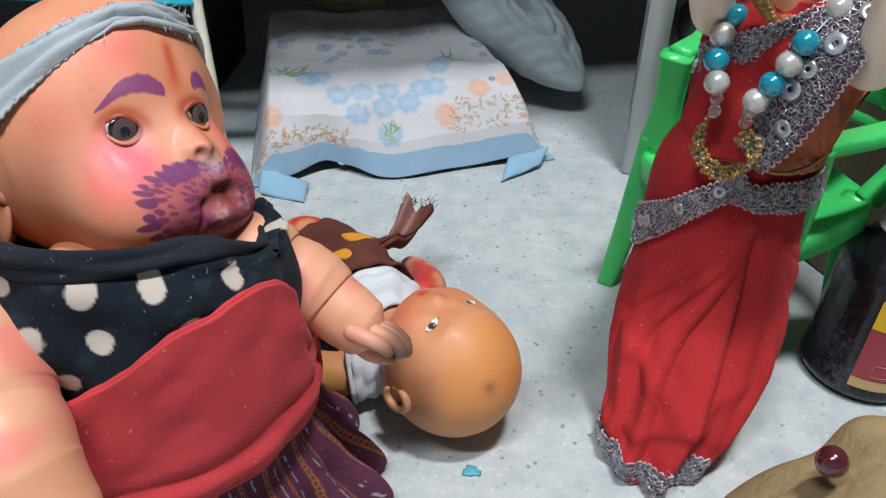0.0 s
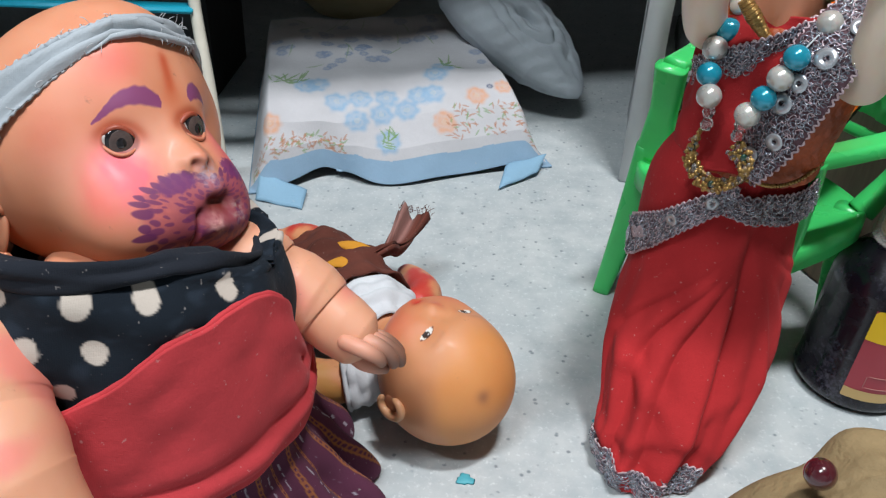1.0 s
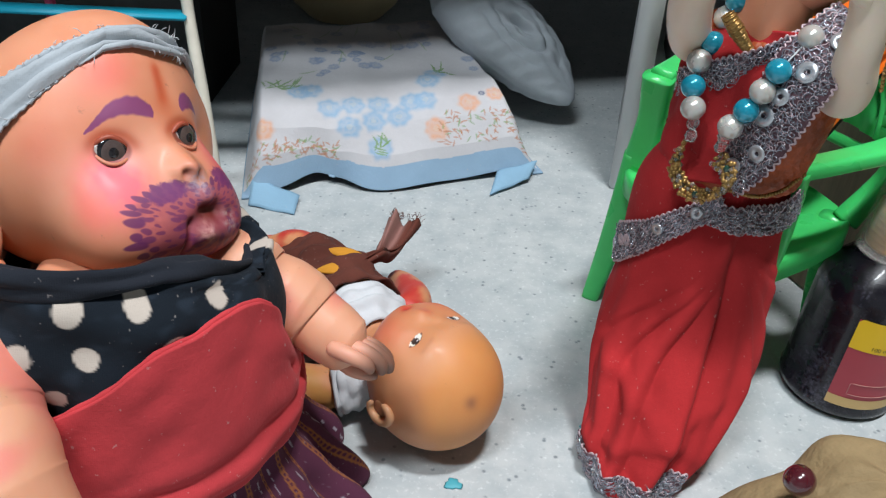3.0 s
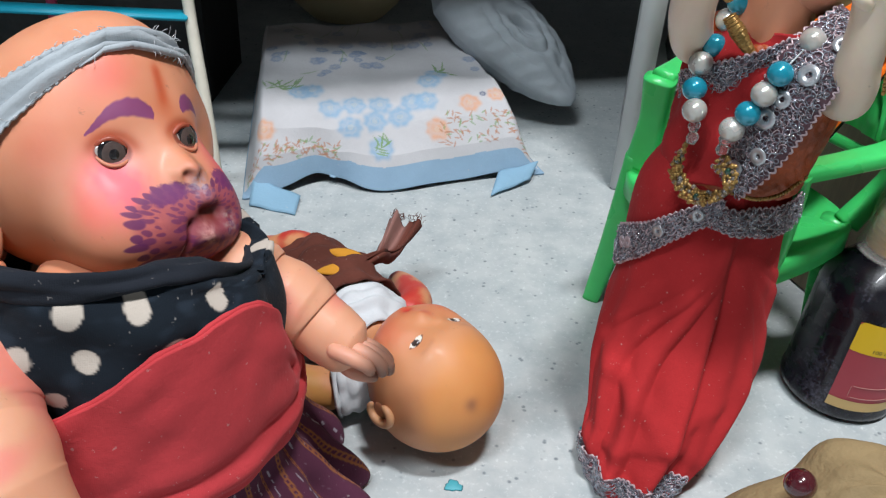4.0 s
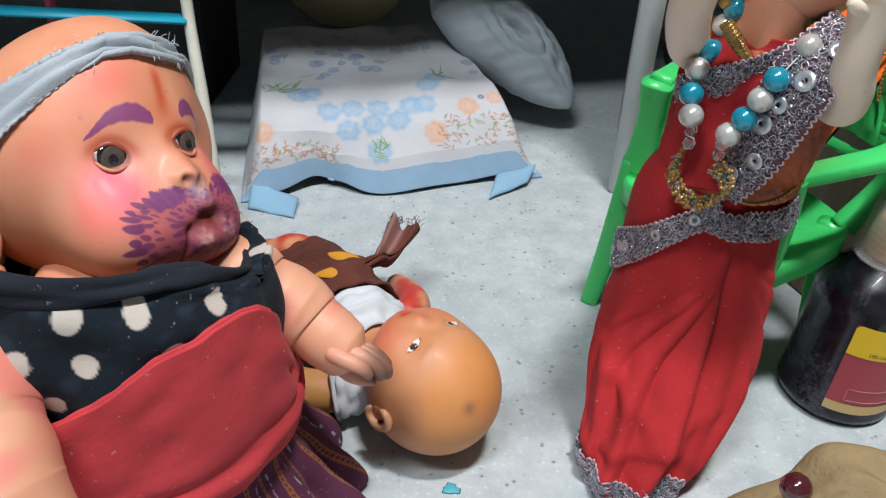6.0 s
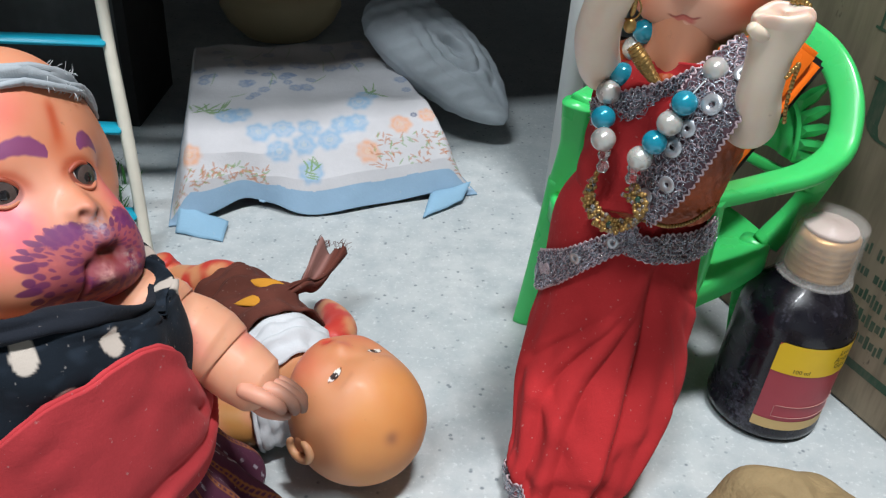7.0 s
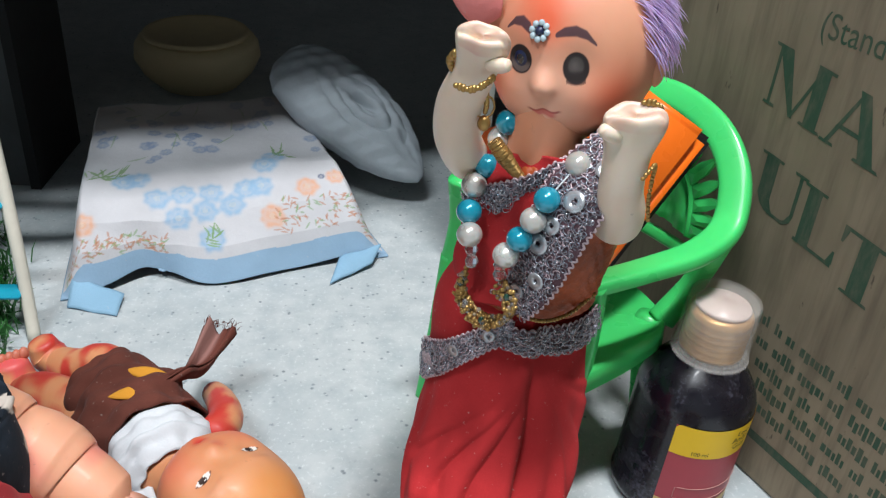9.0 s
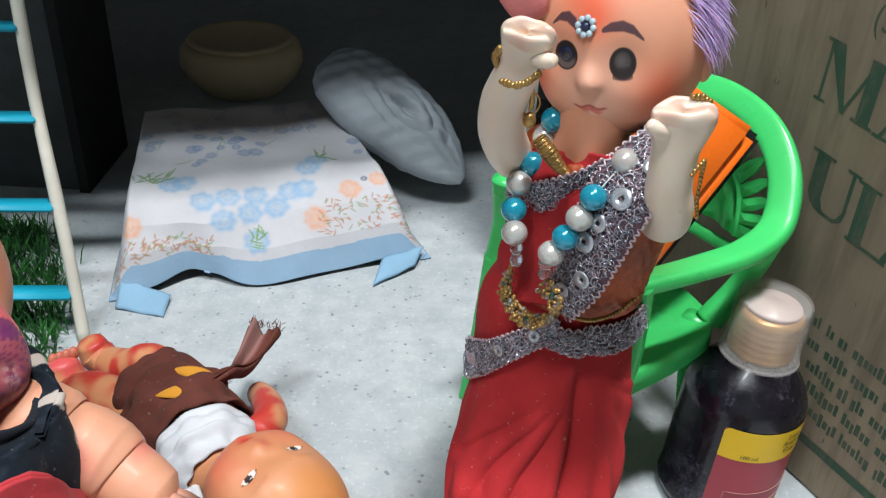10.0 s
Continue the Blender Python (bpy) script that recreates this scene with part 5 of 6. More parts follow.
def ring_cloth(name, mats, label, category, levels, colour=None, nseg=200, n=60, ripple=None, turn=0.0, arc=None, thick=0.0012, sag=None):
    """A garment lofted over levels (z, cx, cy, rx, ry); ripple(angle, k) pushes it out; arc limits it to an angle range."""
    lv = np.array(levels, float)
    k = np.linspace(0, 1, n)
    zs = list(spline(lv, n).T)
    a = np.linspace(0, 2 * np.pi, nseg, endpoint=False) if arc is None else np.linspace(radians(arc[0]), radians(arc[1]), nseg)
    A, K = np.meshgrid(a, k)
    z, cx, cy, rx, ry = (np.repeat(q[:, None], nseg, 1) for q in zs)
    out = ripple(A, K) if ripple is not None else 0 * A
    X, Y = (rx + out) * np.cos(A), (ry + out) * np.sin(A)
    c, s = math.cos(radians(turn)), math.sin(radians(turn))
    if sag is not None:
        z = z + sag(A, K)
    p = np.stack([cx + c * X - s * Y, cy + s * X + c * Y, z], -1)
    col = colour(A, K, p) if colour is not None else (1, 1, 1)
    ob = tagged(part(name, Form().grid(p, col, wrap=arc is None), mats), label, category)
    mod = ob.modifiers.new("thickness", "SOLIDIFY")
    mod.thickness, mod.offset = thick, -1.0
    return ob, p


def edge_roll(ob, name, ring, r, m, label):
    """A rolled hem along a closed line of points."""
    tan = np.roll(ring, -1, 0) - np.roll(ring, 1, 0)
    tan /= np.linalg.norm(tan, axis=1)[:, None]
    upw = np.array((0, 0, 1.0)) - tan * tan[:, 2:3]
    upw /= np.linalg.norm(upw, axis=1)[:, None]
    outw = np.cross(tan, upw)
    q = np.linspace(0, 2 * np.pi, 9, endpoint=False)
    swell = r * (1 + 0.18 * np.sin(np.arange(len(ring)) * 0.37) + 0.12 * np.sin(np.arange(len(ring)) * 0.91))
    rows = np.array([ring + (swell * math.cos(k))[:, None] * outw + (swell * math.sin(k))[:, None] * upw for k in q])
    part(name, Form().grid(np.concatenate([rows, rows[:1]])), m, ob, label)


def seated_clothes():
    rnd = random.Random(21)
    spots = [(-77, 0.1125), (-56, 0.1112), (-74, 0.1005), (-27, 0.1050), (-48, 0.1000), (-94, 0.1020), (-86, 0.0905), (-66, 0.0900), (-38, 0.0930), (-15, 0.0960), (-105, 0.1120), (-112, 0.0930)]
    for row, z in enumerate((0.110, 0.099, 0.088, 0.078)):
        spots += [(-10 + 24 * q + 12 * (row % 2) + rnd.uniform(-4, 4), z) for q in range(1, 11)]

    def polka(A, K, p):
        c = np.broadcast_to(np.array((0.007, 0.012, 0.019)), (*A.shape, 3)).copy()
        w = np.vectorize(lambda a, b: noise.noise((a, b, 1.7)))(A * 9, K * 14)
        c = blend(c, (0.016, 0.025, 0.038), smooth01(w, 0.0, 0.6))
        for deg, z0 in spots:
            da = (A - radians(deg) + np.pi) % (2 * np.pi) - np.pi
            d = np.hypot(da * 0.043, (p[..., 2] - z0) * 1.05)
            c = blend(c, (0.54, 0.48, 0.42), 1 - smooth01(d + 0.0008 * w, 0.0029, 0.0033))
        return c

    def slope(deg):
        """The neckline drops away behind the chin."""
        deg = (np.asarray(deg) + 180) % 360 - 180
        return np.interp(deg, (-180, -140, -110, -90, -70, -45, -25, -10, 5, 30, 90, 140, 180), (-0.004, 0.005, 0.0078, 0.0082, 0.0070, 0.0045, -0.0010, -0.008, -0.0135, -0.019, -0.022, -0.014, -0.004))

    def creases(A, K):
        deep = 0.0011 * np.sin(9 * A + 7 * K) * (0.3 + K) + 0.0010 * np.sin(5 * A - 14 * K)
        for a0, k0, lean, amp in ((-1.30, 0.30, 0.10, 0.0026), (-0.70, 0.36, -0.26, 0.0034), (-1.75, 0.46, 0.16, 0.0024), (-0.35, 0.26, 0.28, 0.0026), (-1.05, 0.56, -0.24, 0.0026), (-1.50, 0.66, 0.30, 0.0022), (-0.95, 0.20, 0.15, 0.0022)):
            deep = deep + amp * np.exp(-((K - k0 - lean * (A - a0)) / 0.035) ** 2) * np.exp(-((A - a0) / 0.55) ** 2)
        return deep

    top_ob, top_p = ring_cloth("polka_dot_top", DYED, "black cotton top with cream polka dots on the doll", "top",
               [(0.1090, -0.0015, 0.2995, 0.0355, 0.0355), (0.1080, -0.0012, 0.2990, 0.0395, 0.0392), (0.1030, -0.0005, 0.2975, 0.0425, 0.0420), (0.0930, 0.0, 0.2970, 0.0438, 0.0432), (0.0700, 0.0, 0.2970, 0.0440, 0.0435)],
               polka, 420, 130, creases, sag=lambda A, K: slope(np.degrees(A)) * (1 - smooth01(K, 0.0, 0.75)))
    # a twisted roll of the same cloth lies round the neck
    f = Form()
    ring = []
    for q in np.linspace(-math.pi, math.pi, 160, endpoint=False):
        deg = math.degrees(q)
        r = 0.0375 + 0.0012 * math.sin(3 * q)
        z = 0.1105 + float(slope(deg))
        ring.append((-0.0015 + r * math.cos(q), 0.2995 + r * math.sin(q), z))
    ring = np.array(ring)
    rows = []
    tan = np.roll(ring, -1, 0) - np.roll(ring, 1, 0)
    for i, o in enumerate(ring):
        d = unit(tan[i])
        e1 = unit(np.array((0, 0, 1.0)) - d * d[2])
        e2 = np.cross(d, e1)
        row = []
        for b in np.linspace(0, 2 * np.pi, 28, endpoint=False):
            rr = 0.0029 * (1 + 0.26 * math.sin(3 * b + i * 0.16) + 0.12 * math.sin(5 * b - i * 0.10) + 0.15 * math.sin(i * 0.21))
            row.append(o + rr * (math.cos(b) * e1 * 1.15 + math.sin(b) * e2))
        rows.append(row)
    rows.append(rows[0])
    part("neck_roll", f.grid(np.array(rows)), NAVY_CLOTH, top_ob, "twisted black neck roll")

    # the red cloth sits aslant: low over one thigh, high under the far arm
    upper = ((-180, -130, -89, -80, -71, -63, -54, -45, -35, -23, -14, -9, -2, 10, 25, 60, 120, 180), (0.072, 0.0765, 0.0835, 0.0887, 0.0930, 0.0970, 0.1003, 0.1024, 0.1035, 0.1026, 0.1004, 0.0965, 0.0850, 0.0730, 0.0660, 0.062, 0.064, 0.072))
    lower = ((-180, -120, -89, -57, -26, -8, 40, 120, 180), (0.040, 0.042, 0.046, 0.0500, 0.0510, 0.0495, 0.047, 0.042, 0.040))
    A, K = np.meshgrid(np.radians(np.linspace(-180, 180, 300, endpoint=False)), np.linspace(0, 1, 90))
    z1, z0 = np.interp(np.degrees(A), *upper), np.interp(np.degrees(A), *lower)
    z = z1 + (z0 - z1) * K + 0.0005 * np.sin(11 * A) * (1 - K)
    w = np.vectorize(lambda a, b: noise.noise((a, b, 2.2)))(A * 4, K * 5)
    r = 0.0452 + 0.0050 * K + 0.0012 * np.sin(np.pi * K) + 0.0012 * w + 0.0005 * np.sin(3 * A + 5 * K)
    r += 0.0016 * np.exp(-((K - 0.80 + 0.10 * np.sin(2 * A)) / 0.04) ** 2) - 0.0010 * np.exp(-((K - 0.70 + 0.10 * np.sin(2 * A)) / 0.05) ** 2)
    r += 0.0020 * np.exp(-((np.degrees(A) + 8) / 7) ** 2) * (1 - K) - 0.0018 * np.exp(-((np.degrees(A) - 2) / 6) ** 2) * np.exp(-((K - 0.45) / 0.10) ** 2)
    p = np.stack([r * np.cos(A), 0.2968 + r * np.sin(A), z], -1)
    wrap_ob = tagged(part("red_wrap", Form().grid(p), WRAP_CLOTH), "dusty red cotton cloth wrapped aslant round the seated doll", "wrap")
    mod = wrap_ob.modifiers.new("thickness", "SOLIDIFY")
    mod.thickness, mod.offset = 0.0016, -1.0
    wrap_p = p

    def ikat(A, K, p):
        c = np.broadcast_to(np.array((0.095, 0.026, 0.055)), (*A.shape, 3)).copy()
        w = np.vectorize(lambda a, b: noise.noise((a, b, 4.1)))(A * 30, K * 30)
        lane = A * 0.060 / 0.0105 + 0.30 * np.sin(3 * A + 4 * K)
        s = lane % 1.0
        idx = np.floor(lane)
        dash = np.sin(K * 70 + 5 * idx + 3 * w) > -0.1
        c = blend(c, (0.46, 0.43, 0.50), 0.75 * (1 - smooth01(np.abs(s - 0.22 + 0.06 * w), 0.015, 0.045)) * dash)
        rail = np.minimum(np.abs(s - 0.66), np.abs(s - 0.80))
        c = blend(c, (0.36, 0.135, 0.035), 0.85 * (1 - smooth01(rail + 0.01 * w, 0.012, 0.035)))
        c = blend(c, (0.34, 0.12, 0.04), 0.7 * (np.abs(s - 0.73) < 0.06) * (np.sin(K * 230) > 0.2))
        return c

    def gathers(A, K):
        g = np.sin(17 * A + 2.5 * np.sin(3 * A))
        return g * (0.0010 + 0.0030 * smooth01(K, 0.2, 0.6)) + 0.0024 * np.exp(-((K - 0.62) / 0.14) ** 2) * (0.6 + 0.4 * np.sin(8 * A + 2)) + 0.0022 * np.sin(5 * A + 1) * K + 0.0020 * np.exp(-((K - 0.35) / 0.10) ** 2)

    edge_roll(wrap_ob, "folded_edge", wrap_p[0], 0.0007, WRAP_CLOTH, "folded red upper edge")
    edge_roll(wrap_ob, "lower_hem", wrap_p[-2], 0.0009, WRAP_CLOTH, "rolled red lower hem")
    skirt_ob, skirt_p = ring_cloth("purple_striped_skirt", DYED, "gathered dark purple skirt with striped ikat weave", "skirt",
               [(0.050, 0.000, 0.2965, 0.0430, 0.0430), (0.036, 0.001, 0.2965, 0.0450, 0.0450), (0.023, 0.003, 0.297, 0.0495, 0.0490), (0.011, 0.006, 0.297, 0.0560, 0.0535), (0.003, 0.008, 0.297, 0.0590, 0.0555), (0.0012, 0.008, 0.297, 0.0550, 0.0520)],
               ikat, 900, 200, gathers)
    edge_roll(skirt_ob, "waistband", skirt_p[3], 0.0014, PURPLE_CLOTH, "gathered dark purple waistband")


seated_clothes()


# ---- ochre clay toy with a red bead eye ----
def clay_toy():
    f = Form()
    c = np.array((0.2180, 0.2720, 0.034))

    def lump(az, el):
        k = np.zeros_like(az)
        for a0, e0, s, amp in ((-150, 12, 26, 0.010), (165, -10, 20, 0.016), (-120, 45, 18, 0.004), (60, 30, 30, 0.004), (120, 55, 14, 0.005), (-60, 50, 14, 0.004)):
            d = (az - a0 + 180) % 360 - 180
            k = k + amp * np.exp(-((d * np.cos(np.radians(el))) ** 2 + (el - e0) ** 2) / (2 * s * s))
        return k + 0.0012 * np.sin(az * 0.11) * np.cos(el * 0.13)

    f.ball(c, (0.034, 0.030, 0.034), None, lump, nu=120, nv=80)
    f.tube([(0.205, 0.262, 0.012), (0.203, 0.258, 0.006), (0.202, 0.256, 0.0)], [0.012, 0.012, 0.011], n=14, seg=18, ends=False)
    f.tube([(0.235, 0.280, 0.012), (0.237, 0.283, 0.006), (0.238, 0.284, 0.0)], [0.012, 0.012, 0.011], n=14, seg=18, ends=False)
    ob = thing("clay_animal", c, "small ochre clay animal with glossy dark red bead eye", "figurine")
    part("body", f, CLAY, ob)
    part("bead_eye", Form().ball((0.1890, 0.2700, 0.0700), (0.0042, 0.0042, 0.0042), nu=28, nv=18), GARNET, ob, "glossy dark red bead")
    part("dark_patch", Form().ball((0.2190, 0.2600, 0.0670), (0.0060, 0.0050, 0.0035), nu=20, nv=12), CLAY_DARK, ob, "smoky dark patch")


clay_toy()
for x, y, r in ((0.0990, 0.3180, 0.0032), (0.147, 0.352, 0.0022), (0.279, 0.330, 0.0026)):
    f = Form()
    a = np.linspace(0, 2 * np.pi, 28, endpoint=False)
    rr = r * (1 + 0.18 * np.sin(3 * a + x * 90) + 0.1 * np.sin(7 * a))
    f.grid(np.array([[(x + q * w * math.cos(b), y + q * w * math.sin(b) * 0.8, z) for q, b in zip(rr, a)] for w, z in ((1.0, 0.0002), (0.8, 0.0006), (0.05, 0.0007))]), caps=True)
    tagged(part("paint_drop", f, BLUE_PAINT), "dried turquoise paint drop on the cement floor", "stain", group="paint drops on the floor")


# ---- the standing doll ----
IVORY, FACE = np.array((0.80, 0.68, 0.55)), np.array((0.66, 0.31, 0.19))


def standing_doll():
    f = Form()
    C = np.array((0.1856, 0.3741, 0.1842))
    ax = np.array([(-0.4560, -0.8869, -0.0742), (0.8807, -0.4616, 0.1062), (-0.1284, -0.0169, 0.9916)])
    EYES = ((-18.5, 5.5), (21.0, 3.5))
    R = np.array((0.0227, 0.0229, 0.0262))

    def swell(az, el):
        s = bell(az, el, 0, -6, 4.6, 0.0028) + bell(az, el, 5, -8, 2.6, 0.0006) + bell(az, el, -5, -8, 2.6, 0.0006) + bell(az, el, 28, -22, 15, 0.0022) + bell(az, el, -28, -22, 15, 0.0022) + bell(az, el, 0, -44, 13, 0.0018)
        s += bell(az, el, 22, 4, 9, -0.0014) + bell(az, el, -22, 4, 9, -0.0014) + bell(az, el, 0, -19, 4, 0.0005) + bell(az, el, 0, -26, 4, 0.0006) + bell(az, el, 0, -22.5, 2.0, -0.0005)
        return s + bell(az, el, 85, 10, 32, 0.0014) + bell(az, el, -85, 10, 32, 0.0014)

    def paint(az, el):
        c = np.broadcast_to(FACE, (*az.shape, 3)).copy()
        c = blend(c, (0.76, 0.42, 0.30), bell(az, el, 0, -14, 19, 0.9))
        c = blend(c, (0.72, 0.13, 0.055), bell(az, el, 46, -16, 12, 0.85) + bell(az, el, -46, -12, 12, 0.85) + bell(az, el, -6, 40, 15, 0.85) + bell(az, el, 2, 26, 7, 0.5))
        # short dark brows, thick at the inner end
        for pts, wide in ((((-33, 21.0), (-27, 26.0), (-20, 27.0), (-13, 24.0), (-8.5, 19.5)), (0.6, 2.4, 3.2, 3.2, 1.0)), (((7.0, 21.5), (13, 23.5), (21, 24.0), (28, 21.5), (34.5, 15.5)), (1.2, 2.7, 3.1, 2.6, 0.6))):
            xs, ys = zip(*pts)
            half = np.interp(az, xs, wide) * smooth01(az, xs[0] - 0.6, xs[0] + 0.8) * (1 - smooth01(az, xs[-1] - 0.8, xs[-1] + 0.6))
            c = blend(c, (0.045, 0.024, 0.040), 0.93 * (1 - smooth01(np.abs(el - np.interp(az, xs, ys)), half * 0.75, half + 0.5)) * (half > 0.2))
        for (a0, e0), rx, ry, shut in ((EYES[0], 9.6, 8.2, 0.0), (EYES[1], 8.4, 8.8, 1.0)):
            u, v = (az - a0) / rx, (el - e0) / ry
            d = np.hypot(u, v)
            c = blend(c, (0.012, 0.006, 0.006), 1 - smooth01(d, 0.96, 1.08))
            c = blend(c, (0.22, 0.17, 0.16), 0.65 * (1 - smooth01(d, 0.86, 0.95)) * smooth01(-v, -0.1, 0.5) * (1 - shut))
            if shut:
                # the lid of this eye has dropped: a smoky grey lid over a dark slit
                c = blend(c, (0.055, 0.046, 0.043), (1 - smooth01(np.hypot(u, v - 0.1), 0.50, 0.72)) * smooth01(v, -0.45, -0.1))
                # the lid's highlight, painted in as a lighter grey spot
                c = blend(c, (0.13, 0.115, 0.11), 0.6 * bell(az, el, a0 - 1, e0 + 1.5, 2.2, 1.0))
                lash = np.abs(v + 0.95 - 0.25 * u * u) < 0.13 + 0.05 * np.sin(az * 5)
                c = blend(c, (0.025, 0.012, 0.012), 0.8 * lash * (np.abs(u) < 0.75))
        mouth = -21.5 - 0.006 * (az + 1) ** 2 + 0.8 * np.cos(az * 0.5)
        c = blend(c, (0.28, 0.035, 0.03), 0.85 * (1 - smooth01(np.abs(el - mouth), 0.4, 1.0)) * (1 - smooth01(np.abs(az), 9, 13)))
        c = blend(c, (0.58, 0.09, 0.08), 0.75 * (1 - smooth01(np.abs(el - mouth + 1.6), 1.0, 2.4)) * (1 - smooth01(np.abs(az), 5, 10)))
        return c

    f.ball(C, R, ax, swell, paint, nu=620, nv=440, dense=0.40)

    def on_head(az, el, out=0.0):
        a, e = radians(az), radians(el)
        d = np.array((math.cos(e) * math.cos(a), math.cos(e) * math.sin(a), math.sin(e)))
        return C + (d * R + d * (swell(np.array([az * 1.0]), np.array([el * 1.0]))[0] + out)) @ ax, d @ ax

    p, d = on_head(*EYES[0])
    sd = unit(np.cross((0, 0, 1), d))
    e_ax = np.array([d, sd, np.cross(d, sd)])
    f.ball(p - d * 0.0010 + sd * 0.0001, (0.0016, 0.0031, 0.0029), e_ax, slot=4, nu=40, nv=26)
    f.ball(p - d * 0.0002 + sd * 0.0001, (0.0011, 0.0016, 0.0016), e_ax, slot=3, nu=30, nv=20)
    for s in (-1, 1):
        o, d = on_head(s * 92, -8)
        f.ball(o, (0.0042, 0.0020, 0.0062), np.array([ax[0], d, np.cross(ax[0], d)]), colour=FACE, nu=20, nv=14)
    f.tube([(0.1795, 0.3650, 0.150), (0.1800, 0.3640, 0.162), (0.1815, 0.3640, 0.178)], [0.0125, 0.0105, 0.0105], np.array((0.60, 0.26, 0.15)), n=16, seg=24)
    f.tube([(0.1800, 0.3720, 0.085), (0.1815, 0.3690, 0.110), (0.1825, 0.3670, 0.135), (0.1825, 0.3670, 0.156)], [0.015, 0.0150, 0.0155, 0.012], np.array((0.60, 0.26, 0.15)), n=20, seg=24)
    for x in (0.166, 0.186):
        f.tube([(x, 0.372, 0.09), (x, 0.364, 0.05), (x - 0.002, 0.350, 0.014), (x - 0.004, 0.340, 0.006)], [0.011, 0.010, 0.008, 0.007], IVORY, n=20, seg=14)
    # raised arms of pale vinyl with small curled hands
    def raised_arm(points, radii, wide, across, seed, thumb):
        n, seg = 84, 48
        p = spline(points, n)
        k = np.linspace(0, 1, n)
        r = np.interp(k, np.linspace(0, 1, len(radii)), radii)
        r = r * np.sqrt(np.clip(1 - np.clip((0.10 - k) / 0.10, 0, 1) ** 2, 0.0004, 1))
        t = np.gradient(p, axis=0)
        t /= np.linalg.norm(t, axis=1)[:, None]
        a = np.linspace(0, 2 * np.pi, seg, endpoint=False)
        rows = []
        for i in range(n):
            s0 = unit(np.asarray(across) - t[i] * (np.asarray(across) @ t[i]))
            u = np.cross(t[i], s0)
            open_k = float(smooth01(np.array(k[i]), 0.66, 0.98))
            ra = r[i] * (1 + (wide - 1) * open_k)
            rb = r[i] * (1 - 0.38 * open_k)
            dent = 1 - 0.16 * open_k * np.exp(-((a - 4.4) / 0.5) ** 2) + 0.05 * open_k * np.sin(3 * a + seed) + 0.03 * open_k * np.sin(7 * a)
            rows.append(p[i] + (dent * ra * np.cos(a))[:, None] * s0 + (dent * rb * np.sin(a))[:, None] * u)
        lip = rows[-1]
        up = t[-1] * 0.0026
        mid = lip.mean(0)
        s0 = unit(np.asarray(across) - t[-1] * (np.asarray(across) @ t[-1]))
        u = np.cross(t[-1], s0)
        slant = (0.45 * np.cos(a - 0.5) + 0.12 * np.sin(3 * a + seed))[:, None]
        # curled fingertips close the hand, with a crease between them and the palm
        for shrink, rise in ((0.99, 0.35), (0.96, 0.75), (0.90, 1.10), (0.80, 1.36), (0.66, 1.45), (0.50, 1.32), (0.34, 1.12), (0.18, 1.05), (0.02, 1.02)):
            fold = 0.35 * np.exp(-((np.sin(a) * shrink + 0.15) / 0.16) ** 2)[:, None]
            rows.append(mid + (lip - mid) * shrink + up * (rise * (1 + slant * 0.55) - fold * (shrink < 0.93)))
        tint = np.broadcast_to(IVORY, (len(rows), seg, 3)).copy()
        tint[-10:] = blend(tint[-10:], (0.66, 0.36, 0.28), 0.30 + 0.25 * np.sin(3 * a + seed)[None, :] * np.ones((10, 1)))
        f.tube([mid + thumb * s0 * 0.0030 - t[-1] * 0.0035 - u * 0.0015, mid + thumb * s0 * 0.0058 - t[-1] * 0.0012 - u * 0.0032, mid + thumb * s0 * 0.0078 + t[-1] * 0.0004 - u * 0.0034], [0.0022, 0.0019, 0.0013], IVORY, 1, n=20, seg=12)
        f.grid(np.array(rows), tint, 1, caps=True)

    raised_arm([(0.1650, 0.3810, 0.1440), (0.1590, 0.3690, 0.1500), (0.1545, 0.3570, 0.1630), (0.1540, 0.3470, 0.1760), (0.1566, 0.3370, 0.1890), (0.1570, 0.3315, 0.1968)], [0.0060, 0.0064, 0.0064, 0.0060, 0.0050, 0.0058], 1.10, (0.94, -0.25, -0.15), 0.6, 1)
    raised_arm([(0.1950, 0.3560, 0.1460), (0.1985, 0.3450, 0.1455), (0.1980, 0.3400, 0.1515), (0.1962, 0.3370, 0.1590), (0.1951, 0.3335, 0.1710), (0.1946, 0.3305, 0.1800)], [0.0060, 0.0066, 0.0064, 0.0058, 0.0054, 0.0062], 1.22, (0.98, -0.15, -0.05), 1.9, -1)
    tagged(part("standing_doll", f, [VINYL, VINYL_PALE, IRIS, EYE, IRIS_BLUE]), "standing vinyl doll with raised pale arms and dark brows", "doll")
    return on_head, C, ax


on_head, D_C, D_AX = standing_doll()


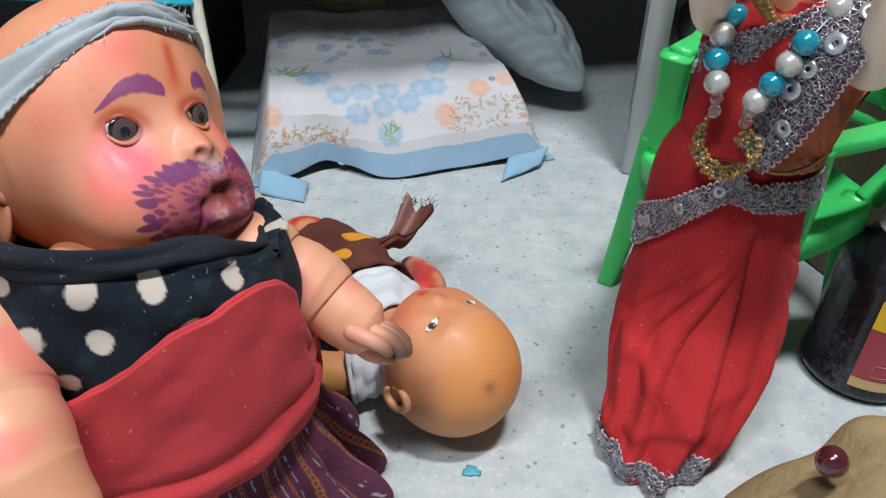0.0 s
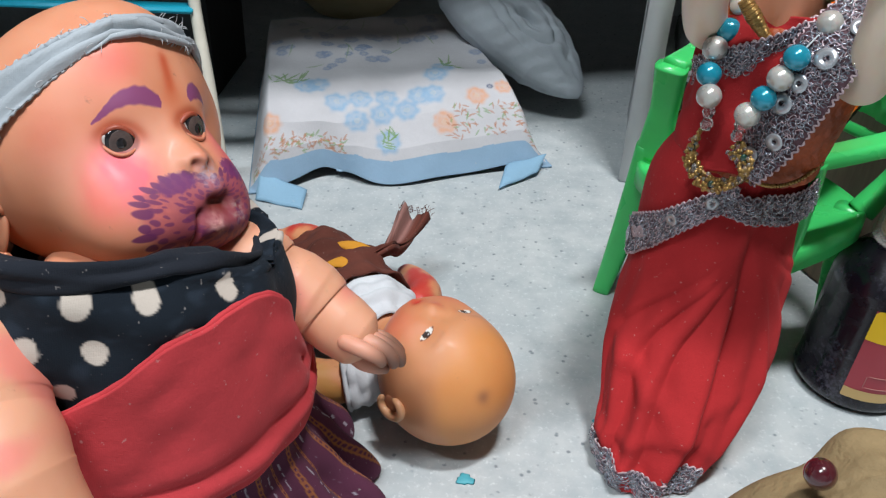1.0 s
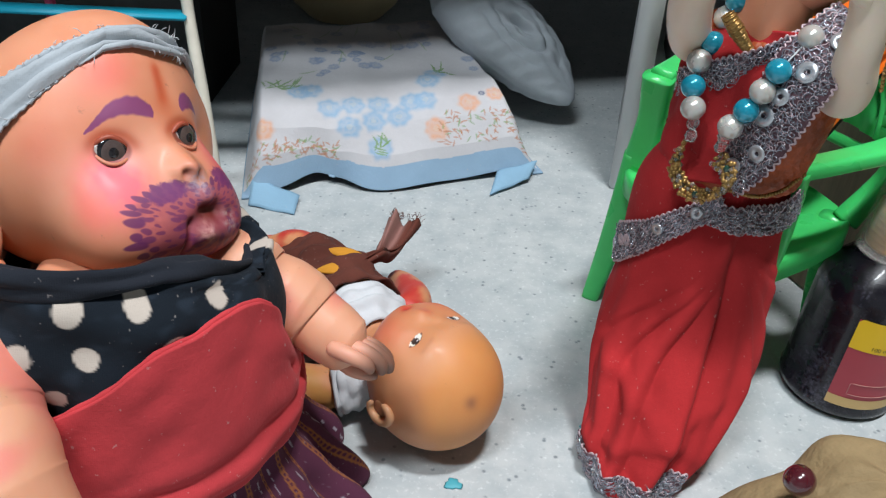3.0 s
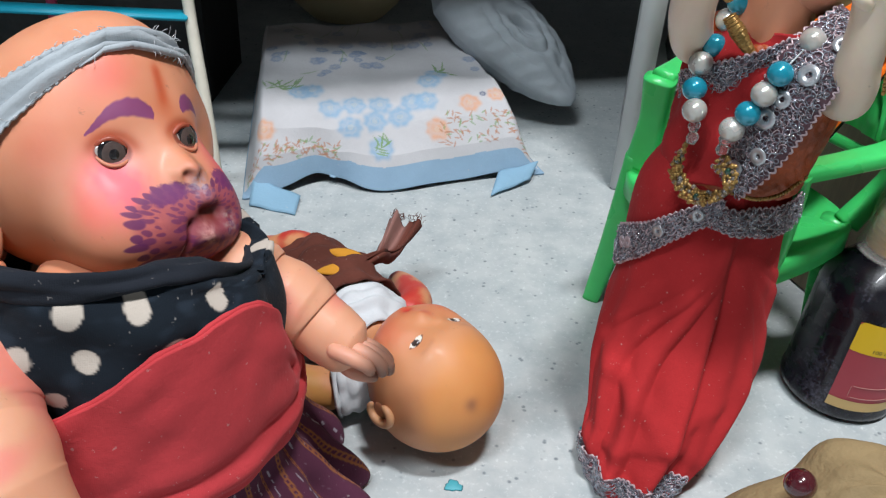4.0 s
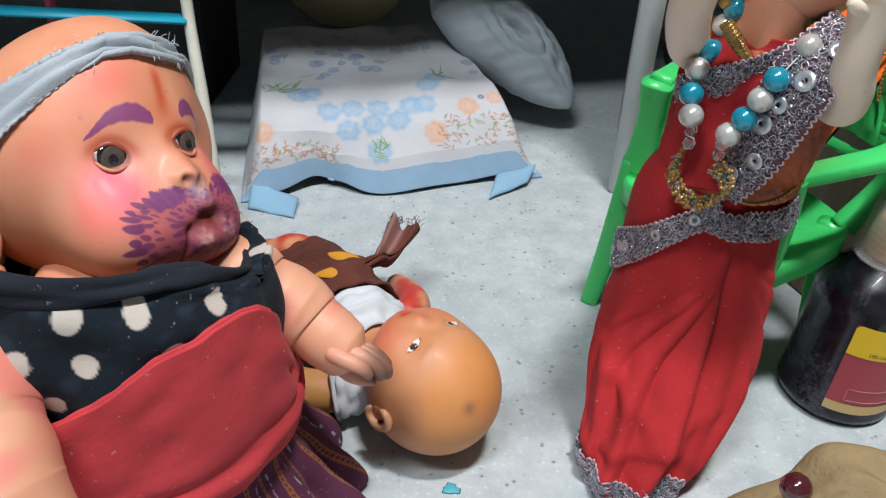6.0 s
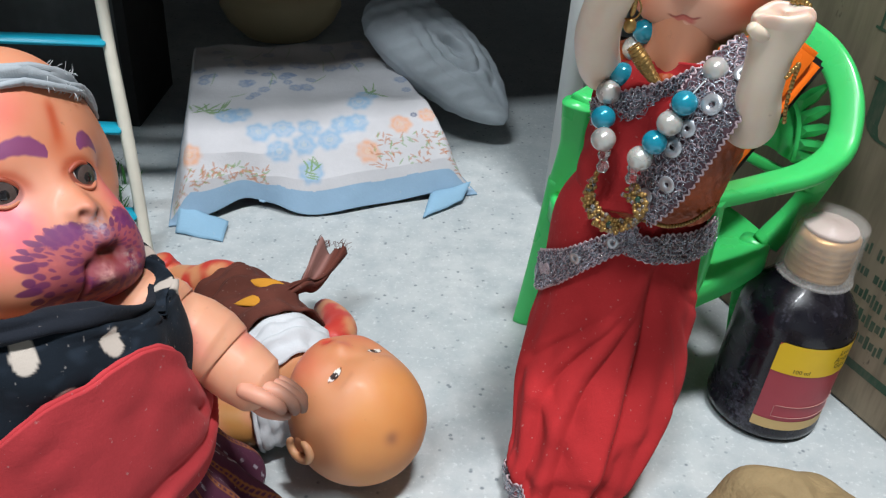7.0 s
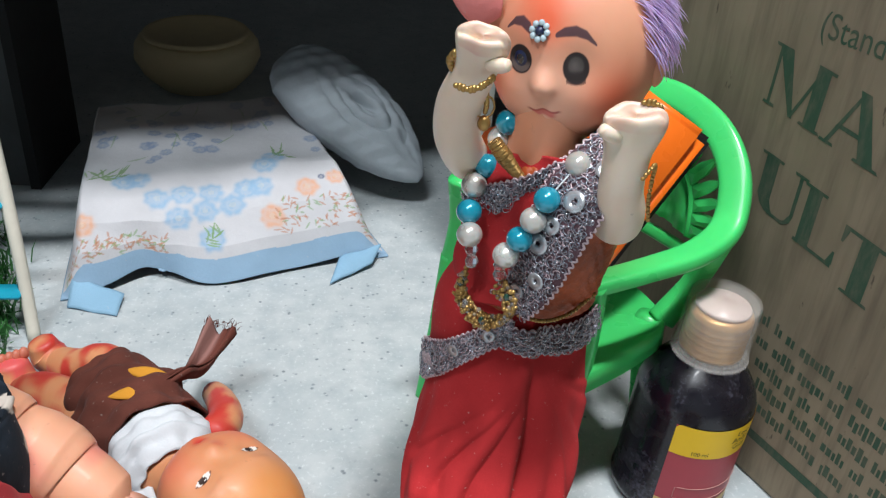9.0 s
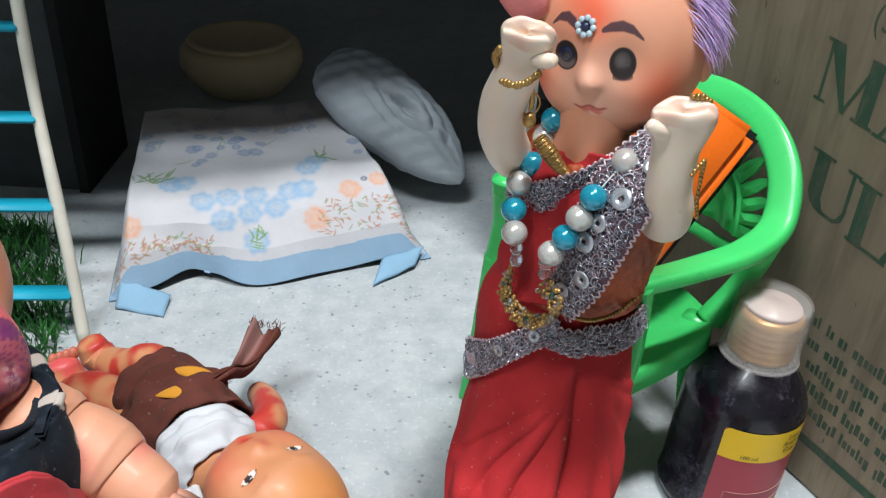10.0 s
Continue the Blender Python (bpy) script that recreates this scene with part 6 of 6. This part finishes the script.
def doll_hair():
    rnd = random.Random(5)
    f = Form()
    for k in range(2600):
        az, el = rnd.uniform(66, 190), rnd.uniform(10, 80)
        if rnd.random() < 0.35:
            az, el = rnd.uniform(-190, -105), rnd.uniform(10, 80)
        a, d = on_head(az, el, 0.0003)
        comb = np.array((0.35, 0.25, -0.9))
        down = comb - d * (comb @ d)
        down = unit(down + np.array([rnd.gauss(0, 0.07) for _ in range(3)]))
        L = rnd.uniform(0.008, 0.015)
        f.tube([a, a + d * 0.0013 + down * L * 0.35, a + d * 0.0014 + down * L * 0.75, a + d * rnd.uniform(0.0002, 0.0014) + down * L], [0.00014, 0.00018, 0.00015, 0.00006], n=8, seg=4)
    tagged(part("lilac_hair", f, HAIR), "short combed lilac hair on the standing doll", "hair", kind="stuff")
    g = Form()
    rows = []
    for s in np.linspace(0, 1, 24):
        c, d = on_head(-75 + 30 * s, 34 + 10 * s, 0.0)
        out = unit(np.array((-0.95, 0.1, 0.35)))
        w = 0.0085 * math.sin(math.pi * min(1, s * 0.85 + 0.12))
        base = np.array((0.1640, 0.3660, 0.1960)) + out * 0.017 * s
        rows.append([base + np.array((0, 0.35 * w * math.cos(q), w * math.sin(q))) for q in np.linspace(0, 2 * np.pi, 20, endpoint=False)])
    g.grid(np.array(rows), (0.75, 0.25, 0.24), caps=True)
    tagged(part("pink_hair_bow", g, DYED), "soft pink cloth bow on the doll's head", "bow")


doll_hair()


# ---- the sari ----
SKIRT_LV = [(0.1330, 0.1825, 0.3690, 0.0130, 0.0105), (0.1240, 0.1818, 0.3700, 0.0165, 0.0130), (0.1150, 0.1805, 0.3720, 0.0190, 0.0165), (0.1000, 0.1783, 0.3745, 0.0242, 0.0202), (0.0800, 0.1790, 0.3785, 0.0258, 0.0248), (0.0650, 0.1795, 0.3768, 0.0260, 0.0270),
            (0.0500, 0.1785, 0.3725, 0.0262, 0.0282), (0.0350, 0.1762, 0.3620, 0.0258, 0.0272), (0.0200, 0.1710, 0.3490, 0.0220, 0.0240), (0.0100, 0.1668, 0.3410, 0.0192, 0.0200), (0.0040, 0.1650, 0.3385, 0.0172, 0.0186), (0.0010, 0.1650, 0.3375, 0.0166, 0.0180)]


def skirt_ripple(A, K):
    """Knife folds fan out from one point of the waist down to the hem: proud on one side, falling sharply on the other."""
    deg = (np.degrees(A) + 250) % 360 - 250
    fan = smooth01(K, 0.26, 0.66)
    out = 0.0006 * np.sin(9 * A + 11 * K) * fan + 0.0004 * np.sin(17 * A - 8 * K) * fan
    for low, amp, wide, hollow, dip in ((-91, 0.0066, 22, 30, 0.75), (-120, 0.0052, 17, 9, 0.4), (-146, 0.0042, 15, 9, 0.35), (-172, 0.0028, 14, 9, 0.35), (-40, 0.0024, 14, 9, 0.3), (-15, 0.0022, 18, 9, 0.3), (40, 0.0020, 25, 9, 0.3), (90, 0.0020, 25, 9, 0.3)):
        edge = -80 + (low + 80) * fan + 3.0 * np.sin(7 * K + low)
        side = 1 / (1 + np.exp(np.clip((deg - edge) / 1.5, -40, 40)))
        out = out + amp * (0.10 + 0.90 * fan) * (1 - 0.45 * smooth01(K, 0.85, 1.0)) * (side * np.exp(-np.clip(edge - deg, 0, 200) / wide) - dip * (1 - side) * np.exp(-np.clip(deg - edge, 0, 200) / hollow))
    front = np.exp(-((deg + 115) / 60) ** 2)
    for k0, lean, amp in ((0.64, 0.0016, 0.0018), (0.74, -0.0012, 0.0016), (0.82, 0.0014, 0.0016)):
        out = out + front * amp * np.exp(-((K - k0 - lean * (deg + 130)) / 0.022) ** 2)
    return out + 0.0026 * np.exp(-((deg + 168) / 28) ** 2) * np.exp(-((K - 0.62) / 0.10) ** 2) + 0.0015 * np.sin(3 * A + 1) * smooth01(K, 0.85, 1.0)


def sari():
    ob, p = ring_cloth("red_sari_skirt", RED_CLOTH, "pleated crimson cotton sari skirt with silver lace hem", "sari", SKIRT_LV, None, 540, 180, skirt_ripple)
    return ob, p


SARI, SARI_P = sari()


def lace(parent, name, line, up, width, rows_of_loops, seed, out=0.0012):
    """Silver lace along a line: net ground, rows of looped cord, tinsel, wavy edges. up: the band's cross direction at each point; width may vary along it."""
    rnd = random.Random(seed)
    n = len(line)
    line, up = np.asarray(line), np.asarray(up)
    wide = np.interp(np.linspace(0, 1, n), np.linspace(0, 1, len(width)), width) if isinstance(width, (list, tuple)) else np.full(n, width)
    tan = np.gradient(line, axis=0)
    length = np.linalg.norm(np.diff(line, axis=0), axis=1).sum()
    tan /= np.linalg.norm(tan, axis=1)[:, None]
    nrm = np.cross(tan, up)
    nrm /= np.linalg.norm(nrm, axis=1)[:, None]
    nrm = nrm * np.sign(np.einsum("ij,ij->i", nrm, np.array((0.12, 0.12, 0.23)) - line))[:, None]

    def at(k, s, o):
        q = min(n - 1.001, max(0.0, k * (n - 1)))
        i = int(q)
        w = q - i
        a, b = (line[j] + up[j] * (s * wide[j] / 2) + nrm[j] * o for j in (i, i + 1))
        return a * (1 - w) + b * w

    f = Form()
    f.grid(np.array([[at(k, s, out * 0.4 + 0.0003 * math.sin(40 * k + 5 * s)) for s in np.linspace(-1, 1, 9)] for k in np.linspace(0, 1, n)]), wrap=False)
    band = part(name, f, NET, parent, "dusty violet net ground")
    band.modifiers.new("thickness", "SOLIDIFY").thickness = 0.0006

    def cords(name, m, label, rows, r0, thick, lift, step):
        g = Form()
        for s in rows:
            loops = max(3, int(length / step))
            lead, pts = rnd.uniform(0, 6), []
            size = [rnd.uniform(0.55, 1.35) for _ in range(loops + 2)]
            for q in np.linspace(0, 1, loops * 9):
                turn = q * loops * 2 * math.pi + lead
                r = r0 * size[int(q * loops)]
                along = r * math.cos(turn) / length
                pts.append(at(min(1, max(0, q + along)), s + (r * math.sin(turn) + rnd.gauss(0, 0.00016)) / (0.5 * wide[int(q * (n - 1))]), out + lift + 0.0004 * math.sin(turn * 0.5 + s * 9)))
            g.tube(pts, [thick] * 3, n=loops * 12, seg=5, ends=False)
        tagged(part(name, g, m, band, label), kind="stuff")

    spread = np.linspace(-0.80, 0.80, rows_of_loops + 2)
    cords("looped_cord", SILVER, "looped silver cord", spread, 0.00100, 0.00016, 0.0003, 0.0019)
    cords("rose_cord", ROSE_THREAD, "looped rose-silver cord", spread[:-1] + 0.5 * (spread[1] - spread[0]), 0.00090, 0.00015, 0.0001, 0.0026)
    h = Form()
    for c in range(int(length * 5200)):
        k, s = rnd.random(), rnd.uniform(-0.9, 0.9)
        o = at(k, s, out + rnd.uniform(0.0, 0.0008))
        i = min(n - 1, int(k * (n - 1)))
        d = unit(rnd.gauss(0, 1) * tan[i] + rnd.gauss(0, 1) * up[i] + rnd.gauss(0, 0.4) * nrm[i]) * rnd.uniform(0.0004, 0.0010)
        h.tube([o - d, o + nrm[i] * 0.0002, o + d], [0.00013] * 3, n=4, seg=4, ends=False)
    tagged(part("tinsel", h, TINSEL, band, "bright silver tinsel"), kind="stuff")
    g = Form()
    for s in (-1.0, 1.0):
        m = int(length / 0.00022)
        g.tube([at(q, s + 0.00050 * math.sin(q * length / 0.0022 * 2 * math.pi) / (0.5 * wide[int(q * (n - 1))]), out * 0.8) for q in np.linspace(0, 1, m)], [0.00032] * 3, n=m, seg=6, ends=False)
    part("edging", g, ROSE_THREAD, band, "wavy rose-silver edging")
    return at, nrm, tan


def sequin(parent, c, nrm, r=0.0021, m=SEQUIN):
    a = unit(np.cross(nrm, (0.3, 0.5, 0.8)))
    b = np.cross(nrm, a)
    q = np.linspace(0, 2 * np.pi, 22, endpoint=False)
    rows = []
    for rr, z in ((0.30, 0.0), (0.30, 0.00035), (0.62, 0.00018), (1.0, 0.00042), (1.0, 0.0001)):
        rows.append([c + nrm * z + r * rr * (math.cos(k) * a + math.sin(k) * b) for k in q])
    rows.append(rows[0])
    part("sequin", Form().grid(np.array(rows)), m, parent, "shiny grey sequin")


def loft_line(P, z_fn, a0, a1, n, push=0.0006):
    """A line over the skirt's surface from angle a0 to a1 at the heights that z_fn gives."""
    rows, cols = P.shape[:2]
    out, up = [], []
    for q in np.linspace(0, 1, n):
        a = radians(a0 + (a1 - a0) * q) % (2 * np.pi)
        j = int(a / (2 * np.pi) * cols) % cols
        k = float(np.interp(-z_fn(q), -P[:, j, 2], np.arange(rows)))
        i = min(rows - 2, int(k))
        p = P[i, j] * (1 - (k - i)) + P[i + 1, j] * (k - i)
        u = unit(P[max(0, i - 5), j] - P[min(rows - 1, i + 6), j])
        o = np.array((math.cos(a), math.sin(a), 0))
        out.append(p + o * push), up.append(u)
    o = np.array(out)
    for _ in range(3):
        o[1:-1] = (o[:-2] + o[1:-1] * 2 + o[2:]) / 4
    return o, np.array(up)


BELT_Q, BELT_Z = (0.0, 0.25, 0.5, 0.7, 0.89, 1.0), (0.0665, 0.0735, 0.0820, 0.0915, 0.0995, 0.1020)


def sari_trim():
    # hem lace
    line, up = loft_line(SARI_P, lambda q: 0.0062, -215, -52, 100)
    at, nrm, tan = lace(SARI, "hem_lace", line, up, 0.0105, 4, 31)
    for k in (0.25, 0.45, 0.62, 0.8):
        sequin(SARI, at(k, -0.1, 0.0016), nrm[int(k * 99)], 0.0020)
    # belt lace that crosses from low on one hip up to the waist
    belt = thing("sari_lace_belt", (0.178, 0.36, 0.09), "wide silver lace band with sequins round the sari waist", "belt")
    line, up = loft_line(SARI_P, lambda q: float(np.interp(q, BELT_Q, BELT_Z)), -190, -96, 90, 0.0022)
    at, nrm, tan = lace(belt, "band", line, up, [0.0150, 0.0150, 0.0135, 0.0110, 0.0085], 5, 32)
    for k, s in ((0.16, -0.1), (0.27, 0.1), (0.36, 0.0), (0.62, 0.2), (0.86, 0.25)):
        sequin(belt, at(k, s, 0.0018), nrm[int(k * 89)], 0.0021, SEQUIN if k > 0.4 or k < 0.2 else ROSE_THREAD)
    line, up = loft_line(SARI_P, lambda q: 0.1005 - 0.0030 * math.sin(3 * q), -100, -10, 70, 0.0028)
    at, nrm, tan = lace(belt, "band", line, up, [0.0070, 0.0105, 0.0115, 0.0110], 4, 33)


sari_trim()


def blouse():
    def gold_thread(A, K):
        return 0.0004 * np.sin(31 * A) * np.sin(60 * K)
    ring_cloth("brocade_blouse", BROCADE, "orange-red brocade blouse on the standing doll", "blouse",
               [(0.1560, 0.1825, 0.3665, 0.0170, 0.0115), (0.1520, 0.1825, 0.3660, 0.0225, 0.0152), (0.1350, 0.1825, 0.3660, 0.0228, 0.0160), (0.1180, 0.1815, 0.3680, 0.0215, 0.0165), (0.1080, 0.1800, 0.3710, 0.0225, 0.0185)], None, 140, 50, gold_thread, turn=-42)
    # red shoulder cloth that runs over the chest
    f = Form()
    s, t = np.meshgrid(np.linspace(-1, 1, 40), np.linspace(0, 1, 70))
    a = np.radians(-170 + 122 * (s + 1) / 2 - 8 * t)
    z = 0.1565 - 0.049 * t + 0.0050 * np.clip(s, 0, 1) - 0.008 * np.clip(-s, 0, 1) * (1 - t)
    rx, ry = 0.0242 - 0.0050 * smooth01(z, 0.148, 0.160), 0.0172 - 0.0045 * smooth01(z, 0.148, 0.160) + 0.0032 * t
    rip = 0.0006 * np.sin(9 * s + 6 * t) + 0.0005 * np.sin(15 * t - 5 * s)
    X, Y = (rx + rip) * np.cos(a), (ry + rip) * np.sin(a)
    c, d = math.cos(radians(-42)), math.sin(radians(-42))
    f.grid(np.stack([0.1825 - 0.0015 * t + c * X - d * Y, 0.3660 + 0.003 * t + d * X + c * Y, z], -1), wrap=False)
    ob = tagged(part("red_sari_drape", f, RED_CLOTH), "crimson sari cloth draped over the doll's chest", "sari")
    ob.modifiers.new("thickness", "SOLIDIFY").thickness = 0.0009
    # neck lace, then the broad lace from one shoulder to the waist
    line = spline([(0.1600, 0.3735, 0.1340), (0.1635, 0.3625, 0.1405), (0.1685, 0.3540, 0.1465), (0.1765, 0.3505, 0.1517), (0.1842, 0.3528, 0.1560)], 60)
    up = np.tile(unit((-0.20, -0.25, 1)), (60, 1))
    at, nrm, tan = lace(ob, "neck_lace", line, up, 0.0105, 4, 41)
    line = spline([(0.1985, 0.3490, 0.1660), (0.1900, 0.3440, 0.1580), (0.1847, 0.3415, 0.1497), (0.1815, 0.3415, 0.1390), (0.1787, 0.3436, 0.1264), (0.1745, 0.3490, 0.1134)], 80)
    up = np.array([unit(np.cross(unit((-0.70, -0.71, 0.05)), d)) for d in np.gradient(line, axis=0)])
    at, nrm, tan = lace(ob, "shoulder_lace", line, up, [0.0150, 0.0185, 0.0190, 0.0175, 0.0150, 0.0120], 6, 42)
    for k, s, r in ((0.14, 0.2, 0.0026), (0.34, 0.1, 0.0030), (0.50, -0.15, 0.0026), (0.62, -0.3, 0.0031), (0.78, 0.2, 0.0026), (0.90, -0.2, 0.0024)):
        sequin(ob, at(k, s, 0.0020), nrm[int(k * 79)], r)


blouse()


# ---- jewellery ----
def clear(q, k):
    """A place moved a little out from the doll's chest."""
    return np.asarray(q) + k * (np.array((0.100, 0.109, 0.239)) - np.asarray(q))


def necklace():
    ob = thing("bead_necklace", (0.1725, 0.345, 0.14), "long necklace of turquoise and pearl beads with gold pendant", "necklace")
    left = [(0.1690, 0.3640, 0.1640, 1), (0.1675, 0.3665, 0.1578, 0), (0.1645, 0.3630, 0.1510, 1), (0.1612, 0.3610, 0.1460, 0), (0.1604, 0.3580, 0.1392, 1), (0.1610, 0.3545, 0.1338, 0)]
    right = [(0.1937, 0.3558, 0.1633, 1), (0.1867, 0.3478, 0.1601, 0), (0.1788, 0.3425, 0.1519, 1), (0.1758, 0.3420, 0.1458, 0), (0.1728, 0.3420, 0.1397, 1), (0.1696, 0.3422, 0.1343, 0)]
    # the strands and the pendant hang clear of the cloth
    left = [tuple(clear((x, y, z), 0.02 * k / 5)) + (blue,) for k, (x, y, z, blue) in enumerate(left)]
    for x, y, z, blue in left + right:
        part("bead", Form().ball((x, y, z), (0.0037, 0.0037, 0.0036), nu=28, nv=18), BLUE_BEAD if blue else PEARL, ob, "turquoise bead" if blue else "pearl bead")
    f = Form()
    for strand in (left, right):
        f.tube([q[:3] for q in strand], [0.00025] * 3, n=50, seg=5)
    f.tube([(0.1690, 0.3640, 0.1640), (0.172, 0.374, 0.1690), (0.183, 0.379, 0.1700), (0.192, 0.368, 0.1680), (0.1937, 0.3558, 0.1633)], [0.00025] * 3, n=30, seg=5)
    part("thread", f, WHITE_CLOTH, ob)
    for q in ((0.1622, 0.3555, 0.1285), (0.1626, 0.3562, 0.1240), (0.1699, 0.3470, 0.1290), (0.1703, 0.3490, 0.1245)):
        part("crystal", Form().ball(clear(q, 0.024), (0.0020, 0.0020, 0.0022), nu=8, nv=5), CRYSTAL, ob, "clear faceted bead", smooth=False)
    pend = part("pendant", Form().tube([clear(q, 0.026) for q in ((0.1618, 0.3598, 0.1190), (0.1614, 0.3600, 0.1115), (0.1649, 0.3566, 0.1066), (0.1697, 0.3519, 0.1068), (0.1744, 0.3472, 0.1115), (0.1750, 0.3467, 0.1172), (0.1712, 0.3504, 0.1212))], [0.0008, 0.0010, 0.0013, 0.0014, 0.0012, 0.0010, 0.0007], n=60, seg=12, flat=0.6), GOLD_DARK, ob, "curved gold pendant")
    line = spline([clear(q, 0.026) for q in ((0.1608, 0.3588, 0.1190), (0.1604, 0.3590, 0.1115), (0.1639, 0.3555, 0.1062), (0.1687, 0.3508, 0.1064), (0.1734, 0.3461, 0.1115), (0.1740, 0.3456, 0.1172), (0.1702, 0.3494, 0.1212))], 46)
    f = Form()
    rnd = random.Random(8)
    wreath = {0: Form(), 1: Form()}
    for q in spline(line, 64):
        for o in (-0.0017, -0.0006, 0.0006, 0.0017):
            r = rnd.uniform(0.00045, 0.00085)
            wreath[int(rnd.random() < 0.22)].ball(q + np.array((o * 0.6, -0.0003, o)) + np.array([rnd.gauss(0, 0.0003) for _ in range(3)]), (r, r, r), nu=9, nv=6)
    f = wreath[0]
    tagged(part("clear_beading", wreath[1], CRYSTAL, pend, "tiny clear beads"), kind="stuff")
    tagged(part("gold_beading", f, GOLD, pend, "tiny gold beading"), kind="stuff")
    for k in (4, 12, 20, 30, 40):
        part("stone", Form().ball(line[k] + np.array((0, -0.0004, 0)), (0.0012, 0.0008, 0.0014), nu=12, nv=8), GEM_GREEN if k % 3 else CRYSTAL, pend, "small dark green stone")
    # gold coil at the throat
    c = spline([(0.1642, 0.3530, 0.1632), (0.1668, 0.3520, 0.1600), (0.1703, 0.3515, 0.1558), (0.1742, 0.3510, 0.1518)], 40)
    choker = thing("gold_choker", c[0], "ribbed gold coil choker at the doll's throat", "necklace")
    part("core", Form().tube(c, [0.0017, 0.0021, 0.0017, 0.0008], n=60, seg=12), GOLD, choker)
    for q in np.linspace(0.02, 0.98, 28):
        i = int(q * 39)
        d = unit(c[min(39, i + 1)] - c[max(0, i - 1)])
        a = unit(np.cross(d, (0, 1, 0)))
        b = np.cross(d, a)
        r = float(np.interp(q, (0, 0.4, 1), (0.0018, 0.0022, 0.0009)))
        part("coil_ring", Form().tube([c[i] + r * (math.cos(w) * a + math.sin(w) * b) for w in np.linspace(0, 6.4, 12)], [0.00026] * 3, n=20, seg=5, ends=False), GOLD, choker)


necklace()


def small_gold():
    p, d = on_head(-4, 23, 0.0006)
    ob = thing("forehead_gem", p, "round pale blue stone stuck on the forehead", "jewel")
    sd = unit(np.cross((0, 0, 1), d))
    upv = np.cross(d, sd)
    part("stone", Form().ball(p, (0.0010, 0.0012, 0.0012), np.array([d, sd, upv]), nu=20, nv=12), IRIS_BLUE, ob, "dark blue stone")
    for k in range(8):
        q = p + 0.0021 * (math.cos(k * 0.785) * sd + math.sin(k * 0.785) * upv)
        part("petal", Form().ball(q, (0.0007, 0.0009, 0.0009), np.array([d, sd, upv]), nu=10, nv=7), GEM_BLUE, ob, "pale blue stone")

    def chain(name, label, pts, r=0.0009, n=16):
        line = spline(pts, n)
        top = thing(name, pts[0], label, "bracelet")
        for k, q in enumerate(line):
            part("bead", Form().ball(q, (r, r, r * (1.3 if k % 3 else 0.9)), nu=10, nv=7), GOLD, top)

    chain("gold_bangle", "thin gold bead bracelet on the doll's wrist", [(0.1962, 0.3310, 0.1852), (0.1985, 0.3300, 0.1855), (0.2003, 0.3300, 0.1838), (0.2005, 0.3310, 0.1815)], 0.0008, 8)
    chain("gold_bangle", "thin gold bead bracelet on the doll's arm", [(0.1985, 0.3275, 0.1670), (0.2012, 0.3290, 0.1700), (0.2020, 0.3315, 0.1650), (0.2028, 0.3335, 0.1580), (0.2040, 0.3345, 0.1520)], 0.0006, 20)
    chain("gold_bangle", "thin gold bead bracelet on the doll's wrist", [(0.1520, 0.3305, 0.1868), (0.1550, 0.3285, 0.1868), (0.1578, 0.3285, 0.1878), (0.1602, 0.3300, 0.1893)], 0.0008, 12)
    chain("gold_bangle", "sparkling stone bracelet on the doll's wrist", [(0.1512, 0.3385, 0.1880), (0.1504, 0.3372, 0.1905), (0.1514, 0.3358, 0.1925)], 0.0010, 6)
    e = thing("gold_earring", (0.1600, 0.347, 0.175), "long gold drop earring beside the doll's cheek", "earring")
    part("hook", Form().tube([(0.1596, 0.3440, 0.1850), (0.1600, 0.3430, 0.1815), (0.1605, 0.3430, 0.1775), (0.1602, 0.3435, 0.1745)], [0.0005, 0.0008, 0.0007, 0.0006], n=24, seg=8), GOLD, e)
    part("drop", Form().ball((0.1603, 0.3435, 0.1722), (0.0017, 0.0017, 0.0021), nu=16, nv=12), GOLD, e)
    part("ring", Form().tube([(0.1600 + 0.0026 * math.cos(q), 0.3440, 0.1765 + 0.0030 * math.sin(q)) for q in np.linspace(0, 6.3, 12)], [0.00025] * 3, n=30, seg=6, ends=False), GOLD, e)
    f = Form()
    f.tube([(0.1760, 0.3475, 0.1110), (0.1830, 0.3450, 0.1110), (0.1905, 0.3470, 0.1125), (0.1990, 0.3550, 0.1145)], [0.0004] * 4, n=30, seg=6)
    rnd = random.Random(2)
    for q in spline([(0.1760, 0.3470, 0.1110), (0.1830, 0.3445, 0.1110), (0.1905, 0.3465, 0.1125), (0.1990, 0.3545, 0.1145)], 26):
        f.ball(q, (0.0007, 0.0007, 0.0007), nu=8, nv=6)
    tagged(part("gold_waist_chain", f, GOLD), "fine gold chain across the doll's waist", "chain")


small_gold()
